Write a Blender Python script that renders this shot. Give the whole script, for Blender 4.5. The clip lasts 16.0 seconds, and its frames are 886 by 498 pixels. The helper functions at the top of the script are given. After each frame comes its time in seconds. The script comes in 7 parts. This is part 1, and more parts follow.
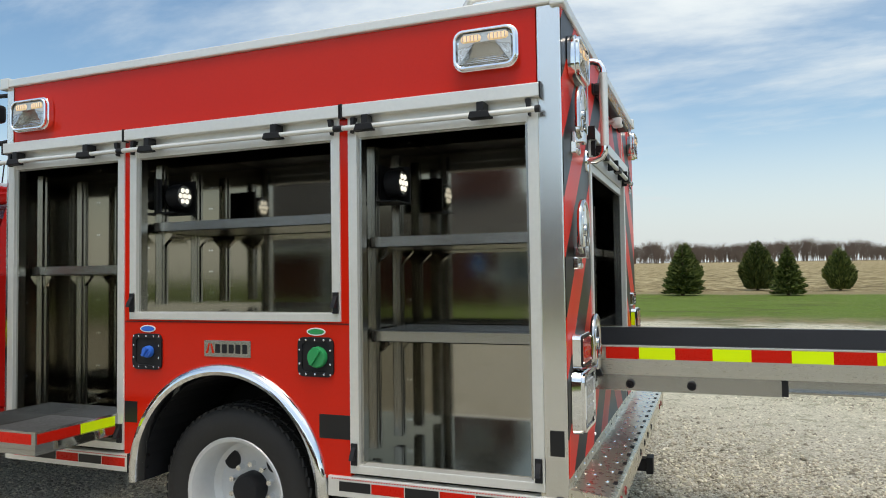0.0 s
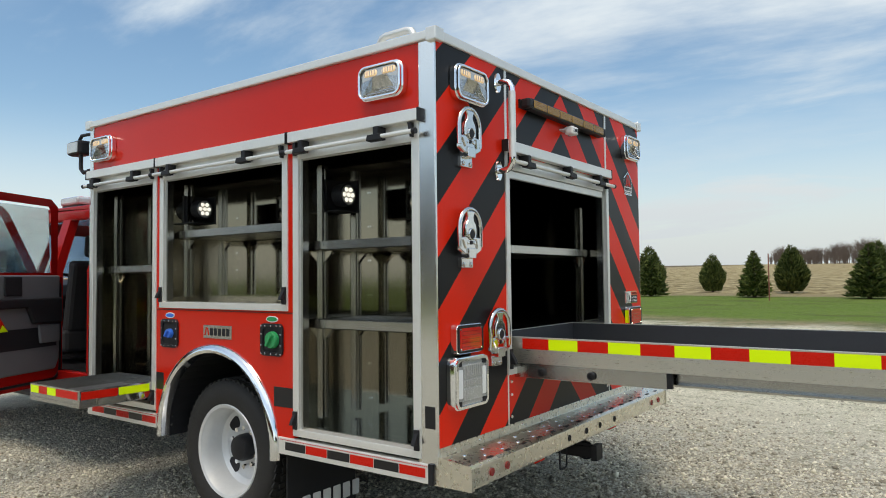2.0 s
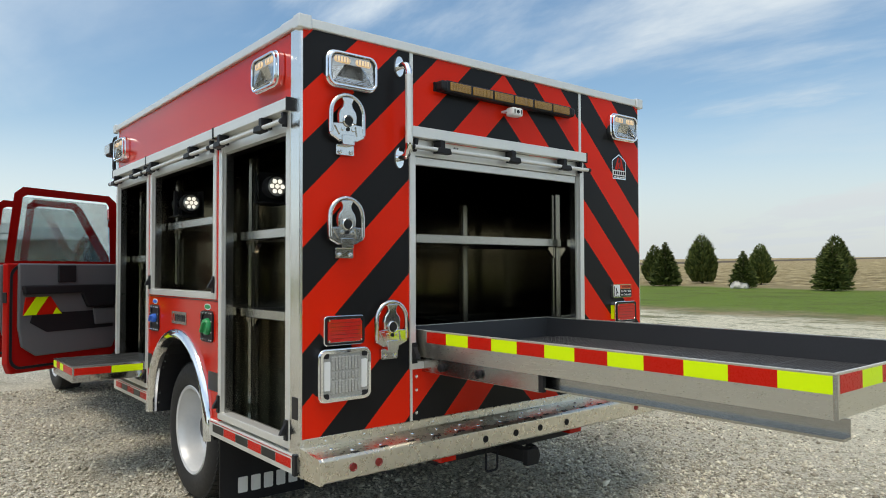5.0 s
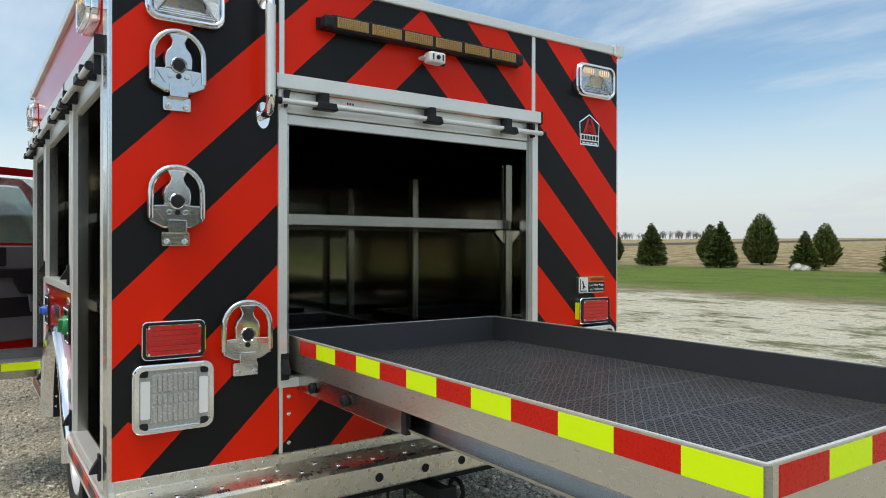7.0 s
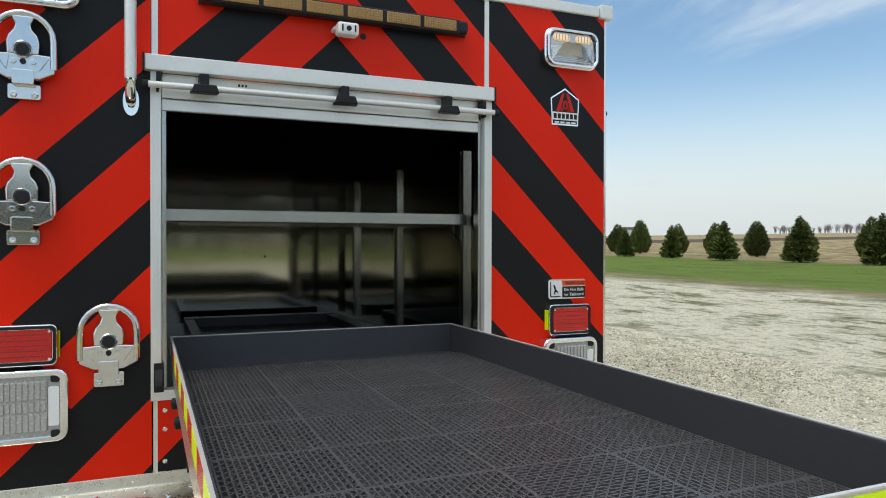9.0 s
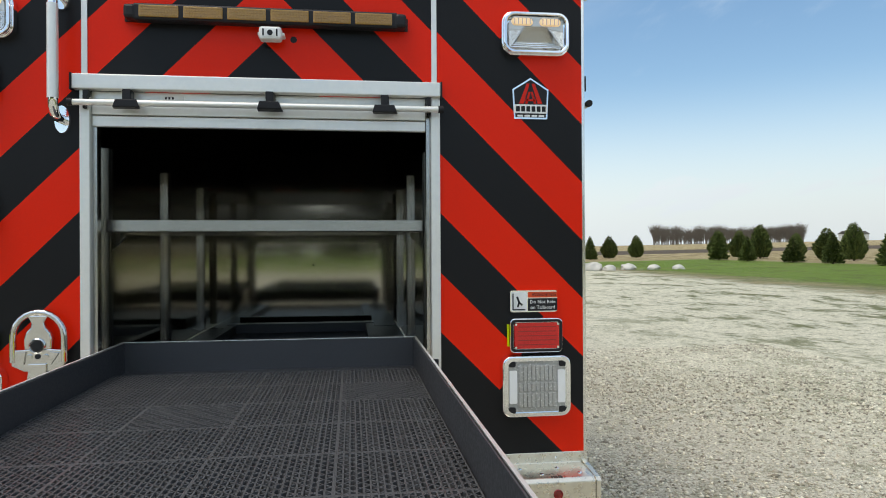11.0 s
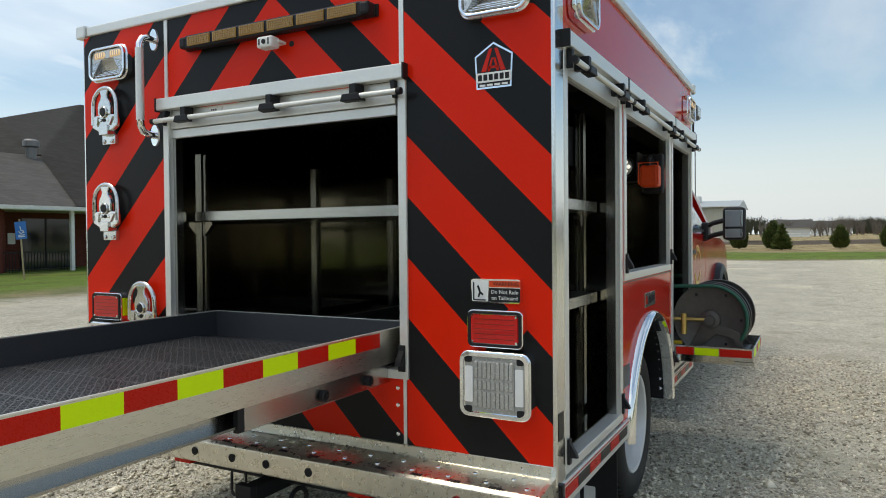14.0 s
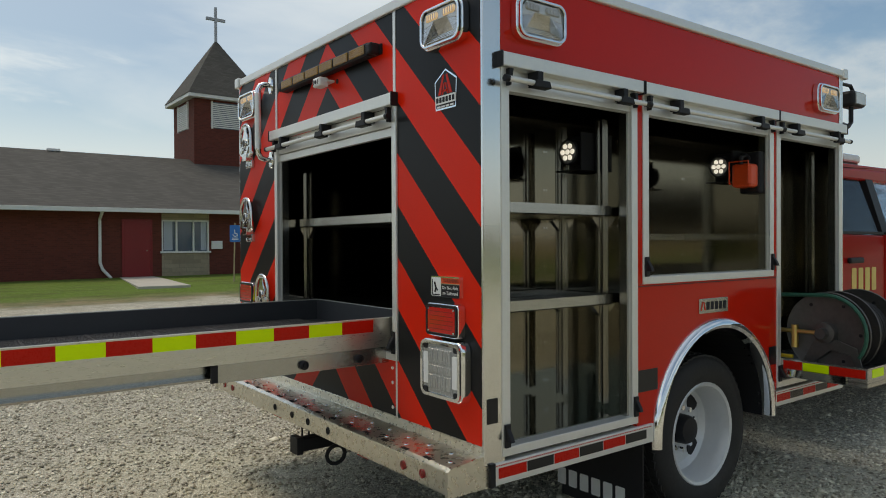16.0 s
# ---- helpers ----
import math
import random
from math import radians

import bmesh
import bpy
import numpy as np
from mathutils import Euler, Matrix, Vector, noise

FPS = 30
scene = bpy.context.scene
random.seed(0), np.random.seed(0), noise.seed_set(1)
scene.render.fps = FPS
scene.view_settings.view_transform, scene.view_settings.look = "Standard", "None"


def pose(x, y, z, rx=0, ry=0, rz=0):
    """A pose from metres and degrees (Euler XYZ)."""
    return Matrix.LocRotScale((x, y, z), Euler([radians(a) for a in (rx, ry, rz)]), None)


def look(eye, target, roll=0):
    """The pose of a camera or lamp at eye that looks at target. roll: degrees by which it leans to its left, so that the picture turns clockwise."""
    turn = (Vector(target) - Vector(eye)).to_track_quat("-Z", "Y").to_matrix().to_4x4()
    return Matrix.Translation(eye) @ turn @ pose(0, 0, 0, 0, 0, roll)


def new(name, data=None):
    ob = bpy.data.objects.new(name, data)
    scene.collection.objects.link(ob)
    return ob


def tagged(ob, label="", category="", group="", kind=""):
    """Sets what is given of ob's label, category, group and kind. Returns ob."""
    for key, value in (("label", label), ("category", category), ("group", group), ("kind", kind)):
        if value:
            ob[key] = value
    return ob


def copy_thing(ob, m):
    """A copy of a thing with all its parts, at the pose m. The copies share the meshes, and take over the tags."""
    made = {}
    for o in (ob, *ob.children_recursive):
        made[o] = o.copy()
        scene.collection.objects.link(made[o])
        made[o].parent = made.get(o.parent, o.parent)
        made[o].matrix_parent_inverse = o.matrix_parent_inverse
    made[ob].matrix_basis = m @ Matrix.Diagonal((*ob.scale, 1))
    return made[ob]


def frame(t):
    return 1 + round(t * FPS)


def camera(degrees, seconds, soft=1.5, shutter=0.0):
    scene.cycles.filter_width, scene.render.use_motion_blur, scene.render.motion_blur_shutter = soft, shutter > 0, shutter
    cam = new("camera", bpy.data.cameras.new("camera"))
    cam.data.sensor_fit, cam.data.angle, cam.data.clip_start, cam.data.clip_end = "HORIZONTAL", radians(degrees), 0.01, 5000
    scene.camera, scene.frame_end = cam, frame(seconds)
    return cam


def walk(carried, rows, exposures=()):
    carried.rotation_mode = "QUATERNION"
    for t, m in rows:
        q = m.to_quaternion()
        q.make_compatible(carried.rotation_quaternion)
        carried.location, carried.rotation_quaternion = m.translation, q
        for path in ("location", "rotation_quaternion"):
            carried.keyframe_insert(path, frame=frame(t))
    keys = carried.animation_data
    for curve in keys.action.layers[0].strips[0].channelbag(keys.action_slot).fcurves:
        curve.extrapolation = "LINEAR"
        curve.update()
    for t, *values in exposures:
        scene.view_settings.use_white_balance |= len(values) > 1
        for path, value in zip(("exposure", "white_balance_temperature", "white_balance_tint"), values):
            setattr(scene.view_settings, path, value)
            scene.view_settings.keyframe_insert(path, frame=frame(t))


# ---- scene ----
cam = camera(64.9, 16.0, soft=1.0)
PATH = [
    (0, (0.522, -3.81, 1.413), (-0.2, -1.947, 1.49), -0.8),
    (0.5, (0.845, -3.792, 1.416), (0.002, -1.98, 1.492), -0.8),
    (1, (1.201, -3.727, 1.404), (0.214, -1.989, 1.481), -0.7),
    (1.5, (1.492, -3.7, 1.384), (0.407, -2.022, 1.466), -0.7),
    (2, (1.803, -3.645, 1.386), (0.627, -2.029, 1.47), -0.6),
    (2.5, (2.07, -3.545, 1.378), (0.808, -1.996, 1.464), -0.6),
    (3, (2.39, -3.452, 1.365), (1.044, -1.976, 1.456), -0.6),
    (3.2, (2.496, -3.385, 1.35), (1.113, -1.943, 1.449), -0.5),
    (5.3, (2.713, -2.486, 1.381), (1.153, -1.236, 1.434), -0.2),
    (5.5, (2.681, -2.378, 1.376), (1.114, -1.137, 1.425), -0.2),
    (6, (2.627, -2.118, 1.395), (1.032, -0.911, 1.42), -0.1),
    (6.5, (2.56, -1.874, 1.391), (0.943, -0.696, 1.403), -0.0),
    (7, (2.506, -1.613, 1.426), (0.858, -0.479, 1.424), 0.1),
    (7.5, (2.49, -1.394, 1.423), (0.807, -0.313, 1.422), 0.0),
    (8, (2.51, -1.178, 1.418), (0.776, -0.18, 1.421), 0.0),
    (8.5, (2.519, -0.934, 1.423), (0.739, -0.022, 1.422), 0.0),
    (9, (2.577, -0.657, 1.442), (0.737, 0.126, 1.424), 0.1),
    (9.5, (2.678, -0.413, 1.457), (0.787, 0.238, 1.428), 0.0),
    (10, (2.707, -0.152, 1.446), (0.776, 0.371, 1.42), 0.0),
    (10.2, (2.7, -0.05, 1.439), (0.757, 0.422, 1.418), -0.1),
    (12.3, (2.416, 0.991, 1.45), (0.431, 0.744, 1.426), -0.3),
    (12.5, (2.362, 1.122, 1.464), (0.394, 0.771, 1.422), -0.4),
    (13, (2.302, 1.394, 1.452), (0.384, 0.827, 1.413), -0.5),
    (13.5, (2.288, 1.674, 1.447), (0.435, 0.922, 1.408), -0.6),
    (14, (2.238, 1.99, 1.433), (0.474, 1.048, 1.399), -0.5),
    (14.5, (2.146, 2.278, 1.422), (0.492, 1.154, 1.392), -0.5),
    (15, (2.04, 2.623, 1.413), (0.517, 1.325, 1.389), -0.3),
    (15.5, (1.881, 2.901, 1.42), (0.496, 1.458, 1.4), -0.3),
    (16, (1.684, 3.205, 1.418), (0.481, 1.608, 1.401), -0.3),
]
walk(cam, [(t, look(eye, target, roll)) for t, eye, target, roll in PATH],
     exposures=((0, -0.32, 7450, 10), (3.2, -0.36, 7450, 10), (8.5, -0.28, 7300, 10), (12.5, -0.22, 7300, 10), (14, -0.44, 7500, 10), (16, -0.82, 7950, 10)))

# ---- exposure, world, sun ----
def g(x, y):
    """Height of the lot: it falls gently towards the truck and rises on both sides."""
    return -0.0041 * x + (0.0169 * y if y > 0 else -0.0085 * y)


SUN_ELEV, SUN_YAW = 69.0, 202.0          # the sun stands behind the truck, towards the church, behind thin cloud
sunward = Vector((-math.sin(radians(SUN_YAW)) * math.cos(radians(SUN_ELEV)), math.cos(radians(SUN_YAW)) * math.cos(radians(SUN_ELEV)), math.sin(radians(SUN_ELEV))))
sun = new("sun", bpy.data.lights.new("sun", "SUN"))
sun.data.energy, sun.data.angle, sun.data.color = 2.15, radians(28.0), (1.0, 0.95, 0.88)
sun.matrix_world = look(sunward * 40, (0, 0, 0))


def build_world():
    w = bpy.data.worlds.new("sky")
    scene.world = w
    w.use_nodes = True
    nt = w.node_tree
    n, l = nt.nodes, nt.links
    n.clear()
    sky = n.new("ShaderNodeTexSky")
    sky.sky_type, sky.sun_disc = "NISHITA", False
    sky.sun_elevation, sky.sun_rotation = radians(SUN_ELEV), radians(-SUN_YAW)
    sky.air_density, sky.dust_density, sky.ozone_density = 1.0, 1.0, 1.5
    geo = n.new("ShaderNodeTexCoord")
    sep = n.new("ShaderNodeSeparateXYZ")
    l.new(geo.outputs["Generated"], sep.inputs[0])
    # cloud sheets lie on a flat layer: divide by the height above the horizon
    add = n.new("ShaderNodeMath"); add.operation = "ADD"; add.inputs[1].default_value = 0.16
    mx = n.new("ShaderNodeMath"); mx.operation = "MAXIMUM"; mx.inputs[1].default_value = 0.0
    l.new(sep.outputs["Z"], mx.inputs[0]); l.new(mx.outputs[0], add.inputs[0])
    comb = n.new("ShaderNodeCombineXYZ")
    for i, ax in enumerate("XY"):
        d = n.new("ShaderNodeMath"); d.operation = "DIVIDE"
        l.new(sep.outputs[ax], d.inputs[0]); l.new(add.outputs[0], d.inputs[1]); l.new(d.outputs[0], comb.inputs[i])
    def cloud(scale, detail, rough, lo, hi, offs, dist=0.0):
        mp = n.new("ShaderNodeMapping"); mp.inputs["Location"].default_value = offs
        mp.inputs["Scale"].default_value = (0.55, 1.0, 1.0)
        l.new(comb.outputs[0], mp.inputs["Vector"])
        t = n.new("ShaderNodeTexNoise"); t.inputs["Scale"].default_value = scale
        t.inputs["Detail"].default_value, t.inputs["Roughness"].default_value = detail, rough
        t.inputs["Distortion"].default_value = dist
        l.new(mp.outputs[0], t.inputs["Vector"])
        r = n.new("ShaderNodeMapRange"); r.interpolation_type = "SMOOTHSTEP"
        r.inputs["From Min"].default_value, r.inputs["From Max"].default_value = lo, hi
        l.new(t.outputs["Fac"], r.inputs["Value"])
        return r.outputs[0]
    thin, puffs = cloud(0.55, 8, 0.55, 0.42, 0.78, (3.1, 1.2, 0), 0.3), cloud(0.85, 10, 0.58, 0.47, 0.68, (1.7, 6.4, 2.0), 0.2)
    mxc = n.new("ShaderNodeMath"); mxc.operation = "MAXIMUM"
    tm = n.new("ShaderNodeMath"); tm.operation = "MULTIPLY"; tm.inputs[1].default_value = 0.75
    l.new(thin, tm.inputs[0]); l.new(tm.outputs[0], mxc.inputs[0]); l.new(puffs, mxc.inputs[1])
    # a broken veil of cloud towards the sun
    dot = n.new("ShaderNodeVectorMath"); dot.operation = "DOT_PRODUCT"; dot.inputs[1].default_value = sunward
    l.new(geo.outputs["Generated"], dot.inputs[0])
    veil = n.new("ShaderNodeMapRange"); veil.interpolation_type = "SMOOTHSTEP"
    veil.inputs["From Min"].default_value, veil.inputs["From Max"].default_value, veil.inputs["To Max"].default_value = 0.25, 0.75, 0.95
    l.new(dot.outputs["Value"], veil.inputs["Value"])
    broken = n.new("ShaderNodeMath"); broken.operation = "MULTIPLY_ADD"; broken.inputs[1].default_value, broken.inputs[2].default_value = 0.9, 0.35
    l.new(puffs, broken.inputs[0])
    vm = n.new("ShaderNodeMath"); vm.operation = "MULTIPLY"; vm.use_clamp = True
    l.new(veil.outputs[0], vm.inputs[0]); l.new(broken.outputs[0], vm.inputs[1])
    cover = n.new("ShaderNodeMath"); cover.operation = "MAXIMUM"
    l.new(mxc.outputs[0], cover.inputs[0]); l.new(vm.outputs[0], cover.inputs[1])
    # haze: pale low down
    haze = n.new("ShaderNodeMapRange"); haze.interpolation_type = "SMOOTHSTEP"
    haze.inputs["From Min"].default_value, haze.inputs["From Max"].default_value = 0.0, 0.24
    haze.inputs["To Min"].default_value, haze.inputs["To Max"].default_value = 0.93, 0.0
    l.new(sep.outputs["Z"], haze.inputs["Value"])
    mxh = n.new("ShaderNodeMath"); mxh.operation = "MAXIMUM"
    l.new(cover.outputs[0], mxh.inputs[0]); l.new(haze.outputs[0], mxh.inputs[1])
    # clouds towards the sun are brighter
    br = n.new("ShaderNodeMapRange"); br.inputs["From Min"].default_value, br.inputs["From Max"].default_value = -0.7, 1.0
    br.inputs["To Min"].default_value, br.inputs["To Max"].default_value = 4.25, 14.5
    l.new(dot.outputs["Value"], br.inputs["Value"])
    cc = n.new("ShaderNodeVectorMath"); cc.operation = "SCALE"; cc.inputs[0].default_value = (0.79, 0.92, 1.06)
    l.new(br.outputs[0], cc.inputs["Scale"])
    clear = n.new("ShaderNodeHueSaturation"); clear.inputs["Hue"].default_value, clear.inputs["Saturation"].default_value, clear.inputs["Value"].default_value = 0.496, 1.18, 1.42
    l.new(sky.outputs[0], clear.inputs["Color"])
    mix = n.new("ShaderNodeMix"); mix.data_type = "RGBA"
    l.new(mxh.outputs[0], mix.inputs["Factor"]); l.new(clear.outputs[0], mix.inputs["A"]); l.new(cc.outputs[0], mix.inputs["B"])
    bg = n.new("ShaderNodeBackground"); bg.inputs["Strength"].default_value = 0.15
    l.new(mix.outputs["Result"], bg.inputs["Color"])
    out = n.new("ShaderNodeOutputWorld"); l.new(bg.outputs[0], out.inputs[0])


build_world()


# ---- materials ----
def material(name, color, rough=0.5, metal=0.0, coat=0.0, bump=0.0, scale=40.0, vary=0.08, rvary=0.08, stretch=(1, 1, 1), stain=0.0, stain_color=(0.12, 0.11, 0.09), stain_scale=2.0, alpha=1.0, transmission=0.0, ior=1.45, coords="Object"):
    """A surface with fine grain, a slow drift of tone, uneven gloss and, if asked, stains."""
    m = bpy.data.materials.new(name)
    m.use_nodes = True
    n, l = m.node_tree.nodes, m.node_tree.links
    b = n["Principled BSDF"]
    b.inputs["Metallic"].default_value, b.inputs["Coat Weight"].default_value = metal, coat
    b.inputs["Coat Roughness"].default_value = 0.04
    b.inputs["IOR"].default_value = ior
    b.inputs["Transmission Weight"].default_value = transmission
    tc = n.new("ShaderNodeTexCoord")
    mp = n.new("ShaderNodeMapping"); mp.inputs["Scale"].default_value = stretch
    l.new(tc.outputs[coords], mp.inputs[0])
    fine = n.new("ShaderNodeTexNoise"); fine.inputs["Scale"].default_value = scale; fine.inputs["Detail"].default_value = 5
    slow = n.new("ShaderNodeTexNoise"); slow.inputs["Scale"].default_value = stain_scale; slow.inputs["Detail"].default_value = 6
    l.new(mp.outputs[0], fine.inputs["Vector"]); l.new(tc.outputs[coords], slow.inputs["Vector"])
    av = n.new("ShaderNodeMath"); av.operation = "ADD"
    l.new(fine.outputs["Fac"], av.inputs[0]); l.new(slow.outputs["Fac"], av.inputs[1])
    rng = n.new("ShaderNodeMapRange"); rng.inputs["From Min"].default_value, rng.inputs["From Max"].default_value = 0.6, 1.4
    rng.inputs["To Min"].default_value, rng.inputs["To Max"].default_value = 1 - vary, 1 + vary
    l.new(av.outputs[0], rng.inputs["Value"])
    sc = n.new("ShaderNodeVectorMath"); sc.operation = "SCALE"; sc.inputs[0].default_value = color
    l.new(rng.outputs[0], sc.inputs["Scale"])
    col = sc.outputs[0]
    if stain:
        sr = n.new("ShaderNodeMapRange"); sr.interpolation_type = "SMOOTHSTEP"
        sr.inputs["From Min"].default_value, sr.inputs["From Max"].default_value = 0.52, 0.75
        sr.inputs["To Max"].default_value = stain
        l.new(slow.outputs["Fac"], sr.inputs["Value"])
        mx = n.new("ShaderNodeMix"); mx.data_type = "RGBA"; mx.inputs["B"].default_value = (*stain_color, 1)
        l.new(sr.outputs[0], mx.inputs["Factor"]); l.new(col, mx.inputs["A"])
        col = mx.outputs["Result"]
    l.new(col, b.inputs["Base Color"])
    rr = n.new("ShaderNodeMapRange"); rr.inputs["From Min"].default_value, rr.inputs["From Max"].default_value = 0.3, 0.7
    rr.inputs["To Min"].default_value, rr.inputs["To Max"].default_value = max(0.02, rough - rvary), rough + rvary
    l.new(fine.outputs["Fac"] if bump or stretch != (1, 1, 1) else slow.outputs["Fac"], rr.inputs["Value"])
    l.new(rr.outputs[0], b.inputs["Roughness"])
    if bump:
        bm_ = n.new("ShaderNodeBump"); bm_.inputs["Strength"].default_value = bump; bm_.inputs["Distance"].default_value = 0.004
        l.new(fine.outputs["Fac"], bm_.inputs["Height"]); l.new(bm_.outputs[0], b.inputs["Normal"])
    return m


def glow(name, color, strength, base=(0.5, 0.5, 0.5)):
    m = material(name, base, 0.2)
    b = m.node_tree.nodes["Principled BSDF"]
    b.inputs["Emission Color"].default_value, b.inputs["Emission Strength"].default_value = (*color, 1), strength
    return m


def math_node(nt, op, a, b=None, c=None):
    q = nt.nodes.new("ShaderNodeMath"); q.operation = op
    for i, v in enumerate((a, b, c)):
        if v is None:
            continue
        if isinstance(v, (int, float)):
            q.inputs[i].default_value = v
        else:
            nt.links.new(v, q.inputs[i])
    return q.outputs[0]


RED = (0.60, 0.017, 0.006)
CHARCOAL = (0.011, 0.011, 0.012)
red = material("red_paint", RED, 0.12, coat=0.0, vary=0.03, rvary=0.04, scale=90)
red_deep = material("red_cab_paint", (0.37, 0.010, 0.008), 0.12, coat=0.0, vary=0.03, rvary=0.04, scale=90)
for paint, gloss in ((red, 0.3), (red_deep, 0.14)):
    paint.node_tree.nodes["Principled BSDF"].inputs["Specular IOR Level"].default_value = gloss
alu = material("satin_aluminium", (0.77, 0.765, 0.725), 0.36, metal=0.5, vary=0.05, scale=60, stretch=(1, 1, 1), bump=0.02)
post_metal = material("polished_post", (0.80, 0.80, 0.78), 0.20, metal=1.0, vary=0.03, rvary=0.05, scale=140)
brushed = material("brushed_aluminium", (0.47, 0.465, 0.445), 0.24, metal=1.0, vary=0.015, rvary=0.03, scale=140)
sheet = material("stainless_sheet", (0.43, 0.41, 0.355), 0.075, metal=1.0, vary=0.06, rvary=0.035, scale=22, stretch=(1, 1, 30), bump=0.004, stain=0.2, stain_color=(0.36, 0.345, 0.30), stain_scale=1.3)
tailboard_m = material("tailboard_aluminium", (0.76, 0.72, 0.62), 0.30, metal=0.95, vary=0.05, scale=40, bump=0.01, stain=0.12, stain_color=(0.60, 0.57, 0.49), stain_scale=1.3)
skin_m = material("bare_tray_sheet", (0.68, 0.66, 0.60), 0.30, metal=0.95, vary=0.03, rvary=0.04, scale=30, stretch=(1, 1, 20), bump=0.004)
chrome = material("chrome", (0.86, 0.87, 0.88), 0.07, metal=1.0, vary=0.02, rvary=0.03)
mirror_m = material("mirror_glass", (0.42, 0.48, 0.52), 0.03, metal=1.0, vary=0.02, rvary=0.01)
cast_metal = material("cast_metal", (0.66, 0.66, 0.65), 0.13, metal=1.0, vary=0.05, rvary=0.04, scale=60)
black = material("black_plastic", (0.018, 0.018, 0.02), 0.45, vary=0.2, scale=120, bump=0.05)
black.node_tree.nodes["Principled BSDF"].inputs["Specular IOR Level"].default_value = 0.25
rubber = material("tyre_rubber", (0.022, 0.021, 0.020), 0.7, vary=0.25, scale=60, bump=0.15, stain=0.35, stain_color=(0.06, 0.055, 0.048))
# near-black: the shade in the mat's holes is put into this colour
hole_shade = material("mat_hole_shade", (0.012, 0.012, 0.013), 0.85, vary=0.2, scale=40)
mat_rubber = material("mat_plastic", (0.082, 0.082, 0.084), 0.40, vary=0.25, scale=70, bump=0.05, stain=0.5, stain_color=(0.045, 0.045, 0.045), stain_scale=4)
tray_black = material("tray_coating", (0.062, 0.064, 0.070), 0.40, metal=0.3, vary=0.12, scale=150, bump=0.03, stain=0.3, stain_color=(0.055, 0.055, 0.055))
rim_m = material("wheel_steel", (0.66, 0.67, 0.67), 0.35, metal=0.25, vary=0.05, scale=40, stain=0.2, stain_color=(0.4, 0.38, 0.35))
yellow = material("lime_reflective_tape", (0.74, 1.0, 0.015), 0.35, vary=0.05, scale=200, bump=0.05)
tape_red = material("red_reflective_tape", (0.60, 0.014, 0.006), 0.3, vary=0.06, scale=200, bump=0.05)
for tape in (yellow, tape_red):
    tape.node_tree.nodes["Principled BSDF"].inputs["Specular IOR Level"].default_value = 0.2
dark_tape = material("charcoal_reflective_tape", CHARCOAL, 0.35, vary=0.1, scale=200)
white = material("white_paint", (0.8, 0.8, 0.78), 0.4, vary=0.04, scale=30)
green_cap = material("green_cap", (0.02, 0.30, 0.10), 0.3)
blue_cap = material("blue_cap", (0.03, 0.15, 0.62), 0.3)
amber = material("amber_lens", (0.36, 0.20, 0.04), 0.15, coat=0.6, vary=0.25, scale=160, bump=0.3)
red_lens = material("red_lens", (0.62, 0.010, 0.010), 0.12, coat=0.5, vary=0.25, scale=160, bump=0.3)
marker_red = material("marker_lens", (0.22, 0.012, 0.010), 0.2, coat=0.4, vary=0.2)
lens_grey = material("grey_clear_lens", (0.42, 0.42, 0.40), 0.22, metal=0.25, vary=0.25, scale=120, bump=0.2)
bowl_m = material("reflector_silver", (0.84, 0.83, 0.80), 0.13, metal=1.0, vary=0.03, rvary=0.04)
clear_lens = material("clear_lens", (0.62, 0.62, 0.60), 0.15, metal=0.5, vary=0.25, scale=160, bump=0.4)
glass = material("tinted_glass", (0.55, 0.66, 0.66), 0.03, transmission=1.0, vary=0.02, rvary=0.01)
dark_glass = material("dark_glass", (0.02, 0.025, 0.03), 0.05, coat=0.5)
grey_trim = material("grey_door_trim", (0.13, 0.13, 0.135), 0.6, vary=0.12, scale=120, bump=0.1)
seat_m = material("dark_cloth", (0.02, 0.02, 0.022), 0.85, vary=0.2, scale=150, bump=0.2)
led = glow("white_led", (1.0, 1.0, 0.94), 1.3)
amber_lit = glow("amber_led_lit", (1.0, 0.58, 0.22), 0.5, (0.75, 0.62, 0.45))
red_lit = glow("red_led_lit", (1.0, 0.10, 0.02), 1.1, (0.5, 0.02, 0.01))
gold = material("gold_leaf", (0.72, 0.55, 0.16), 0.35, metal=0.4)
brass = material("brass", (0.62, 0.45, 0.16), 0.3, metal=1.0)
orange_m = material("orange_plastic", (0.72, 0.07, 0.015), 0.35)


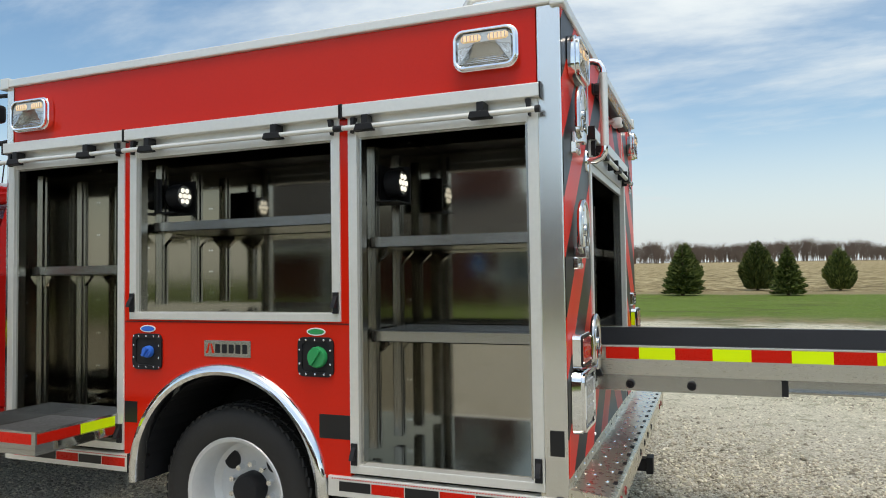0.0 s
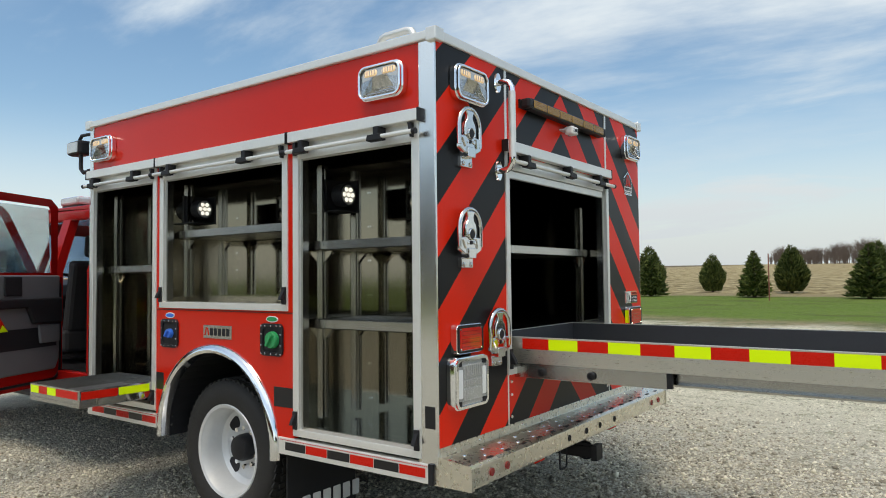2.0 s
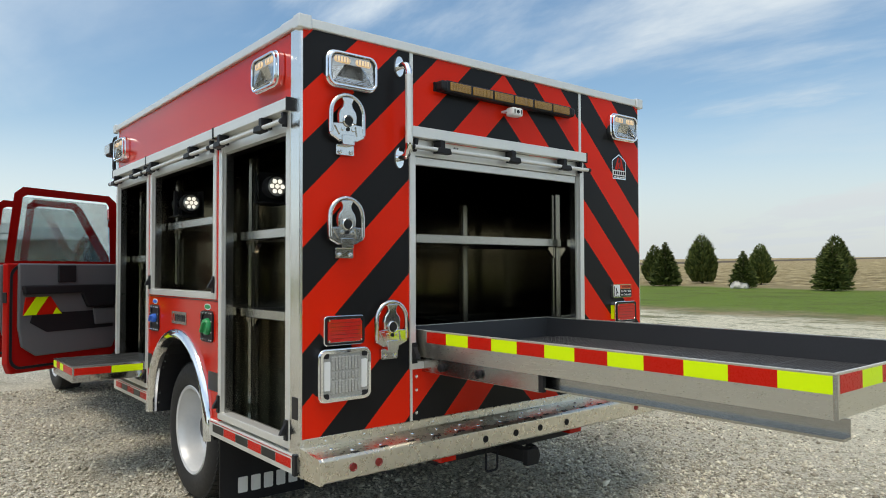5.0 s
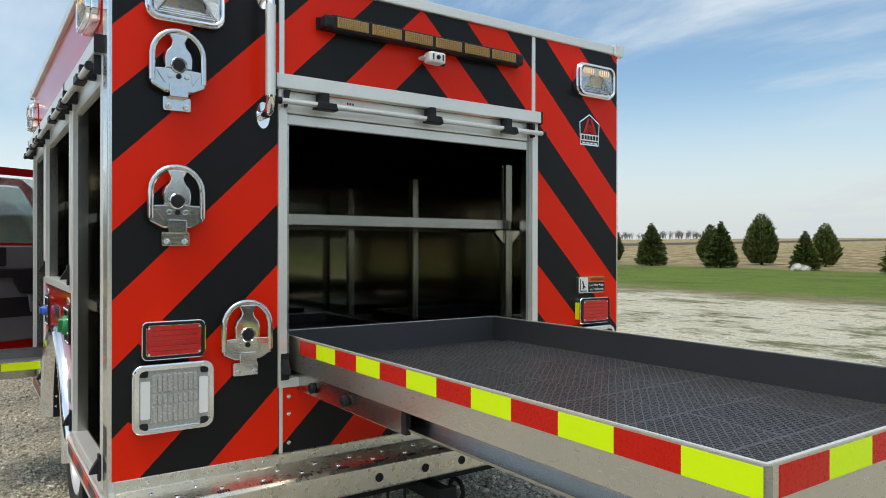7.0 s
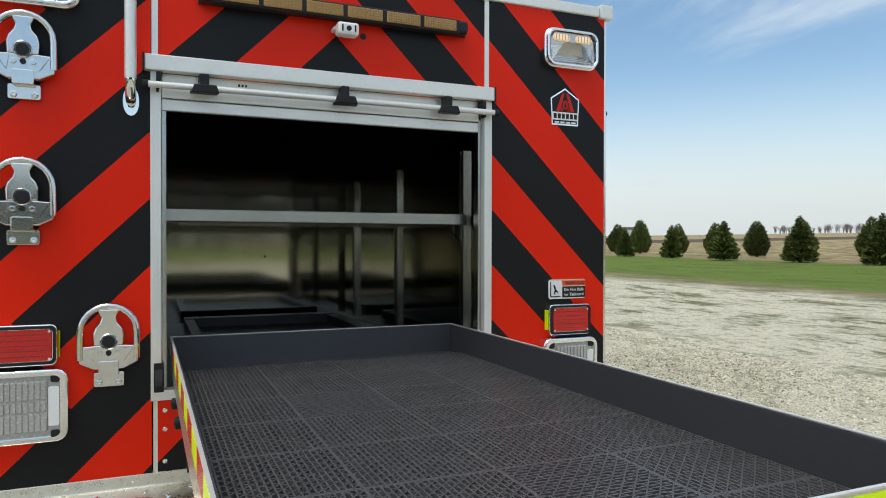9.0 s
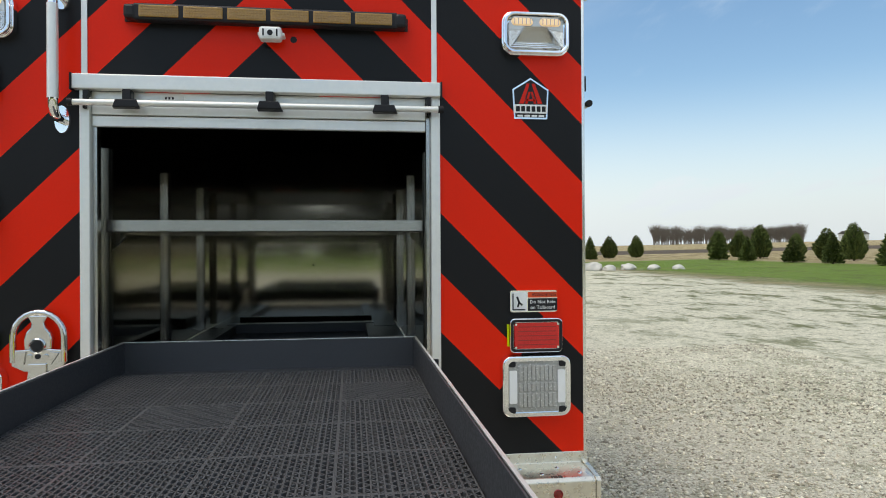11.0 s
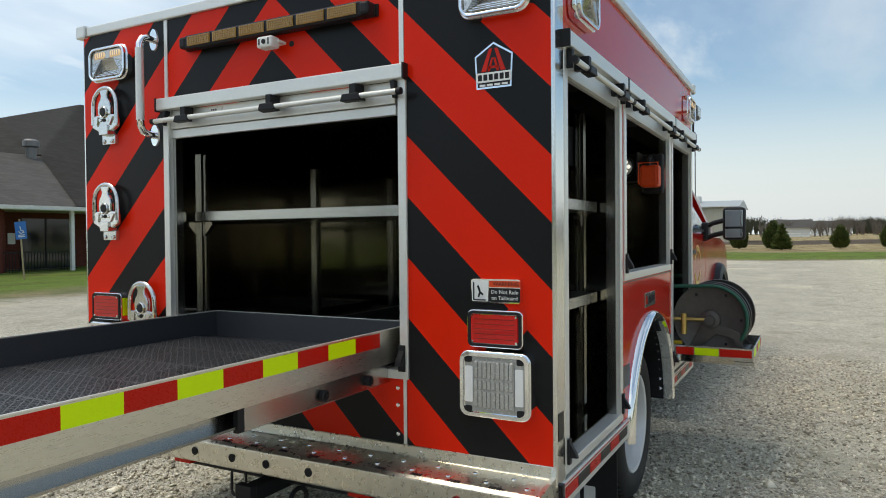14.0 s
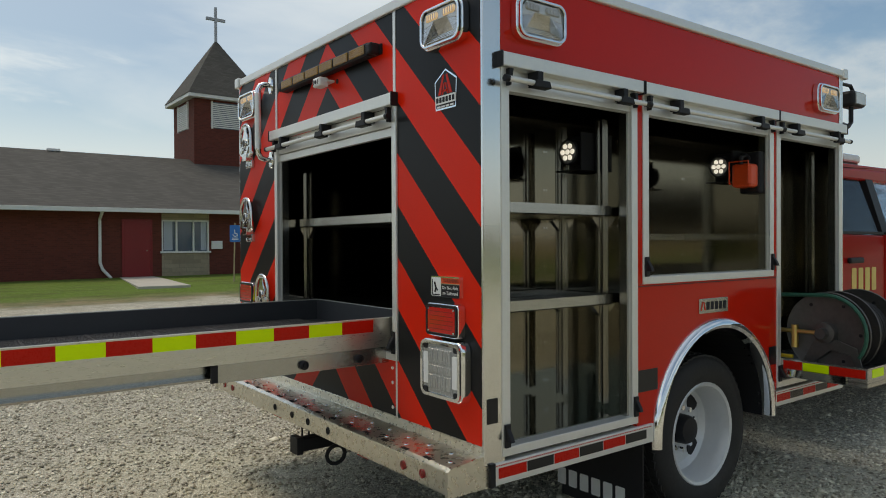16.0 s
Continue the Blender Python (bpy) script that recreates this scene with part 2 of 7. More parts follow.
def chevron_material():
    """Red and charcoal reflective film laid in an inverted V."""
    m = material("chevron_film", (0.78, 0.019, 0.003), 0.33, coat=0.0, vary=0.03, rvary=0.05, scale=120)
    nt = m.node_tree
    n, l = nt.nodes, nt.links
    b = n["Principled BSDF"]
    b.inputs["Specular IOR Level"].default_value = 0.2
    base = b.inputs["Base Color"].links[0].from_socket
    tc = n.new("ShaderNodeTexCoord"); sp = n.new("ShaderNodeSeparateXYZ"); l.new(tc.outputs["Object"], sp.inputs[0])
    side = math_node(nt, "ABSOLUTE", sp.outputs["Y"])
    lap = math_node(nt, "MULTIPLY", math_node(nt, "GREATER_THAN", side, 0.63), 0.018)   # the side sheets of film sit a little higher
    c = math_node(nt, "SUBTRACT", math_node(nt, "ADD", side, sp.outputs["Z"]), lap)
    k = math_node(nt, "FRACT", math_node(nt, "DIVIDE", math_node(nt, "SUBTRACT", c, 2.445 - 0.2272 * 20), 0.4544))
    s = math_node(nt, "LESS_THAN", k, 0.5)
    mx = n.new("ShaderNodeMix"); mx.data_type = "RGBA"; mx.inputs["B"].default_value = (*CHARCOAL, 1)
    l.new(s, mx.inputs["Factor"]); l.new(base, mx.inputs["A"]); l.new(mx.outputs["Result"], b.inputs["Base Color"])
    return m


chevron = chevron_material()


# ---- mesh helpers ----
def finish(name, bm, mat, parent=None, label="", smooth=False, bevel=0.0):
    me = bpy.data.meshes.new(name)
    bmesh.ops.recalc_face_normals(bm, faces=bm.faces)
    bm.to_mesh(me)
    bm.free()
    if smooth:
        me.polygons.foreach_set("use_smooth", [True] * len(me.polygons))
        me.set_sharp_from_angle(angle=radians(38))
    me.materials.append(mat)
    ob = new(name, me)
    if bevel:
        md = ob.modifiers.new("edge", "BEVEL"); md.width, md.segments, md.limit_method = bevel, 2, "ANGLE"
    if parent:
        ob.parent = parent
    if label:
        ob["label"] = label
    return ob


def part(name, bm, mat, parent, label="", smooth=False, bevel=0.0):
    return finish(name, bm, mat, parent, label, smooth, bevel)


def empty(name, label, category, at=(0, 0, 0), group="", kind=""):
    ob = new(name)
    ob.location = at
    return tagged(ob, label, category, group, kind)


def box(x0, x1, y0, y1, z0, z1, bm=None):
    bm = bm or bmesh.new()
    r = bmesh.ops.create_cube(bm, size=1.0, matrix=Matrix.Translation(((x0 + x1) / 2, (y0 + y1) / 2, (z0 + z1) / 2)) @ Matrix.Diagonal((abs(x1 - x0), abs(y1 - y0), abs(z1 - z0), 1)))
    return bm


def rod(p0, p1, r, bm=None, seg=14, r2=None):
    bm = bm or bmesh.new()
    p0, p1 = Vector(p0), Vector(p1)
    d = p1 - p0
    q = d.to_track_quat("Z", "Y").to_matrix().to_4x4()
    bmesh.ops.create_cone(bm, cap_ends=True, segments=seg, radius1=r, radius2=r if r2 is None else r2, depth=d.length, matrix=Matrix.Translation((p0 + p1) / 2) @ q)
    return bm


def pipe(points, r, bm=None, seg=10, closed=False):
    """A round bar swept along points."""
    bm = bm or bmesh.new()
    pts = [Vector(p) for p in points]
    k = len(pts)
    rings, up = [], None
    for i, p in enumerate(pts):
        a = pts[i - 1] if i or closed else p
        b = pts[(i + 1) % k] if i < k - 1 or closed else p
        d = (b - a).normalized()
        if up is None:
            up = d.orthogonal().normalized()
        up = (up - d * up.dot(d)).normalized()
        side = d.cross(up)
        rings.append([bm.verts.new(p + r * (math.cos(t) * up + math.sin(t) * side)) for t in (2 * math.pi * j / seg for j in range(seg))])
    for i in range(k if closed else k - 1):
        a, b = rings[i], rings[(i + 1) % k]
        for j in range(seg):
            bm.faces.new((a[j], a[(j + 1) % seg], b[(j + 1) % seg], b[j]))
    if not closed:
        bm.faces.new(rings[0][::-1]); bm.faces.new(rings[-1])
    return bm


def prism(poly, axis, a, b, bm=None):
    """A polygon in the plane across axis, pulled from a to b. poly holds the two other coordinates in x, y, z order."""
    bm = bm or bmesh.new()
    def at(p, v):
        return {"x": (v, p[0], p[1]), "y": (p[0], v, p[1]), "z": (p[0], p[1], v)}[axis]
    lo = [bm.verts.new(at(p, a)) for p in poly]
    hi = [bm.verts.new(at(p, b)) for p in poly]
    k = len(poly)
    for i in range(k):
        bm.faces.new((lo[i], lo[(i + 1) % k], hi[(i + 1) % k], hi[i]))
    bm.faces.new(lo[::-1]); bm.faces.new(hi)
    return bm


def lathe(profile, center, axis, bm=None, seg=40):
    """Turn a profile of (radius, along) about an axis through center."""
    bm = bm or bmesh.new()
    c = Vector(center)
    ax = Vector({"x": (1, 0, 0), "y": (0, 1, 0), "z": (0, 0, 1)}[axis])
    u = Vector((0, 0, 1)) if axis != "z" else Vector((1, 0, 0))
    v = ax.cross(u)
    rings = []
    for r, h in profile:
        if r < 1e-6:
            rings.append([bm.verts.new(c + ax * h)])
        else:
            rings.append([bm.verts.new(c + ax * h + r * (math.cos(t) * u + math.sin(t) * v)) for t in (2 * math.pi * j / seg for j in range(seg))])
    for a, b in zip(rings, rings[1:]):
        for j in range(seg):
            k = (j + 1) % seg
            if len(a) == 1:
                f = [a[0], b[k], b[j]]
            elif len(b) == 1:
                f = [a[j], a[k], b[0]]
            else:
                f = [a[j], a[k], b[k], b[j]]
            bm.faces.new(f)
    return bm


def rounded(w, h, r, seg=5):
    """Outline of a rounded rectangle about the origin."""
    out = []
    for cx, cy, a0 in ((w / 2 - r, h / 2 - r, 0), (-w / 2 + r, h / 2 - r, 90), (-w / 2 + r, -h / 2 + r, 180), (w / 2 - r, -h / 2 + r, 270)):
        for i in range(seg + 1):
            a = radians(a0 + 90 * i / seg)
            out.append((cx + r * math.cos(a), cy + r * math.sin(a)))
    return out


def plate_on(m, outline, depth0, depth1, inset=0.0, bm=None):
    """A plate on the face of pose m (its local x, y), from depth0 to depth1 along local z; inset draws the front edge in."""
    bm = bm or bmesh.new()
    k = len(outline)
    lo = [bm.verts.new(m @ Vector((p[0], p[1], depth0))) for p in outline]
    hi = []
    for p in outline:
        q = Vector(p); s = max(0.0, 1 - inset / max(q.length, 1e-6))
        hi.append(bm.verts.new(m @ Vector((q.x * s, q.y * s, depth1))))
    for i in range(k):
        bm.faces.new((lo[i], lo[(i + 1) % k], hi[(i + 1) % k], hi[i]))
    bm.faces.new(lo[::-1]); bm.faces.new(hi)
    return bm


def ring_on(m, outer, inner, depth0, depth1, bm=None):
    """A frame between two outlines with as many corners each."""
    bm = bm or bmesh.new()
    k = len(outer)
    v = [[bm.verts.new(m @ Vector((p[0], p[1], d))) for p in o] for o, d in ((outer, depth0), (outer, depth1), (inner, depth1), (inner, depth0))]
    for a, b in ((0, 1), (1, 2), (2, 3), (3, 0)):
        for i in range(k):
            j = (i + 1) % k
            bm.faces.new((v[a][i], v[a][j], v[b][j], v[b][i]))
    return bm


def lettering(text, m, size, mat, parent, name="lettering", extrude=0.0008, squeeze=1.0):
    """Raised letters on the face of pose m, centred."""
    cu = bpy.data.curves.new(name, "FONT")
    cu.body, cu.size, cu.align_x, cu.align_y, cu.extrude, cu.resolution_u = text, size, "CENTER", "CENTER", extrude, 2
    tmp = bpy.data.objects.new(name, cu)
    scene.collection.objects.link(tmp)
    me = bpy.data.meshes.new_from_object(tmp.evaluated_get(bpy.context.evaluated_depsgraph_get()))
    bpy.data.objects.remove(tmp)
    me.transform(m @ Matrix.Diagonal((squeeze, 1, 1, 1)))
    me.materials.clear(); me.materials.append(mat)
    ob = new(name, me)
    ob.parent = parent
    return ob


# Faces of the truck: local x runs to the right of somebody who looks at the face, y up, z outwards.
def rear_face(y, z, x=0.007):
    return Matrix(((0, 0, 1, x), (1, 0, 0, y), (0, 1, 0, z), (0, 0, 0, 1)))


def left_face(x, z, y=-1.22):
    return Matrix(((1, 0, 0, x), (0, 0, -1, y), (0, 1, 0, z), (0, 0, 0, 1)))


def right_face(x, z, y=1.22):
    return Matrix(((-1, 0, 0, x), (0, 0, 1, y), (0, 1, 0, z), (0, 0, 0, 1)))


# ---- ground ----
def zone_material():
    """Gravel lot, mown lawn, rough verge and corn stubble on one sheet, with ragged borders."""
    m = bpy.data.materials.new("lot_and_fields")
    m.use_nodes = True
    nt = m.node_tree
    n, l = nt.nodes, nt.links
    b = n["Principled BSDF"]
    tc = n.new("ShaderNodeTexCoord"); sp = n.new("ShaderNodeSeparateXYZ"); l.new(tc.outputs["Object"], sp.inputs[0])
    X, Y = sp.outputs["X"], sp.outputs["Y"]
    def noise_tex(scale, detail=4, rough=0.55, stretch=None):
        t = n.new("ShaderNodeTexNoise"); t.inputs["Scale"].default_value = scale
        t.inputs["Detail"].default_value, t.inputs["Roughness"].default_value = detail, rough
        if stretch:
            mp = n.new("ShaderNodeMapping"); mp.inputs["Scale"].default_value = stretch
            l.new(tc.outputs["Object"], mp.inputs[0]); l.new(mp.outputs[0], t.inputs["Vector"])
        else:
            l.new(tc.outputs["Object"], t.inputs["Vector"])
        return t.outputs["Fac"]
    def ramp(v, stops):
        r = n.new("ShaderNodeValToRGB")
        while len(r.color_ramp.elements) < len(stops):
            r.color_ramp.elements.new(0.5)
        for e, (p, c) in zip(r.color_ramp.elements, stops):
            e.position, e.color = p, (*c, 1)
        l.new(v, r.inputs[0])
        return r.outputs[0]
    def step(v, lo, hi):
        r = n.new("ShaderNodeMapRange"); r.interpolation_type = "SMOOTHSTEP"
        r.inputs["From Min"].default_value, r.inputs["From Max"].default_value = lo, hi
        l.new(v, r.inputs["Value"])
        return r.outputs[0]
    def mix(f, a, c):
        q = n.new("ShaderNodeMix"); q.data_type = "RGBA"
        l.new(f, q.inputs["Factor"]); l.new(a, q.inputs["A"]); l.new(c, q.inputs["B"])
        return q.outputs["Result"]
    vor = n.new("ShaderNodeTexVoronoi"); vor.inputs["Scale"].default_value = 75; l.new(tc.outputs["Object"], vor.inputs["Vector"])
    vor2 = n.new("ShaderNodeTexVoronoi"); vor2.inputs["Scale"].default_value = 150; l.new(tc.outputs["Object"], vor2.inputs["Vector"])
    stone = n.new("ShaderNodeSeparateColor"); l.new(vor.outputs["Color"], stone.inputs[0])
    gravel = ramp(stone.outputs[0], [(0.0, (0.27, 0.25, 0.20)), (0.35, (0.50, 0.465, 0.37)), (0.7, (0.66, 0.62, 0.51)), (1.0, (0.82, 0.78, 0.67))])
    broad = noise_tex(0.35, 6, 0.6)
    gravel = mix(step(noise_tex(1.6, 5), 0.48, 0.75), gravel, ramp(stone.outputs[1], [(0.0, (0.28, 0.255, 0.19)), (1.0, (0.60, 0.56, 0.44))]))
    pale = ramp(stone.outputs[2], [(0.0, (0.52, 0.485, 0.36)), (1.0, (0.93, 0.885, 0.70))])
    gravel = mix(math_node(nt, "MAXIMUM", step(broad, 0.5, 0.72), math_node(nt, "MULTIPLY", step(Y, 1.5, 5.0), 0.9)), gravel, pale)
    weeds = ramp(noise_tex(30, 4), [(0.3, (0.075, 0.095, 0.030)), (0.7, (0.27, 0.27, 0.14))])
    far = math_node(nt, "MULTIPLY", step(Y, 2.5, 8.0), step(noise_tex(1.3, 11, 0.78, (0.5, 1.0, 1.0)), 0.49, 0.60))
    gravel = mix(far, gravel, weeds)
    specks = math_node(nt, "MULTIPLY", math_node(nt, "MAXIMUM", step(noise_tex(24, 5, 0.75), 0.55, 0.66), step(noise_tex(6.0, 9, 0.8), 0.52, 0.60)), math_node(nt, "ADD", math_node(nt, "MULTIPLY", step(Y, 0.5, 5.0), 0.45), 0.2))
    gravel = mix(specks, gravel, weeds)
    turf = ramp(noise_tex(9, 6, 0.7), [(0.25, (0.085, 0.140, 0.018)), (0.55, (0.145, 0.225, 0.032)), (0.8, (0.24, 0.31, 0.075))])
    turf = mix(step(noise_tex(0.25, 5), 0.5, 0.8), turf, ramp(noise_tex(12, 5), [(0.3, (0.14, 0.19, 0.035)), (0.8, (0.27, 0.29, 0.09))]))
    turf = mix(math_node(nt, "MULTIPLY", step(noise_tex(0.9, 7, 0.78, (0.45, 1.0, 1.0)), 0.48, 0.62), 0.75), turf, ramp(noise_tex(5, 5), [(0.3, (0.060, 0.085, 0.014)), (0.7, (0.15, 0.155, 0.045))]))
    straw = ramp(noise_tex(14, 6, 0.7), [(0.25, (0.17, 0.14, 0.07)), (0.55, (0.33, 0.27, 0.15)), (0.8, (0.46, 0.39, 0.24))])
    stubble = ramp(noise_tex(1.5, 5, 0.8, (0.8, 0.45, 1.0)), [(0.38, (0.13, 0.095, 0.042)), (0.5, (0.31, 0.245, 0.12)), (0.62, (0.56, 0.47, 0.27))])
    soil = ramp(noise_tex(1.2, 8, 0.7), [(0.3, (0.065, 0.048, 0.034)), (0.7, (0.13, 0.10, 0.07))])
    rag = math_node(nt, "MULTIPLY", math_node(nt, "SUBTRACT", noise_tex(0.6, 8, 0.7), 0.5), 4.0)
    # how far north of the lot's border (the border runs along x at y = 14, and along y at x = -36)
    north = math_node(nt, "ADD", math_node(nt, "SUBTRACT", Y, 14.3), rag)
    west = math_node(nt, "ADD", math_node(nt, "SUBTRACT", math_node(nt, "MULTIPLY", X, -1.0), 36.0), rag)
    south = math_node(nt, "ADD", math_node(nt, "SUBTRACT", math_node(nt, "MULTIPLY", Y, -1.0), 14.2), rag)
    east = math_node(nt, "ADD", math_node(nt, "SUBTRACT", X, 48.0), rag)
    out = math_node(nt, "MAXIMUM", north, west)
    lot = math_node(nt, "MAXIMUM", math_node(nt, "MAXIMUM", out, south), east)
    col = mix(step(lot, -1.6, 0.3), gravel, mix(step(noise_tex(1.1, 7, 0.7), 0.42, 0.6), straw, weeds))
    col = mix(step(lot, 0.0, 2.2), col, turf)
    col = mix(step(out, 13.0, 14.5), col, straw)
    col = mix(step(out, 15.0, 17.5), col, stubble)
    wf = math_node(nt, "MULTIPLY", step(west, 42.0, 43.0), math_node(nt, "SUBTRACT", 1.0, step(west, 75.0, 80.0)))
    col = mix(wf, col, soil)
    l.new(col, b.inputs["Base Color"])
    b.inputs["Roughness"].default_value = 0.92
    b.inputs["Specular IOR Level"].default_value = 0.25
    h = math_node(nt, "ADD", math_node(nt, "MULTIPLY", vor.outputs["Distance"], -0.9), math_node(nt, "MULTIPLY", vor2.outputs["Distance"], -0.35))
    h = math_node(nt, "ADD", h, math_node(nt, "MULTIPLY", noise_tex(9, 6, 0.7), 0.9))
    bp = n.new("ShaderNodeBump"); bp.inputs["Strength"].default_value, bp.inputs["Distance"].default_value = 0.9, 0.022
    l.new(h, bp.inputs["Height"]); l.new(bp.outputs[0], b.inputs["Normal"])
    return m


def build_ground():
    bm = bmesh.new()
    def steps(lim):
        a = [0.0]
        while a[-1] < lim:
            a.append(a[-1] + max(0.45, a[-1] * 0.09))
        return [-v for v in a[:0:-1]] + a
    xs, ys = steps(1800), steps(1800)
    vs = []
    for y in ys:
        row = []
        for x in xs:
            d = math.hypot(x, y)
            yy = max(y, -40.0)
            z = g(max(min(x, 300), -300), min(yy, 400)) + 0.02 * noise.noise((x * 0.35, y * 0.35, 0)) * min(1, d / 6)
            row.append(bm.verts.new((x, y, z - 0.012)))
        vs.append(row)
    for a, b in zip(vs, vs[1:]):
        for i in range(len(a) - 1):
            bm.faces.new((a[i], a[i + 1], b[i + 1], b[i]))
    ob = finish("ground", bm, zone_material(), smooth=True)
    tagged(ob, "pale crushed-gravel lot that runs into mown lawn and corn stubble", "ground", kind="structure")


build_ground()

# ---- the fire truck: rescue body ----
truck = empty("fire_truck", "red crew-cab rescue truck with open roll-up compartment doors on gravel", "fire truck")
XF, XR, HW, ZB, ZT = -2.95, 0.0, 1.22, 0.60, 2.44      # body front, rear, half width, underside, top
RW = 0.63                                              # half width of the rear compartment
ARCH = (-1.555, 0.49)                                  # centre of the wheel opening
DOORS = (("rear", -0.905, -0.085, 0.60), ("middle", -2.10, -0.945, 1.225), ("front", -2.93, -2.134, 0.60))
HEAD = 2.131


def arc(cx, cz, r, a0, a1, k):
    return [(cx + r * math.cos(radians(a0 + (a1 - a0) * i / k)), cz + r * math.sin(radians(a0 + (a1 - a0) * i / k))) for i in range(k + 1)]


def build_side(s):
    """One side of the body: s = -1 the driver's side, +1 the other."""
    y0, y1 = s * (HW - 0.03), s * HW
    face = left_face if s < 0 else right_face
    p = part("upper_panel", box(XF + 0.05, -0.09, y0, y1, HEAD - 0.04, ZT), red, truck, bevel=0.003)
    # lower panel round the wheel
    left, right = -2.134, -0.905
    poly = [(left, ZB - 0.03), (left, 1.225), (right, 1.225), (right, ZB - 0.03)] + [(-1.555 + 0.505, ZB - 0.03)] + arc(*ARCH, 0.505, 12, 168, 24) + [(-1.555 - 0.505, ZB - 0.03)]
    bm = prism(poly, "y", y0, y1)
    part("wheel_panel", bm, red, truck)
    for x0, x1 in ((-0.945, -0.905), (-2.134, -2.10)):
        part("door_pillar", box(x0, x1, y0, y1, 1.226, HEAD - 0.041), red, truck)
    for x0, x1 in ((-2.132, -1.555 - 0.50), (-1.555 + 0.50, -0.907)):
        part("reflective_band", box(x0, x1, y1, y1 + s * 0.0015, 0.735, 0.835), dark_tape, truck, "charcoal reflective tape")
    part("seam", box(-2.132, -0.907, y1, y1 + s * 0.002, 1.214, 1.218), black, truck)
    # polished wheel-arch trim
    bm = bmesh.new()
    prof = [(0.485, -0.05), (0.487, 0.0), (0.492, 0.022), (0.508, 0.032), (0.526, 0.028), (0.540, 0.012), (0.542, 0.0)]
    ring = []
    angs = [(None, -0.02)] + [(a, 0) for a in range(0, 181, 6)] + [(None, 0.02)]
    for i, (a, _) in enumerate(angs):
        if a is None:
            a, drop = (0, 0.03) if i == 0 else (180, 0.03)
        else:
            drop = 0
        ring.append([bm.verts.new((ARCH[0] + r * math.cos(radians(a)), y1 + s * o, ARCH[1] + r * math.sin(radians(a)) - drop)) for r, o in prof])
    for a, b in zip(ring, ring[1:]):
        for i in range(len(prof) - 1):
            bm.faces.new((a[i], a[i + 1], b[i + 1], b[i]))
    part("wheel_arch_trim", bm, chrome, truck, "polished curved metal fender trim", smooth=True)
    bm = prism(arc(*ARCH, 0.50, -4, 184, 26) + arc(*ARCH, 0.485, 184, -4, 26), "y", s * 0.70, y0)
    part("wheel_well", bm, black, truck)
    # corner posts
    part("corner_post", box(-0.085, 0.005, s * 1.17, s * 1.226, ZB - 0.02, ZT), post_metal, truck, "brushed aluminium corner post", bevel=0.004)
    part("reflective_patch", box(-0.062, -0.008, s * 1.226, s * 1.2275, 0.737, 0.832), dark_tape, truck)
    part("front_post", box(XF - 0.0, XF + 0.045, s * 1.17, s * 1.224, ZB - 0.02, ZT), post_metal, truck, bevel=0.004)
    part("roof_edge_trim", box(XF - 0.02, 0.02, s * 1.19, s * 1.238, ZT, ZT + 0.042), alu, truck, "pale aluminium edge trim", bevel=0.006)
    # lower rub rail with red and charcoal blocks
    for x0, x1 in ((-1.01, -0.03), (-2.93, -2.09)):
        rail = part("rub_rail", box(x0, x1, s * 1.19, s * 1.232, 0.500, 0.585), alu, truck, bevel=0.004)
        k, x = 0, x1 - 0.03
        while x - 0.15 > x0:
            part("reflector", box(x - 0.145, x, s * 1.232, s * 1.2335, 0.525, 0.565), (tape_red, dark_tape)[k % 2], rail)
            x -= 0.15; k += 1
        bm = bmesh.new()
        for i in range(int((x1 - x0) / 0.012)):
            box(x0 + 0.02 + i * 0.012, x0 + 0.026 + i * 0.012, s * 1.232, s * 1.234, 0.573, 0.577, bm)
        part("led_strip", bm, red_lens, rail, "thin strip of red light dots")
        part("end_cap", box(x1 - 0.012, x1 + 0.012, s * 1.19, s * 1.236, 0.498, 0.588), black, rail)
    for name, a, b, zb in DOORS:
        build_roll_door(s, a, b, zb)
        build_compartment(s, name, a, b, zb)
    return face


